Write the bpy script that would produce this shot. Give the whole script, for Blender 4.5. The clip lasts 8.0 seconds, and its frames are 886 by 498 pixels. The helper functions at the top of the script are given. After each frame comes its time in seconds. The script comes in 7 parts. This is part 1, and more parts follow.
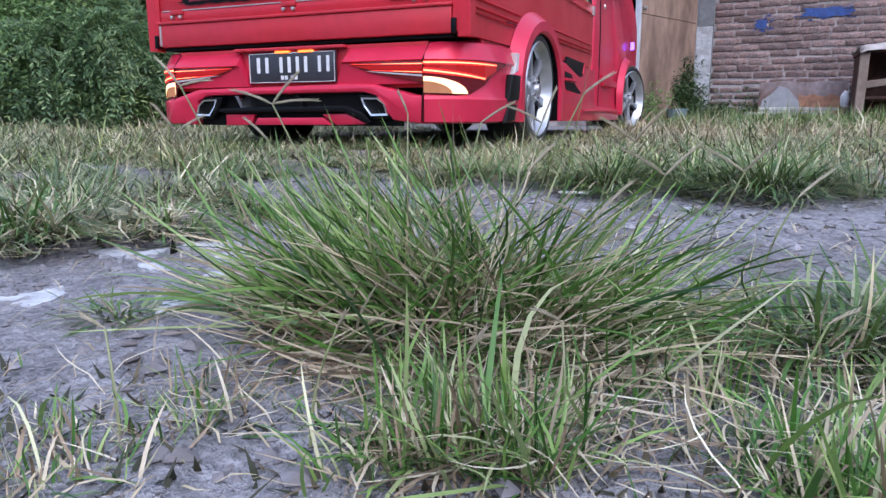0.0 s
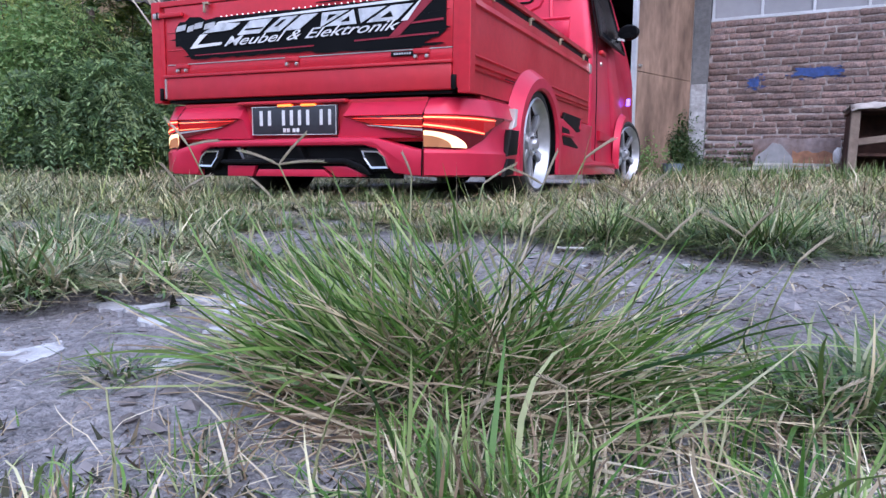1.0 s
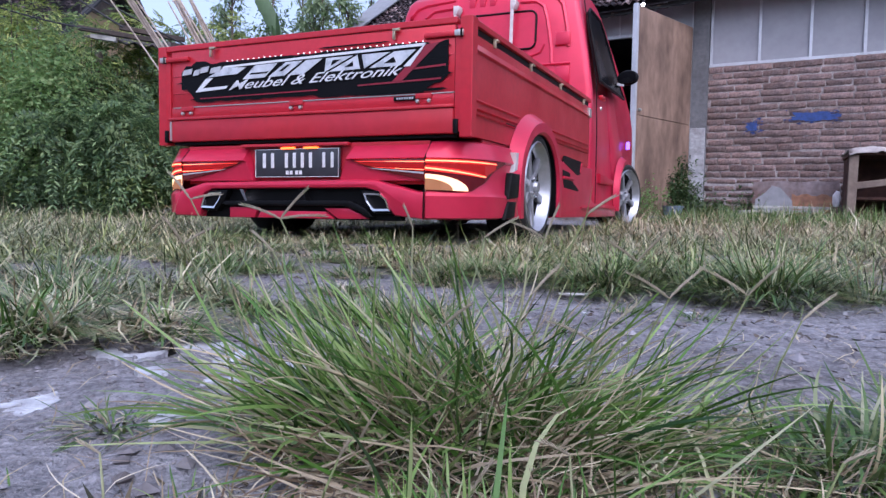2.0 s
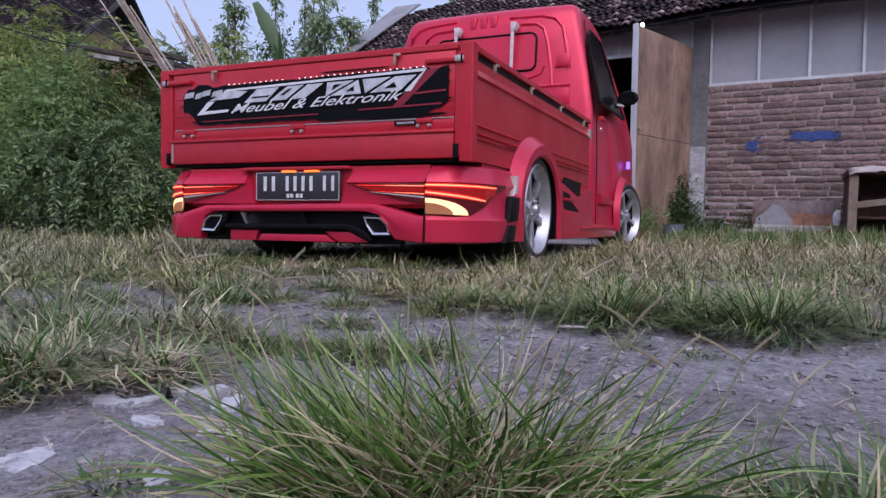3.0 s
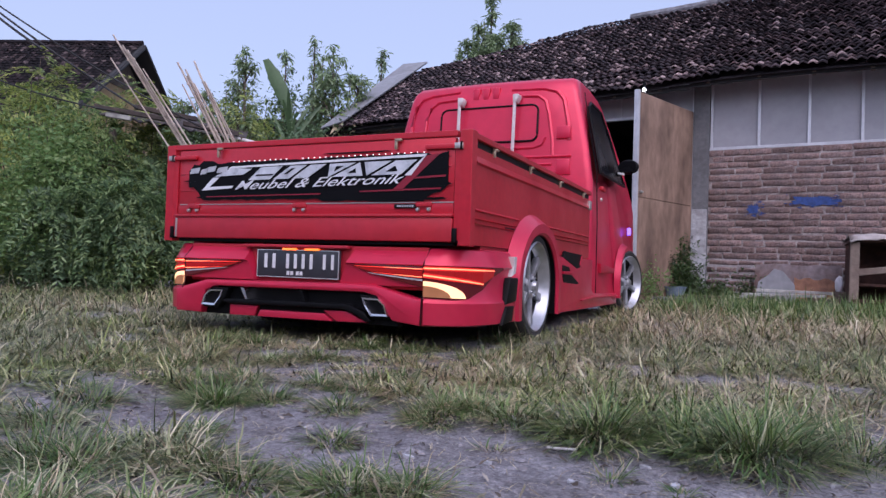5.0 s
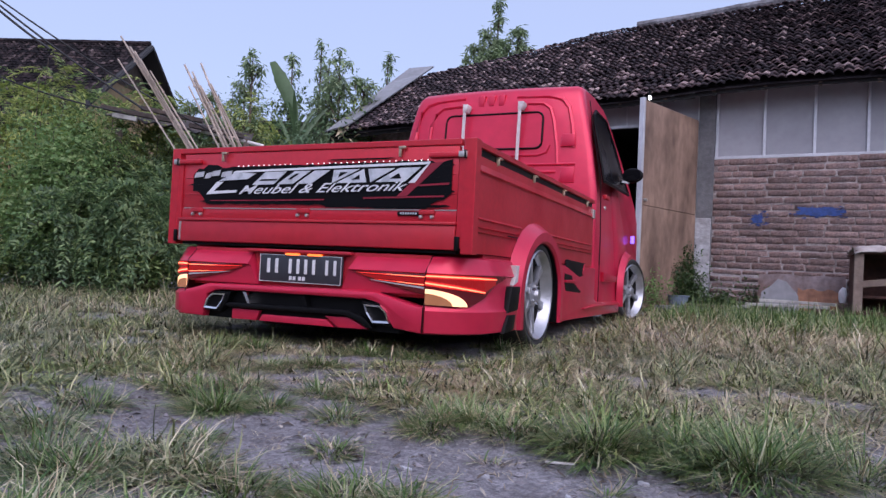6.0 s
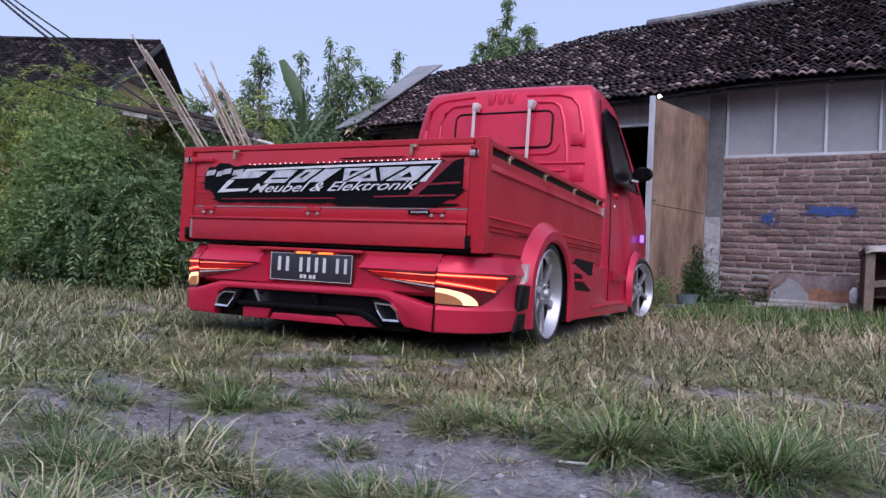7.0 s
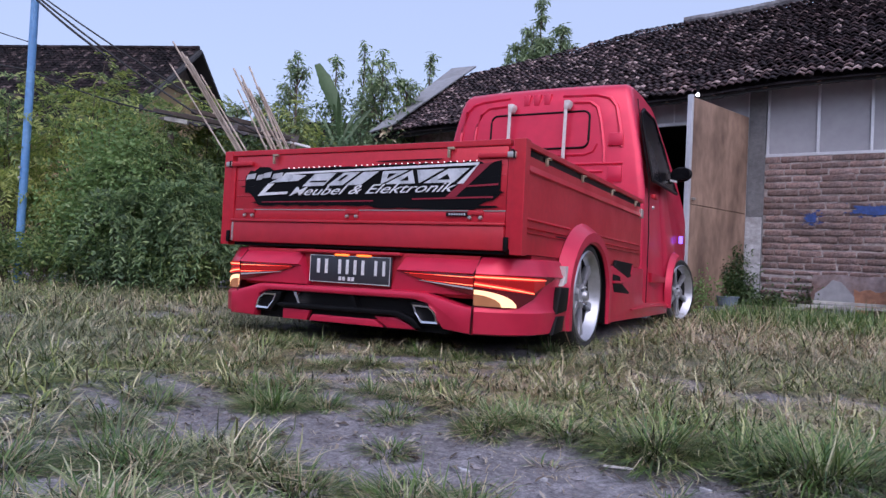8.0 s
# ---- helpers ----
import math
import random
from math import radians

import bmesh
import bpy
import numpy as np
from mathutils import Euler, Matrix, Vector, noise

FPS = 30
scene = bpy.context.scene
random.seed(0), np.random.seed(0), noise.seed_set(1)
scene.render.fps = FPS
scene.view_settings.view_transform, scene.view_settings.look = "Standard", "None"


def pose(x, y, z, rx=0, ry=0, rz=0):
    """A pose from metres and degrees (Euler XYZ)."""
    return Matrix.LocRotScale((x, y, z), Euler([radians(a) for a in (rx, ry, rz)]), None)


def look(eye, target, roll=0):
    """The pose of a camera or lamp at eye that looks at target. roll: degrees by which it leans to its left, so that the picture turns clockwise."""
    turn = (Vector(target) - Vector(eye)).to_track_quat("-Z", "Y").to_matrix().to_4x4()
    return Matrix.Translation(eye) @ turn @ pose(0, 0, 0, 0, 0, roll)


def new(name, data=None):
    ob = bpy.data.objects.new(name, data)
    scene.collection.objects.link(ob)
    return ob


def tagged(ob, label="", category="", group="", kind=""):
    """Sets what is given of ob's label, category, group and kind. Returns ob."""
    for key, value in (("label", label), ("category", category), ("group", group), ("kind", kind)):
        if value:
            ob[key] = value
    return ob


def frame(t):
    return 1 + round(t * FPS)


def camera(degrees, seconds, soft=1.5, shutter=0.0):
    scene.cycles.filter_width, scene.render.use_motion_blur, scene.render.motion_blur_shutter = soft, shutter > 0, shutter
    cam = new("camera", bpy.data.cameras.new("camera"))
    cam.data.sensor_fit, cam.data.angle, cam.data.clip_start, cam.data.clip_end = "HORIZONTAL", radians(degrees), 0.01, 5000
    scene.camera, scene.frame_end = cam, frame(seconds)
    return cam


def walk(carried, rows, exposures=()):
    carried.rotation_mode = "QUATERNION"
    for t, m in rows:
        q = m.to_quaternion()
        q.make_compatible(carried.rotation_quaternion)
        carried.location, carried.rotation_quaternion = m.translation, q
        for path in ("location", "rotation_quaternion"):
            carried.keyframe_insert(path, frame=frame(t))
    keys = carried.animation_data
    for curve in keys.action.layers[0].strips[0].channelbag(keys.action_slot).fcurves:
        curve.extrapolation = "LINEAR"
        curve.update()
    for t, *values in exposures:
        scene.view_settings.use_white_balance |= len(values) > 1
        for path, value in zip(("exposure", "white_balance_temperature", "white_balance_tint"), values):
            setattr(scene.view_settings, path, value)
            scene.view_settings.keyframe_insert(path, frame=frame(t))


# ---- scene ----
cam = camera(65.5, 8.0, soft=1.45)
PATH = [
    (0, (1.815, -2.521, 0.166), (1.018, -0.727, -0.219), -0.1),
    (0.5, (1.815, -2.523, 0.169), (1.015, -0.717, -0.146), 0.0),
    (1, (1.812, -2.524, 0.174), (1.013, -0.707, -0.067), 0.5),
    (1.5, (1.81, -2.524, 0.178), (1.008, -0.7, 0.003), 0.7),
    (1.7, (1.81, -2.523, 0.181), (1.006, -0.699, 0.030), 0.75),
    (2.8, (1.812, -2.518, 0.207), (1.001, -0.690, 0.114), 0.9),
    (3, (1.813, -2.519, 0.220), (1.001, -0.691, 0.138), 0.9),
    (3.5, (1.819, -2.525, 0.278), (1.004, -0.699, 0.244), 0.9),
    (4, (1.827, -2.528, 0.326), (1.007, -0.704, 0.352), 1.1),
    (4.5, (1.835, -2.528, 0.353), (1.013, -0.705, 0.396), 1.4),
    (6, (1.845, -2.529, 0.39), (1.01, -0.712, 0.45), 2.8),
    (6.5, (1.845, -2.531, 0.391), (1.005, -0.717, 0.448), 2.9),
    (7, (1.833, -2.536, 0.391), (0.979, -0.728, 0.445), 3.0),
    (7.5, (1.82, -2.541, 0.392), (0.921, -0.755, 0.446), 3.0),
    (8, (1.817, -2.545, 0.393), (0.876, -0.781, 0.446), 2.9),
]
walk(cam, [(t, look(eye, target, roll)) for t, eye, target, roll in PATH],
     exposures=[(0.0, 1.11, 5800, 12), (1.5, 1.09, 5800, 17), (1.8, 1.03, 5800, 18), (2.9, 0.45, 6150, 24), (3.5, 0.51, 6250, 24), (4.5, 0.52, 6150, 24), (8.0, 0.55, 6080, 21)])

# ---- light ----
SUN_UP, SUN_FROM = 48.0, 145.0  # degrees above the horizon; compass bearing from +y, clockwise
world = bpy.data.worlds.new("dusk_sky")
scene.world = world
world.use_nodes = True
wn = world.node_tree.nodes
wl = world.node_tree.links
sky = wn.new("ShaderNodeTexSky")
sky.sky_type, sky.sun_disc = "NISHITA", False
sky.sun_elevation, sky.sun_rotation = radians(SUN_UP), radians(SUN_FROM)
sky.air_density, sky.dust_density, sky.ozone_density = 1.0, 4.0, 3.0
haze = wn.new("ShaderNodeMix")  # thin evening haze lies over the whole sky
haze.data_type = "RGBA"
haze.inputs["Factor"].default_value = 0.62
haze.inputs["B"].default_value = (2.95, 3.45, 4.45, 1)
wl.new(sky.outputs["Color"], haze.inputs["A"])
wl.new(haze.outputs["Result"], wn["Background"].inputs["Color"])
wn["Background"].inputs["Strength"].default_value = 0.15
sun = new("sun", bpy.data.lights.new("sun", "SUN"))
sun.data.energy, sun.data.angle, sun.data.color = 1.15, radians(75), (0.95, 0.93, 1.0)
b, e = radians(SUN_FROM), radians(SUN_UP)
sun.matrix_world = look((8 * math.sin(b), 8 * math.cos(b), 8 * math.tan(e)), (0, 0, 0))

# ---- materials ----
def mat(name, base, rough=0.6, metal=0.0, vary=0.15, scale=8.0, bump=0.0, bump_scale=60.0, coat=0.0, second=None, mix_scale=1.5, emit=None, power=0.0, random=0.0, stretch=(1, 1, 1), spec=0.5):
    """A surface with variation at two scales: broad stains (mix_scale) towards `second`, fine grain (scale), relief (bump)."""
    m = bpy.data.materials.new(name)
    m.use_nodes = True
    n, l = m.node_tree.nodes, m.node_tree.links
    p = n["Principled BSDF"]
    p.inputs["Roughness"].default_value, p.inputs["Metallic"].default_value = rough, metal
    p.inputs["Coat Weight"].default_value = coat
    p.inputs["Coat Roughness"].default_value = 0.15
    p.inputs["Specular IOR Level"].default_value = spec
    co = n.new("ShaderNodeTexCoord")
    mp = n.new("ShaderNodeMapping")
    mp.inputs["Scale"].default_value = stretch
    l.new(co.outputs["Object"], mp.inputs["Vector"])
    second = second or tuple(c * 0.7 for c in base)
    wide = n.new("ShaderNodeTexNoise")
    wide.inputs["Scale"].default_value, wide.inputs["Detail"].default_value = mix_scale, 5
    l.new(mp.outputs["Vector"], wide.inputs["Vector"])
    ramp = n.new("ShaderNodeMapRange")
    ramp.inputs["From Min"].default_value, ramp.inputs["From Max"].default_value = 0.38, 0.68
    l.new(wide.outputs["Fac"], ramp.inputs["Value"])
    mix = n.new("ShaderNodeMix")
    mix.data_type = "RGBA"
    mix.inputs["A"].default_value, mix.inputs["B"].default_value = (*base, 1), (*second, 1)
    l.new(ramp.outputs["Result"], mix.inputs["Factor"])
    fine = n.new("ShaderNodeTexNoise")
    fine.inputs["Scale"].default_value, fine.inputs["Detail"].default_value = scale, 6
    l.new(mp.outputs["Vector"], fine.inputs["Vector"])
    val = n.new("ShaderNodeMapRange")
    val.inputs["From Min"].default_value, val.inputs["From Max"].default_value = 0.3, 0.7
    val.inputs["To Min"].default_value, val.inputs["To Max"].default_value = 1 - vary, 1 + vary
    l.new(fine.outputs["Fac"], val.inputs["Value"])
    hsv = n.new("ShaderNodeHueSaturation")
    l.new(mix.outputs["Result"], hsv.inputs["Color"])
    last = val.outputs["Result"]
    if random:
        info = n.new("ShaderNodeObjectInfo")
        rr = n.new("ShaderNodeMapRange")
        rr.inputs["To Min"].default_value, rr.inputs["To Max"].default_value = 1 - random, 1 + random
        l.new(info.outputs["Random"], rr.inputs["Value"])
        mu = n.new("ShaderNodeMath")
        mu.operation = "MULTIPLY"
        l.new(last, mu.inputs[0]), l.new(rr.outputs["Result"], mu.inputs[1])
        last = mu.outputs["Value"]
    l.new(last, hsv.inputs["Value"])
    l.new(hsv.outputs["Color"], p.inputs["Base Color"])
    rv = n.new("ShaderNodeMapRange")
    rv.inputs["From Min"].default_value, rv.inputs["From Max"].default_value = 0.3, 0.7
    rv.inputs["To Min"].default_value, rv.inputs["To Max"].default_value = max(0.02, rough - 0.08), min(1, rough + 0.08)
    l.new(wide.outputs["Fac"], rv.inputs["Value"])
    l.new(rv.outputs["Result"], p.inputs["Roughness"])
    if bump:
        bt = n.new("ShaderNodeTexNoise")
        bt.inputs["Scale"].default_value, bt.inputs["Detail"].default_value = bump_scale, 8
        l.new(mp.outputs["Vector"], bt.inputs["Vector"])
        bp = n.new("ShaderNodeBump")
        bp.inputs["Strength"].default_value, bp.inputs["Distance"].default_value = bump, 0.02
        l.new(bt.outputs["Fac"], bp.inputs["Height"])
        l.new(bp.outputs["Normal"], p.inputs["Normal"])
    if emit:
        p.inputs["Emission Color"].default_value, p.inputs["Emission Strength"].default_value = (*emit, 1), power
    return m


def leaf_mat(name, stops, rough=0.42, trans=0.25, along=True):
    """Leaves or blades: each island takes its own colour from the stops; light passes through a little."""
    m = bpy.data.materials.new(name)
    m.use_nodes = True
    n, l = m.node_tree.nodes, m.node_tree.links
    p = n["Principled BSDF"]
    geo = n.new("ShaderNodeNewGeometry")
    ramp = n.new("ShaderNodeValToRGB")
    el = ramp.color_ramp.elements
    while len(el) < len(stops):
        el.new(0.5)
    for k, (at, c) in enumerate(stops):
        el[k].position, el[k].color = at, (*c, 1)
    l.new(geo.outputs["Random Per Island"], ramp.inputs["Fac"])
    co = n.new("ShaderNodeTexCoord")
    no = n.new("ShaderNodeTexNoise")
    no.inputs["Scale"].default_value, no.inputs["Detail"].default_value, no.inputs["Roughness"].default_value = 2.2, 9, 0.75
    l.new(co.outputs["Object"], no.inputs["Vector"])
    mr = n.new("ShaderNodeMapRange")
    mr.inputs["From Min"].default_value, mr.inputs["From Max"].default_value = 0.3, 0.7
    mr.inputs["To Min"].default_value, mr.inputs["To Max"].default_value = 0.62, 1.38
    l.new(no.outputs["Fac"], mr.inputs["Value"])
    hsv = n.new("ShaderNodeHueSaturation")
    l.new(ramp.outputs["Color"], hsv.inputs["Color"])
    l.new(mr.outputs["Result"], hsv.inputs["Value"])
    l.new(hsv.outputs["Color"], p.inputs["Base Color"])
    p.inputs["Roughness"].default_value = rough
    tr = n.new("ShaderNodeBsdfTranslucent")
    l.new(hsv.outputs["Color"], tr.inputs["Color"])
    ms = n.new("ShaderNodeMixShader")
    ms.inputs["Fac"].default_value = trans
    l.new(p.outputs["BSDF"], ms.inputs[1]), l.new(tr.outputs["BSDF"], ms.inputs[2])
    l.new(ms.outputs["Shader"], n["Material Output"].inputs["Surface"])
    return m


RED = mat("red_satin_paint", (0.56, 0.020, 0.038), 0.37, 0.30, 0.07, 34, coat=0.20, second=(0.49, 0.018, 0.029), mix_scale=2.6, bump=0.015, bump_scale=9)
RED_CAB = mat("red_satin_body", (0.63, 0.022, 0.068), 0.36, 0.30, 0.06, 14, coat=0.18, second=(0.54, 0.018, 0.055), mix_scale=1.2, bump=0.015, bump_scale=9)
RED_DULL = mat("red_paint_dusty", (0.47, 0.018, 0.030), 0.48, 0.1, 0.10, 20, second=(0.42, 0.018, 0.038), mix_scale=2.5, bump=0.02, bump_scale=12)
BLACK = mat("black_plastic", (0.005, 0.005, 0.006), 0.45, 0, 0.2, 20, second=(0.007, 0.007, 0.008), spec=0.12)
RUBBER = mat("tyre_rubber", (0.018, 0.018, 0.019), 0.8, 0, 0.2, 30, second=(0.035, 0.032, 0.03), bump=0.2, bump_scale=120)
GLASS_DARK = mat("tinted_glass", (0.006, 0.006, 0.008), 0.25, 0, 0.0, spec=0.10)
SILVER = mat("silver_alloy", (0.44, 0.45, 0.48), 0.36, 0.75, 0.10, 25, second=(0.5, 0.5, 0.53), mix_scale=6)
CHROME = mat("chrome", (0.70, 0.71, 0.74), 0.16, 0.95, 0.08, 30)
ZINC = mat("zinc_plated_steel", (0.62, 0.60, 0.56), 0.38, 0.8, 0.12, 60)
BRASS = mat("yellowed_zinc", (0.55, 0.46, 0.33), 0.4, 0.75, 0.15, 60)
STRAP = mat("pale_grey_bar_paint", (0.60, 0.58, 0.57), 0.5, 0, 0.1, 30, second=(0.48, 0.46, 0.45), mix_scale=6)
DECAL_BLACK = mat("black_sticker_film", (0.0035, 0.0035, 0.0045), 0.35, 0, 0.1, 10, second=(0.005, 0.005, 0.006), spec=0.12)
DECAL_WHITE = mat("white_sticker_film", (0.74, 0.75, 0.78), 0.35, 0, 0.05, 12, second=(0.62, 0.64, 0.68))
DECAL_SILVER = mat("silver_sticker_film", (0.47, 0.50, 0.55), 0.3, 0.1, 0.1, 30, second=(0.66, 0.68, 0.72), mix_scale=14)
DECAL_GREY = mat("grey_sticker_film", (0.34, 0.35, 0.38), 0.35, 0, 0.1, 30, second=(0.55, 0.56, 0.60), mix_scale=20)
DECAL_RED = mat("dark_red_sticker_film", (0.28, 0.015, 0.035), 0.35, 0, 0.1, 12)
PLATE = mat("plate_black_enamel", (0.02, 0.022, 0.03), 0.4, 0, 0.15, 30, second=(0.04, 0.042, 0.05))
PLATE_WHITE = mat("plate_white_enamel", (0.75, 0.76, 0.78), 0.45, 0, 0.08, 40)
LENS_RED = mat("red_lens", (0.22, 0.005, 0.007), 0.2, 0, 0.05, coat=0.3, emit=(1.0, 0.02, 0.012), power=0.13)
LENS_SMOKE = mat("smoked_lens", (0.13, 0.008, 0.012), 0.15, 0, 0.05, coat=0.3)
GLOW_RED = mat("red_light_bar", (0.6, 0.03, 0.02), 0.3, emit=(1.0, 0.035, 0.02), power=1.0)
GLOW_HOT = mat("red_light_core", (0.8, 0.2, 0.1), 0.3, emit=(1.0, 0.20, 0.085), power=2.3)
GLOW_DEEP = mat("deep_red_glow", (0.5, 0.01, 0.01), 0.3, emit=(1.0, 0.022, 0.014), power=0.42)
GLOW_AMBER = mat("amber_lamp", (0.5, 0.35, 0.25), 0.3, emit=(1.0, 0.56, 0.24), power=1.25)
AMBER_DIM = mat("dim_amber_reflector", (0.42, 0.20, 0.10), 0.3, 0.2, emit=(1.0, 0.28, 0.06), power=0.10)
GLOW_PLATE = mat("orange_plate_lamp", (0.8, 0.3, 0.1), 0.3, emit=(1.0, 0.15, 0.005), power=1.5)
GLOW_BLUE = mat("blue_marker_lamp", (0.2, 0.2, 0.8), 0.3, emit=(0.16, 0.08, 1.0), power=2.2)
GLOW_WHITE = mat("white_bulb", (0.9, 0.9, 0.9), 0.3, emit=(0.95, 0.97, 1.0), power=14.0)
GLOW_LED = mat("white_led", (0.9, 0.9, 0.9), 0.3, emit=(1.0, 0.97, 0.9), power=0.8)


def dirt_mat(name):
    """Packed grey yard dirt: broad damp and dusty areas, a mottle of a few centimetres, grit, and clods in the relief."""
    m = bpy.data.materials.new(name)
    m.use_nodes = True
    n, l = m.node_tree.nodes, m.node_tree.links
    p = n["Principled BSDF"]
    p.inputs["Roughness"].default_value, p.inputs["Specular IOR Level"].default_value = 0.95, 0.15
    co = n.new("ShaderNodeTexCoord")

    def noise_of(scale, detail, rough=0.6):
        t = n.new("ShaderNodeTexNoise")
        t.inputs["Scale"].default_value, t.inputs["Detail"].default_value, t.inputs["Roughness"].default_value = scale, detail, rough
        l.new(co.outputs["Object"], t.inputs["Vector"])
        return t.outputs["Fac"]

    def span(src, a, b, lo, hi):
        r = n.new("ShaderNodeMapRange")
        r.inputs["From Min"].default_value, r.inputs["From Max"].default_value = a, b
        r.inputs["To Min"].default_value, r.inputs["To Max"].default_value = lo, hi
        l.new(src, r.inputs["Value"])
        return r.outputs["Result"]

    def times(a, b):
        k = n.new("ShaderNodeMath")
        k.operation = "MULTIPLY"
        l.new(a, k.inputs[0]), l.new(b, k.inputs[1])
        return k.outputs["Value"]

    mix = n.new("ShaderNodeMix")
    mix.data_type = "RGBA"
    mix.inputs["A"].default_value, mix.inputs["B"].default_value = (0.350, 0.338, 0.360, 1), (0.240, 0.225, 0.232, 1)
    l.new(span(noise_of(2.1, 7, 0.65), 0.40, 0.64, 0, 1), mix.inputs["Factor"])
    mottle = span(noise_of(27, 6, 0.75), 0.32, 0.66, 0.60, 1.20)
    grit = span(noise_of(120, 4, 0.75), 0.34, 0.68, 0.62, 1.34)
    vo = n.new("ShaderNodeTexVoronoi")
    vo.inputs["Scale"].default_value, vo.inputs["Randomness"].default_value = 62, 1.0
    l.new(co.outputs["Object"], vo.inputs["Vector"])
    clod = span(vo.outputs["Distance"], 0.05, 0.65, 1.0, 0.0)
    hsv = n.new("ShaderNodeHueSaturation")
    l.new(mix.outputs["Result"], hsv.inputs["Color"])
    l.new(times(mottle, grit), hsv.inputs["Value"])
    l.new(hsv.outputs["Color"], p.inputs["Base Color"])
    b1, b2, b3 = (n.new("ShaderNodeBump") for k in range(3))
    for b4, st, ds, src in ((b1, 0.9, 0.012, mottle), (b2, 0.55, 0.006, clod), (b3, 0.7, 0.0025, grit)):
        b4.inputs["Strength"].default_value, b4.inputs["Distance"].default_value = st, ds
        l.new(src, b4.inputs["Height"])
    l.new(b1.outputs["Normal"], b2.inputs["Normal"])
    l.new(b2.outputs["Normal"], b3.inputs["Normal"])
    l.new(b3.outputs["Normal"], p.inputs["Normal"])
    return m


DIRT = dirt_mat("grey_packed_dirt")
PEBBLE = mat("pebble_stone", (0.25, 0.235, 0.25), 0.9, 0, 0.3, 40, bump=0.3, second=(0.12, 0.105, 0.105), mix_scale=14)
PLASTER_BIT = mat("white_plaster_scrap", (0.56, 0.57, 0.60), 0.9, 0, 0.2, 60, bump=0.5, bump_scale=90, second=(0.27, 0.26, 0.28), mix_scale=38)
BRICK = mat("clay_brick", (0.250, 0.160, 0.138), 0.94, 0, 0.42, 30, bump=1.0, bump_scale=38, second=(0.185, 0.142, 0.140), mix_scale=4, random=0.30)
MORTAR = mat("grey_mortar", (0.42, 0.37, 0.355), 0.95, 0, 0.3, 24, bump=0.8, bump_scale=40, second=(0.155, 0.115, 0.105), mix_scale=2.6)
CONCRETE = mat("grey_concrete", (0.17, 0.17, 0.175), 0.9, 0, 0.15, 25, bump=0.3, bump_scale=40, second=(0.12, 0.12, 0.125), mix_scale=2)
LIME = mat("flaking_lime_wash", (0.50, 0.51, 0.53), 0.9, 0, 0.2, 25, bump=0.4, bump_scale=30, second=(0.28, 0.27, 0.27), mix_scale=5)
PANEL_GREY = mat("grey_wall_board", (0.36, 0.36, 0.385), 0.6, 0, 0.05, 12, second=(0.31, 0.31, 0.335), mix_scale=1.2)
ALU = mat("pale_aluminium", (0.60, 0.61, 0.64), 0.4, 0.3, 0.06, 20)
PLYWOOD = mat("weathered_plywood", (0.315, 0.205, 0.148), 0.75, 0, 0.20, 9, bump=0.08, bump_scale=30, second=(0.125, 0.078, 0.056), mix_scale=1.7, stretch=(1.5, 1.5, 0.7))
# dark old boards; on the lean-to sheet it also paints the underside's shade
DARK_BOARD = mat("dark_boards_and_shade", (0.045, 0.036, 0.034), 0.9, 0, 0.3, 12, second=(0.08, 0.06, 0.05), mix_scale=3)
# near black that paints shade: room, eave strip, far roof's deck and verges
SHADE_BLACK = mat("shade_black", (0.03, 0.03, 0.032), 0.9, 0, 0.2, 6)
TIMBER = mat("old_timber", (0.16, 0.12, 0.095), 0.85, 0, 0.25, 16, bump=0.3, bump_scale=40, second=(0.09, 0.07, 0.06), mix_scale=3, stretch=(1, 1, 1))
BAMBOO = mat("dry_bamboo", (0.58, 0.49, 0.42), 0.6, 0, 0.2, 18, bump=0.1, second=(0.42, 0.34, 0.28), mix_scale=4, random=0.2)
SHEET = mat("grey_corrugated_sheet", (0.25, 0.255, 0.27), 0.75, 0, 0.15, 12, second=(0.20, 0.20, 0.21), mix_scale=2)
BLUE_PAINT = mat("blue_pole_paint", (0.10, 0.25, 0.50), 0.5, 0, 0.12, 25, second=(0.14, 0.30, 0.52), mix_scale=6)
BLUE_SPRAY = mat("blue_spray_paint", (0.035, 0.075, 0.25), 0.8, 0, 0.3, 25, bump=0.4)
BARK = mat("brown_bark", (0.12, 0.09, 0.07), 0.9, 0, 0.3, 18, bump=0.5, bump_scale=40, second=(0.07, 0.055, 0.045), mix_scale=4)
RIDGE_LIME = mat("mortared_ridge", (0.20, 0.20, 0.215), 0.9, 0, 0.3, 20, bump=0.4, second=(0.09, 0.085, 0.09), mix_scale=4)
PAINT_WALL = mat("ochre_house_wall", (0.48, 0.33, 0.17), 0.85, 0, 0.12, 12, second=(0.36, 0.26, 0.15), mix_scale=1.5)
CABLE = mat("black_cable", (0.02, 0.02, 0.022), 0.7)
TUB = mat("blue_grey_tub_plastic", (0.20, 0.26, 0.34), 0.5, 0, 0.1, 15)
CARD = mat("worn_board", (0.135, 0.085, 0.072), 0.85, 0, 0.3, 16, bump=0.2, second=(0.27, 0.235, 0.25), mix_scale=2.4)
CLOTH = mat("tattered_cloth", (0.42, 0.38, 0.36), 0.95, 0, 0.2, 20, bump=0.3, second=(0.24, 0.20, 0.18), mix_scale=6)
ORANGE_BOARD = mat("orange_brown_board", (0.33, 0.155, 0.085), 0.8, 0, 0.3, 14, bump=0.2, second=(0.16, 0.085, 0.06), mix_scale=4)
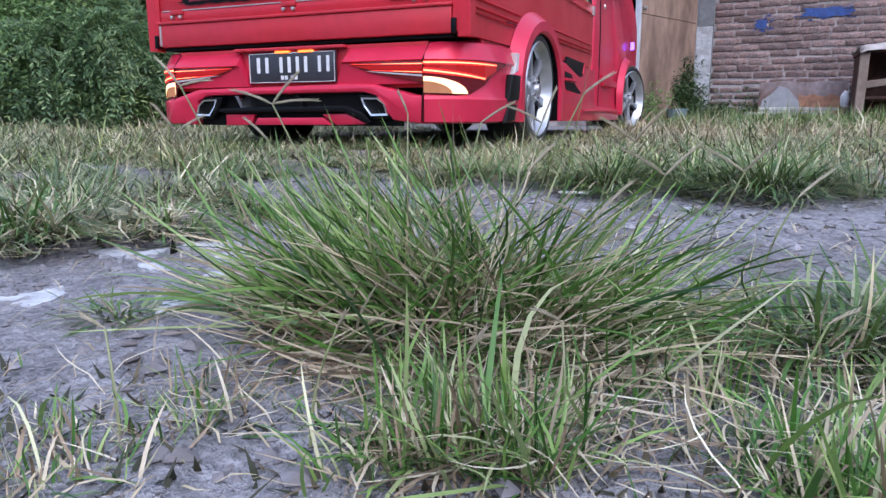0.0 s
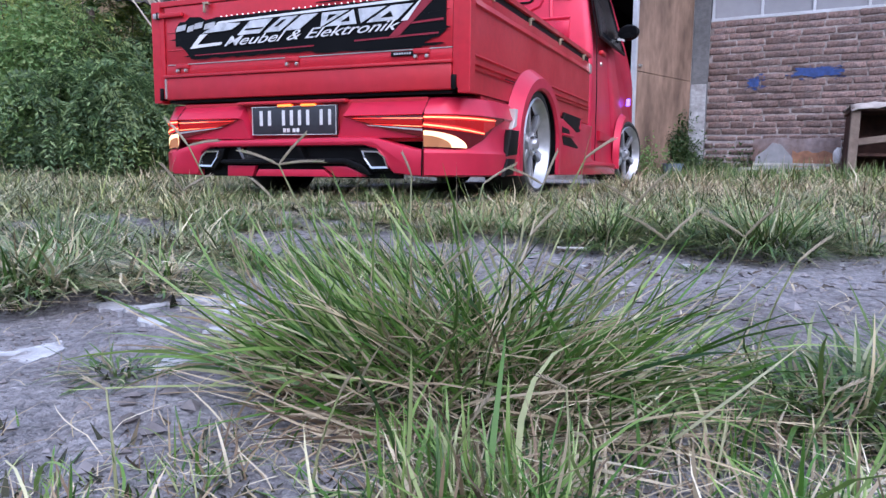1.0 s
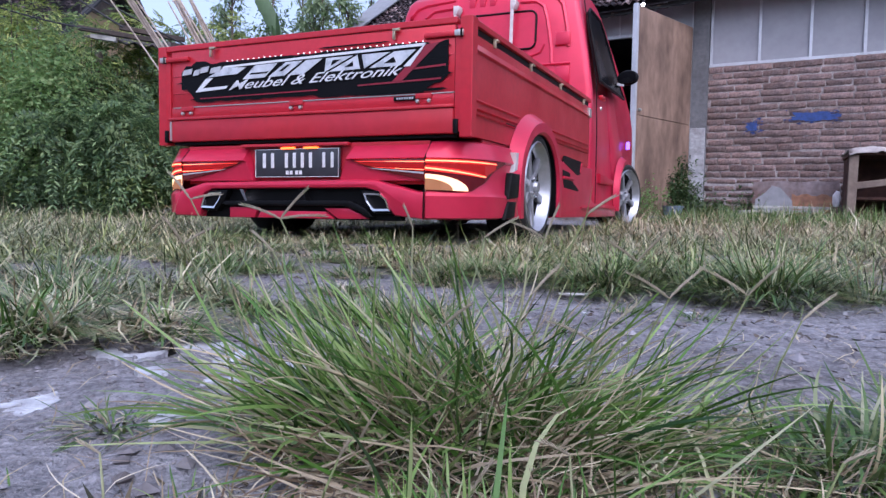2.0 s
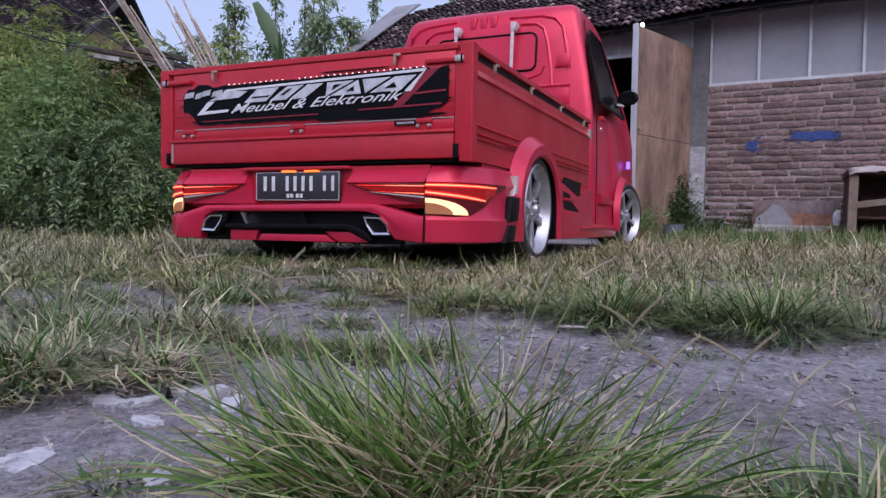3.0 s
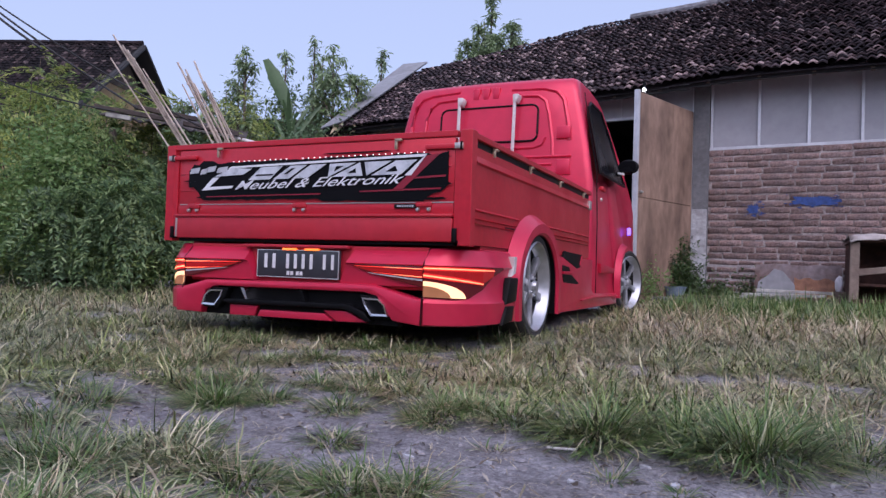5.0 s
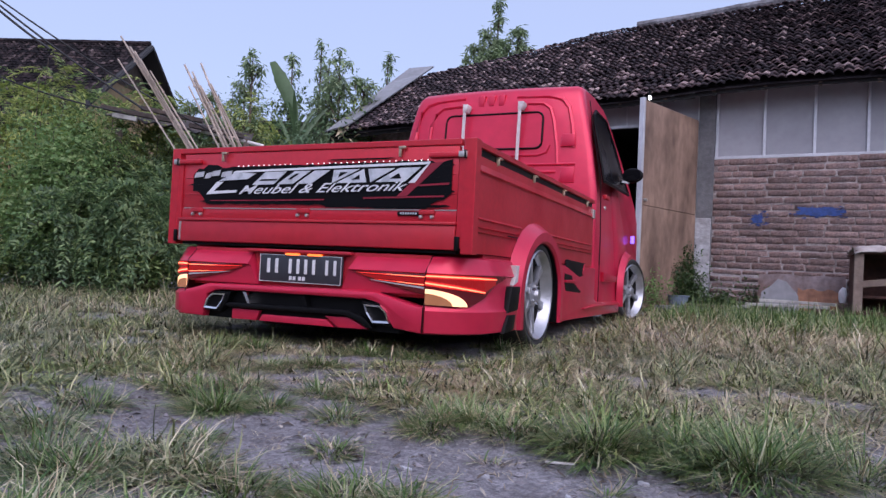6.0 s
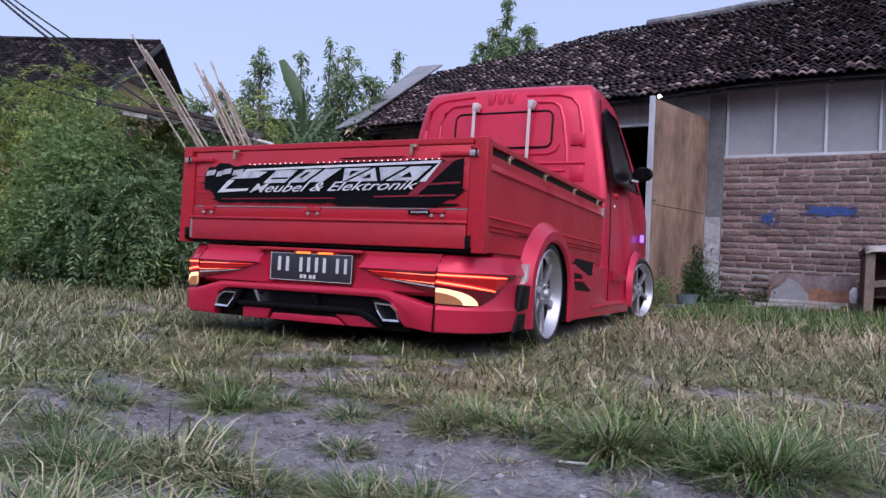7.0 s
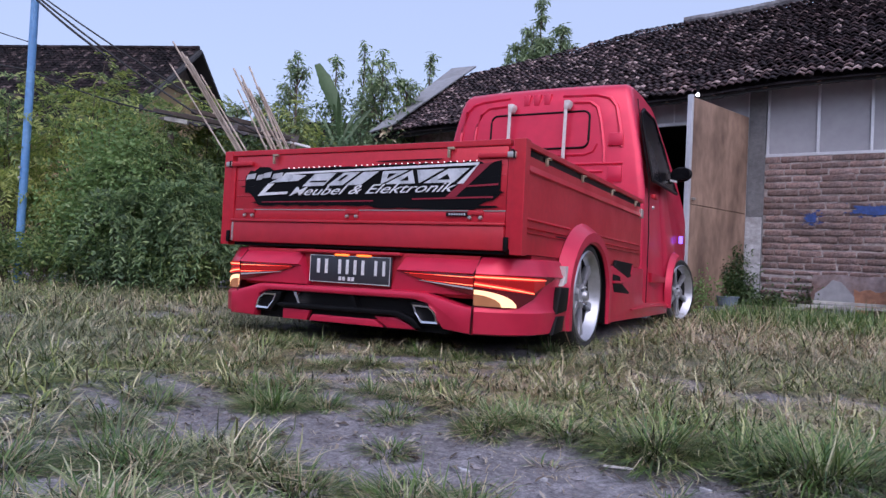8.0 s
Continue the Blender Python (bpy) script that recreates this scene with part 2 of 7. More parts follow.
PALE_PLANK = mat("pale_weathered_plank", (0.44, 0.43, 0.40), 0.85, 0, 0.2, 18, bump=0.3, second=(0.26, 0.25, 0.235), mix_scale=5)
CRATE_IN = mat("red_brown_crate_board", (0.085, 0.036, 0.026), 0.85, 0, 0.3, 14, bump=0.3, second=(0.045, 0.022, 0.018), mix_scale=4)
CRATE_POST = mat("pale_crate_post", (0.24, 0.185, 0.15), 0.85, 0, 0.25, 20, bump=0.3, second=(0.15, 0.11, 0.09), mix_scale=5)
PALE_MORTAR = mat("pale_mortar", (0.46, 0.42, 0.42), 0.95, 0, 0.25, 24, bump=0.8, bump_scale=40, second=(0.30, 0.26, 0.26), mix_scale=6)

GRASS = leaf_mat("green_grass", [(0.0, (0.030, 0.080, 0.014)), (0.4, (0.080, 0.162, 0.030)), (0.75, (0.180, 0.250, 0.078)), (1.0, (0.46, 0.46, 0.31))], trans=0.2)
DRY = leaf_mat("dry_grass", [(0.0, (0.24, 0.17, 0.10)), (0.45, (0.60, 0.51, 0.33)), (0.75, (0.33, 0.25, 0.15)), (1.0, (0.72, 0.65, 0.48))], trans=0.12)
BLADE = leaf_mat("fresh_blades", [(0.0, (0.018, 0.060, 0.009)), (0.40, (0.100, 0.225, 0.032)), (0.80, (0.270, 0.390, 0.108)), (1.0, (0.60, 0.57, 0.37))], trans=0.16)
STALK = leaf_mat("seed_stalks", [(0.0, (0.20, 0.26, 0.09)), (1.0, (0.42, 0.40, 0.24))])
LUSH = leaf_mat("lush_grass", [(0.0, (0.024, 0.068, 0.012)), (0.5, (0.085, 0.165, 0.032)), (0.88, (0.21, 0.27, 0.085)), (1.0, (0.50, 0.47, 0.30))], trans=0.14)
CREEPER = leaf_mat("dark_creeper", [(0.0, (0.025, 0.055, 0.018)), (0.7, (0.060, 0.115, 0.036)), (1.0, (0.13, 0.18, 0.06))])
MEADOW = leaf_mat("mixed_grass", [(0.0, (0.034, 0.070, 0.012)), (0.35, (0.105, 0.155, 0.032)), (0.72, (0.260, 0.310, 0.085)), (1.0, (0.66, 0.60, 0.36))], trans=0.07)
MEADOW_GREY = leaf_mat("grey_green_grass", [(0.0, (0.044, 0.062, 0.024)), (0.35, (0.120, 0.150, 0.056)), (0.72, (0.270, 0.285, 0.130)), (1.0, (0.64, 0.57, 0.39))], trans=0.07)
OLD_STRAW = leaf_mat("old_brown_straw", [(0.0, (0.12, 0.080, 0.055)), (0.35, (0.30, 0.215, 0.14)), (0.7, (0.52, 0.43, 0.30)), (1.0, (0.74, 0.67, 0.52))], 0.6, 0.08)
NEAR_GREEN = leaf_mat("near_lawn_blades", [(0.0, (0.020, 0.070, 0.010)), (0.40, (0.085, 0.205, 0.030)), (0.78, (0.25, 0.37, 0.095)), (1.0, (0.60, 0.57, 0.36))], trans=0.14)
# near-black thatch: the shade of the grass gaps is put into its colour
SHADE_THATCH = leaf_mat("thatch_gap_shade", [(0.0, (0.018, 0.020, 0.010)), (0.5, (0.040, 0.042, 0.018)), (0.85, (0.075, 0.062, 0.034)), (1.0, (0.16, 0.125, 0.075))], 0.7, 0.05)
HAZE_STALK = leaf_mat("ripe_grass_stems", [(0.0, (0.22, 0.150, 0.095)), (0.5, (0.40, 0.31, 0.20)), (1.0, (0.60, 0.52, 0.36))], trans=0.15)
LITTER = leaf_mat("dead_leaf_crumbs", [(0.0, (0.045, 0.035, 0.028)), (0.6, (0.11, 0.085, 0.065)), (1.0, (0.36, 0.32, 0.27))], 0.8, 0.05)
SEED = leaf_mat("seed_heads", [(0.0, (0.46, 0.40, 0.30)), (0.6, (0.36, 0.31, 0.22)), (1.0, (0.28, 0.30, 0.15))])
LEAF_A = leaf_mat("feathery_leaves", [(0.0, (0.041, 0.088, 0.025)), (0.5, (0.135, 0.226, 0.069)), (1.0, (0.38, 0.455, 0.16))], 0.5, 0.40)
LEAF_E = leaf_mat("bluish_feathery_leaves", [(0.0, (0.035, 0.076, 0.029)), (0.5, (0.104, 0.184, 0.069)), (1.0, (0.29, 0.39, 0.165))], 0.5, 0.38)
LEAF_F = leaf_mat("yellowish_feathery_leaves", [(0.0, (0.115, 0.165, 0.036)), (0.5, (0.280, 0.355, 0.080)), (1.0, (0.50, 0.53, 0.16))], 0.5, 0.42)
LEAF_B = leaf_mat("dark_shrub_leaves", [(0.0, (0.095, 0.165, 0.085)), (0.6, (0.150, 0.240, 0.120)), (1.0, (0.22, 0.31, 0.16))], 0.5, 0.4)
# paler, greyer green: distance haze is put into the leaf colour
LEAF_FAR = leaf_mat("tree_leaves_haze_tint", [(0.0, (0.17, 0.24, 0.13)), (0.6, (0.27, 0.36, 0.19)), (1.0, (0.37, 0.45, 0.25))], 0.5, 0.4)
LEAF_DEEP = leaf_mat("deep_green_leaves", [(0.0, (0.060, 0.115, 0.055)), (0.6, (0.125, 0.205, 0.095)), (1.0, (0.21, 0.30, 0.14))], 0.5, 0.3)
LEAF_C = leaf_mat("yellowish_leaves", [(0.0, (0.14, 0.26, 0.085)), (0.6, (0.21, 0.33, 0.11)), (1.0, (0.31, 0.40, 0.16))], 0.5, 0.45)
LEAF_D = leaf_mat("banana_leaf", [(0.0, (0.07, 0.13, 0.055)), (1.0, (0.13, 0.20, 0.09))])



def tile_mat(name, gain):
    """Old tiles: most nearly black with age, here and there a paler, newer or lichened one."""
    m = bpy.data.materials.new(name)
    m.use_nodes = True
    n, l = m.node_tree.nodes, m.node_tree.links
    p = n["Principled BSDF"]
    p.inputs["Roughness"].default_value, p.inputs["Specular IOR Level"].default_value = 0.9, 0.2
    info, geo = n.new("ShaderNodeObjectInfo"), n.new("ShaderNodeNewGeometry")
    add = n.new("ShaderNodeMath")
    add.operation = "ADD"
    l.new(info.outputs["Random"], add.inputs[0]), l.new(geo.outputs["Random Per Island"], add.inputs[1])
    fr = n.new("ShaderNodeMath")
    fr.operation = "FRACT"
    l.new(add.outputs["Value"], fr.inputs[0])
    ramp = n.new("ShaderNodeValToRGB")
    el = ramp.color_ramp.elements
    for k in range(3):
        el.new(0.5)
    for k, (at, c) in enumerate(((0.0, (0.022, 0.018, 0.021)), (0.5, (0.042, 0.031, 0.034)), (0.74, (0.075, 0.052, 0.056)), (0.88, (0.15, 0.108, 0.108)), (1.0, (0.33, 0.25, 0.24)))):
        el[k].position, el[k].color = at, (*(v * gain for v in c), 1)
    l.new(fr.outputs["Value"], ramp.inputs["Fac"])
    co, no = n.new("ShaderNodeTexCoord"), n.new("ShaderNodeTexNoise")
    no.inputs["Scale"].default_value, no.inputs["Detail"].default_value = 30, 7
    l.new(co.outputs["Object"], no.inputs["Vector"])
    mr = n.new("ShaderNodeMapRange")
    mr.inputs["From Min"].default_value, mr.inputs["From Max"].default_value = 0.35, 0.65
    mr.inputs["To Min"].default_value, mr.inputs["To Max"].default_value = 0.4, 1.75
    l.new(no.outputs["Fac"], mr.inputs["Value"])
    hsv = n.new("ShaderNodeHueSaturation")
    l.new(ramp.outputs["Color"], hsv.inputs["Color"]), l.new(mr.outputs["Result"], hsv.inputs["Value"])
    l.new(hsv.outputs["Color"], p.inputs["Base Color"])
    bp = n.new("ShaderNodeBump")
    bp.inputs["Strength"].default_value, bp.inputs["Distance"].default_value = 0.5, 0.02
    l.new(no.outputs["Fac"], bp.inputs["Height"]), l.new(bp.outputs["Normal"], p.inputs["Normal"])
    return m


TILE = tile_mat("weathered_clay_tile", 1.0)
TILE_OLD = tile_mat("blackened_clay_tile", 0.32)

# ---- mesh tools ----
def part(name, bm, material, parent=None, label="", smooth=False):
    """Links a bmesh as one mesh object, under parent if there is one."""
    me = bpy.data.meshes.new(name)
    bm.to_mesh(me)
    bm.free()
    for mt in material if isinstance(material, (list, tuple)) else [material]:
        me.materials.append(mt)
    if smooth:
        me.polygons.foreach_set("use_smooth", [True] * len(me.polygons))
        me.set_sharp_from_angle(angle=radians(40))
    ob = new(name, me)
    if parent:
        ob.parent = parent
    return tagged(ob, label)


def thing(name, label, category, group="", kind="", at=None):
    ob = new(name)
    ob.empty_display_size = 0.1
    if at is not None:
        ob.matrix_basis = at
    return tagged(ob, label, category, group, kind)


def box(bm, x0, x1, y0, y1, z0, z1, bev=0.0, m=None):
    r = bmesh.ops.create_cube(bm, size=1)["verts"]
    for v in r:
        v.co = Vector((x0 + (v.co.x + 0.5) * (x1 - x0), y0 + (v.co.y + 0.5) * (y1 - y0), z0 + (v.co.z + 0.5) * (z1 - z0)))
    if bev:
        ed = list({e for v in r for e in v.link_edges})
        r = bmesh.ops.bevel(bm, geom=ed, offset=bev, segments=2, affect="EDGES", profile=0.5)["verts"]
    if m is not None:
        bmesh.ops.transform(bm, matrix=m, verts=list(set(r)))
    return bm


def prism(bm, poly, axis, a, b, bev=0.0):
    """A polygon in the plane across axis ('x': (y, z), 'y': (x, z), 'z': (x, y)), drawn out from a to b."""
    def at(p, d):
        return {"x": (d, p[0], p[1]), "y": (p[0], d, p[1]), "z": (p[0], p[1], d)}[axis]
    va = [bm.verts.new(at(p, a)) for p in poly]
    vb = [bm.verts.new(at(p, b)) for p in poly]
    n = len(poly)
    fs = [bm.faces.new(va), bm.faces.new(vb[::-1])]
    for i in range(n):
        fs.append(bm.faces.new((va[i], vb[i], vb[(i + 1) % n], va[(i + 1) % n])))
    bmesh.ops.recalc_face_normals(bm, faces=fs)
    if bev:
        ed = [e for e in fs[0].edges] + [e for e in fs[1].edges]
        bmesh.ops.bevel(bm, geom=ed, offset=bev, segments=2, affect="EDGES", profile=0.5)
    return bm


def tube(bm, pts, r0, r1=None, sides=8, caps=True):
    """A round bar through pts, tapering from r0 to r1."""
    r1 = r0 if r1 is None else r1
    pts = [Vector(p) for p in pts]
    rings = []
    for i, p in enumerate(pts):
        d = (pts[min(i + 1, len(pts) - 1)] - pts[max(i - 1, 0)]).normalized()
        side = d.cross(Vector((0, 0, 1))) if abs(d.z) < 0.95 else d.cross(Vector((1, 0, 0)))
        side.normalize()
        up = side.cross(d)
        r = r0 + (r1 - r0) * i / max(1, len(pts) - 1)
        rings.append([bm.verts.new(p + (side * math.cos(t) + up * math.sin(t)) * r) for t in (2 * math.pi * k / sides for k in range(sides))])
    for a, b2 in zip(rings, rings[1:]):
        for k in range(sides):
            bm.faces.new((a[k], a[(k + 1) % sides], b2[(k + 1) % sides], b2[k]))
    if caps:
        bm.faces.new(rings[0][::-1]), bm.faces.new(rings[-1])
    return bm


def rounded(x0, x1, z0, z1, r, k=5):
    """The outline of a rectangle with rounded corners."""
    out = []
    for cx, cz, a0 in ((x1 - r, z1 - r, 0), (x0 + r, z1 - r, 90), (x0 + r, z0 + r, 180), (x1 - r, z0 + r, 270)):
        out += [(cx + r * math.cos(radians(a0 + 90 * i / k)), cz + r * math.sin(radians(a0 + 90 * i / k))) for i in range(k + 1)]
    return out


def lathe(bm, prof, m, seg=40):
    """Turns a profile of (radius, offset) round the x axis, then moves it by m."""
    rings = []
    for r, o in prof:
        rings.append([bm.verts.new(m @ Vector((o, r * math.cos(2 * math.pi * k / seg), r * math.sin(2 * math.pi * k / seg)))) for k in range(seg)])
    for a, c in zip(rings, rings[1:]):
        for k in range(seg):
            bm.faces.new((a[k], a[(k + 1) % seg], c[(k + 1) % seg], c[k]))
    return bm


def raw(name, verts, faces, material, parent=None, label="", smooth=False):
    """A mesh from numpy arrays; faces may be a list of arrays of triangles and quads."""
    me = bpy.data.meshes.new(name)
    me.from_pydata(verts.tolist() if hasattr(verts, "tolist") else verts, [], faces.tolist() if hasattr(faces, "tolist") else faces)
    me.materials.append(material)
    if smooth:
        me.polygons.foreach_set("use_smooth", [True] * len(me.polygons))
    ob = new(name, me)
    if parent:
        ob.parent = parent
    return tagged(ob, label)


def blades(name, base, azim, lean, bend, length, width, material, parent=None, label="", segs=3, drift=None, twist=None):
    """Grass blades, one tapered, arching strip each: base (n, 3), the rest (n,); drift turns the heading on the way."""
    n = len(base)
    drift = np.zeros(n) if drift is None else drift
    vs = []
    c = base.copy()
    step = length / segs
    for k in range(segs + 1):
        s = k / segs
        th = lean + bend * s
        az = azim + drift * s
        if k < segs:
            w = (width * (min(1.0, 0.55 + 1.6 * s) - 0.72 * s * s) * 0.5)[:, None]
            side = np.stack([-np.sin(az), np.cos(az), np.zeros(n)], 1)
            if twist is not None:
                ct, st = np.cos(twist)[:, None], np.sin(twist)[:, None]
                side = side * ct + np.stack([np.cos(az) * np.cos(th), np.sin(az) * np.cos(th), -np.sin(th)], 1) * st
            side = side * w
            vs += [c - side, c + side]
        else:
            vs.append(c)
        th = lean + bend * (s + 0.5 / segs)
        c = c + np.stack([np.cos(az) * np.sin(th), np.sin(az) * np.sin(th), np.cos(th)], 1) * step[:, None]
        c[:, 2] = np.maximum(c[:, 2], base[:, 2] + np.minimum(0.014, 0.18 * length))
    nv = 2 * segs + 1
    V = np.stack(vs, 1).reshape(-1, 3)
    off = (np.arange(n) * nv)[:, None]
    tri = []
    for k in range(segs - 1):
        a = 2 * k
        tri += [[a, a + 1, a + 3], [a, a + 3, a + 2]]
    a = 2 * (segs - 1)
    tri.append([a, a + 1, a + 2])
    F = (np.array(tri)[None] + off[:, :, None]).reshape(-1, 3)
    me = bpy.data.meshes.new(name)
    me.vertices.add(len(V))
    me.vertices.foreach_set("co", V.astype(np.float32).ravel())
    me.loops.add(F.size)
    me.loops.foreach_set("vertex_index", F.astype(np.int32).ravel())
    me.polygons.add(len(F))
    me.polygons.foreach_set("loop_start", np.arange(0, F.size, 3, dtype=np.int32))
    me.polygons.foreach_set("use_smooth", np.ones(len(F), dtype=bool))
    me.update(calc_edges=True)
    me.materials.append(material)
    ob = new(name, me)
    if parent:
        ob.parent = parent
    return tagged(ob, label)


def leaves(name, pos, size, material, parent=None, label="", narrow=0.45, rng=None, droop=0.3, aim=None, face=None, flat=False):
    """Leaves as small folded blades (two quads each) at pos (n, 3), turned at random."""
    rng = rng or np.random.default_rng(3)
    n = len(pos)
    d = rng.normal(size=(n, 3))
    d[:, 2] = d[:, 2] * 0.6 - droop
    d = d if aim is None else aim.copy()
    d /= np.linalg.norm(d, axis=1)[:, None]
    up = np.array([0, 0, 1.0]) if face is None else face
    s = np.cross(d, rng.normal(size=(n, 3)) * (0.55 if aim is None else 0.30) + up)  # most blades turn their face to the light
    s /= np.linalg.norm(s, axis=1)[:, None]
    u = np.cross(s, d)
    L = (size * rng.uniform(0.6, 1.3, n))[:, None]
    w = L * narrow * 0.5
    mid = pos + d * L * 0.5
    tip = pos + d * L - u * L * 0.12
    if flat:  # small leaflets: a lozenge is enough
        V = np.stack([pos, mid + s * w, tip, mid - s * w], 1).reshape(-1, 3)
        F = (np.array([[0, 1, 2], [0, 2, 3]])[None] + (np.arange(n) * 4)[:, None, None]).reshape(-1, 3)
    else:
        V = np.stack([pos, mid + s * w + u * w * 0.5, tip, mid - s * w + u * w * 0.5, mid], 1).reshape(-1, 3)
        F = (np.array([[0, 1, 4], [1, 2, 4], [2, 3, 4], [3, 0, 4]])[None] + (np.arange(n) * 5)[:, None, None]).reshape(-1, 3)
    me = bpy.data.meshes.new(name)
    me.vertices.add(len(V))
    me.vertices.foreach_set("co", V.astype(np.float32).ravel())
    me.loops.add(F.size)
    me.loops.foreach_set("vertex_index", F.astype(np.int32).ravel())
    me.polygons.add(len(F))
    me.polygons.foreach_set("loop_start", np.arange(0, F.size, 3, dtype=np.int32))
    me.update(calc_edges=True)
    me.materials.append(material)
    ob = new(name, me)
    if parent:
        ob.parent = parent
    return tagged(ob, label)

# ---- ground ----
BARE = [(0.30, -1.36), (0.30, -1.20), (0.43, -0.98), (0.80, -0.98), (0.94, -0.90), (1.14, -1.0), (1.26, -1.05), (1.38, -1.03), (1.51, -1.06), (1.60, -1.10), (1.74, -1.09), (1.95, -1.08), (2.05, -0.85), (2.15, -0.4),
        (2.6, -0.3), (3.2, -1.5), (2.6, -2.9), (1.0, -2.9), (0.98, -2.1), (1.15, -1.86), (1.05, -1.62), (0.86, -1.48), (0.75, -1.56), (0.43, -1.45)]  # the trodden patch without grass


def inside(x, y, poly):
    c = np.zeros(len(x), bool)
    n = len(poly)
    for i in range(n):
        (x0, y0), (x1, y1) = poly[i], poly[(i + 1) % n]
        if y0 != y1:
            c ^= ((y0 > y) != (y1 > y)) & (x < (x1 - x0) * (y - y0) / (y1 - y0) + x0)
    return c


def beyond(x, y, poly):
    """How far outside poly each place lies (negative: inside)."""
    d = np.full(len(x), 1e9)
    for (x0, y0), (x1, y1) in zip(poly, poly[1:] + poly[:1]):
        ex, ey = x1 - x0, y1 - y0
        t = np.clip(((x - x0) * ex + (y - y0) * ey) / (ex * ex + ey * ey), 0, 1)
        d = np.minimum(d, np.hypot(x - x0 - t * ex, y - y0 - t * ey))
    return np.where(inside(x, y, poly), -d, d)


def heights(x, y):
    """The yard's surface: low unevenness, clods, and the turf standing two centimetres over the trodden patch."""
    x, y = np.asarray(x, float), np.asarray(y, float)
    near = np.hypot(x - 1.4, y + 0.8) < 7
    z = np.zeros(len(x))
    rough, edge = [], []
    for a, c in zip(x[near], y[near]):
        edge.append(0.045 * noise.noise((a * 8.0, c * 8.0, 5.0)) + 0.02 * noise.noise((a * 26.0, c * 26.0, 1.0)))
        rough.append(0.010 * noise.noise((a * 1.3, c * 1.3, 0.0)) + 0.006 * noise.noise((a * 5.0, c * 5.0, 3.0)) + 0.0045 * noise.noise((a * 13.0, c * 13.0, 7.0)) + 0.0030 * noise.noise((a * 34.0, c * 34.0, 2.0)))
    k = np.clip((beyond(x[near], y[near], BARE) + np.array(edge) + 0.01) / 0.045, 0, 1)
    z[near] = np.array(rough) + 0.020 * k * k * (3 - 2 * k)
    return z * np.exp(-np.maximum(0.0, np.hypot(x - 1.4, y + 0.8) - 4) / 1.5)


def height(x, y):
    return float(heights([x], [y])[0])


def ground():
    k = 300
    t = np.linspace(-1, 1, k)
    g = 2.3 * t + 2.0 * t ** 3 + 500 * np.abs(t) ** 13 * np.sign(t)
    gx, gy = (a.ravel() for a in np.meshgrid(1.35 + g, -1.5 + g))
    verts = np.stack([gx, gy, heights(gx, gy)], 1)
    faces = [(j * k + i, j * k + i + 1, (j + 1) * k + i + 1, (j + 1) * k + i) for j in range(k - 1) for i in range(k - 1)]
    return tagged(raw("ground", verts, faces, DIRT, smooth=True), "grey packed dirt yard with grass growing over it", "ground", kind="structure")


ground()

# ---- the brick workshop house: local x along its front, y into it ----
HOUSE = pose(1.28, 6.92, 0, 0, 0, -4.5)
house = thing("workshop_house", "low brick workshop with grey upper panels and an old clay tile roof", "house", kind="structure", at=HOUSE)
EAVE, PITCH = 2.80, radians(33)


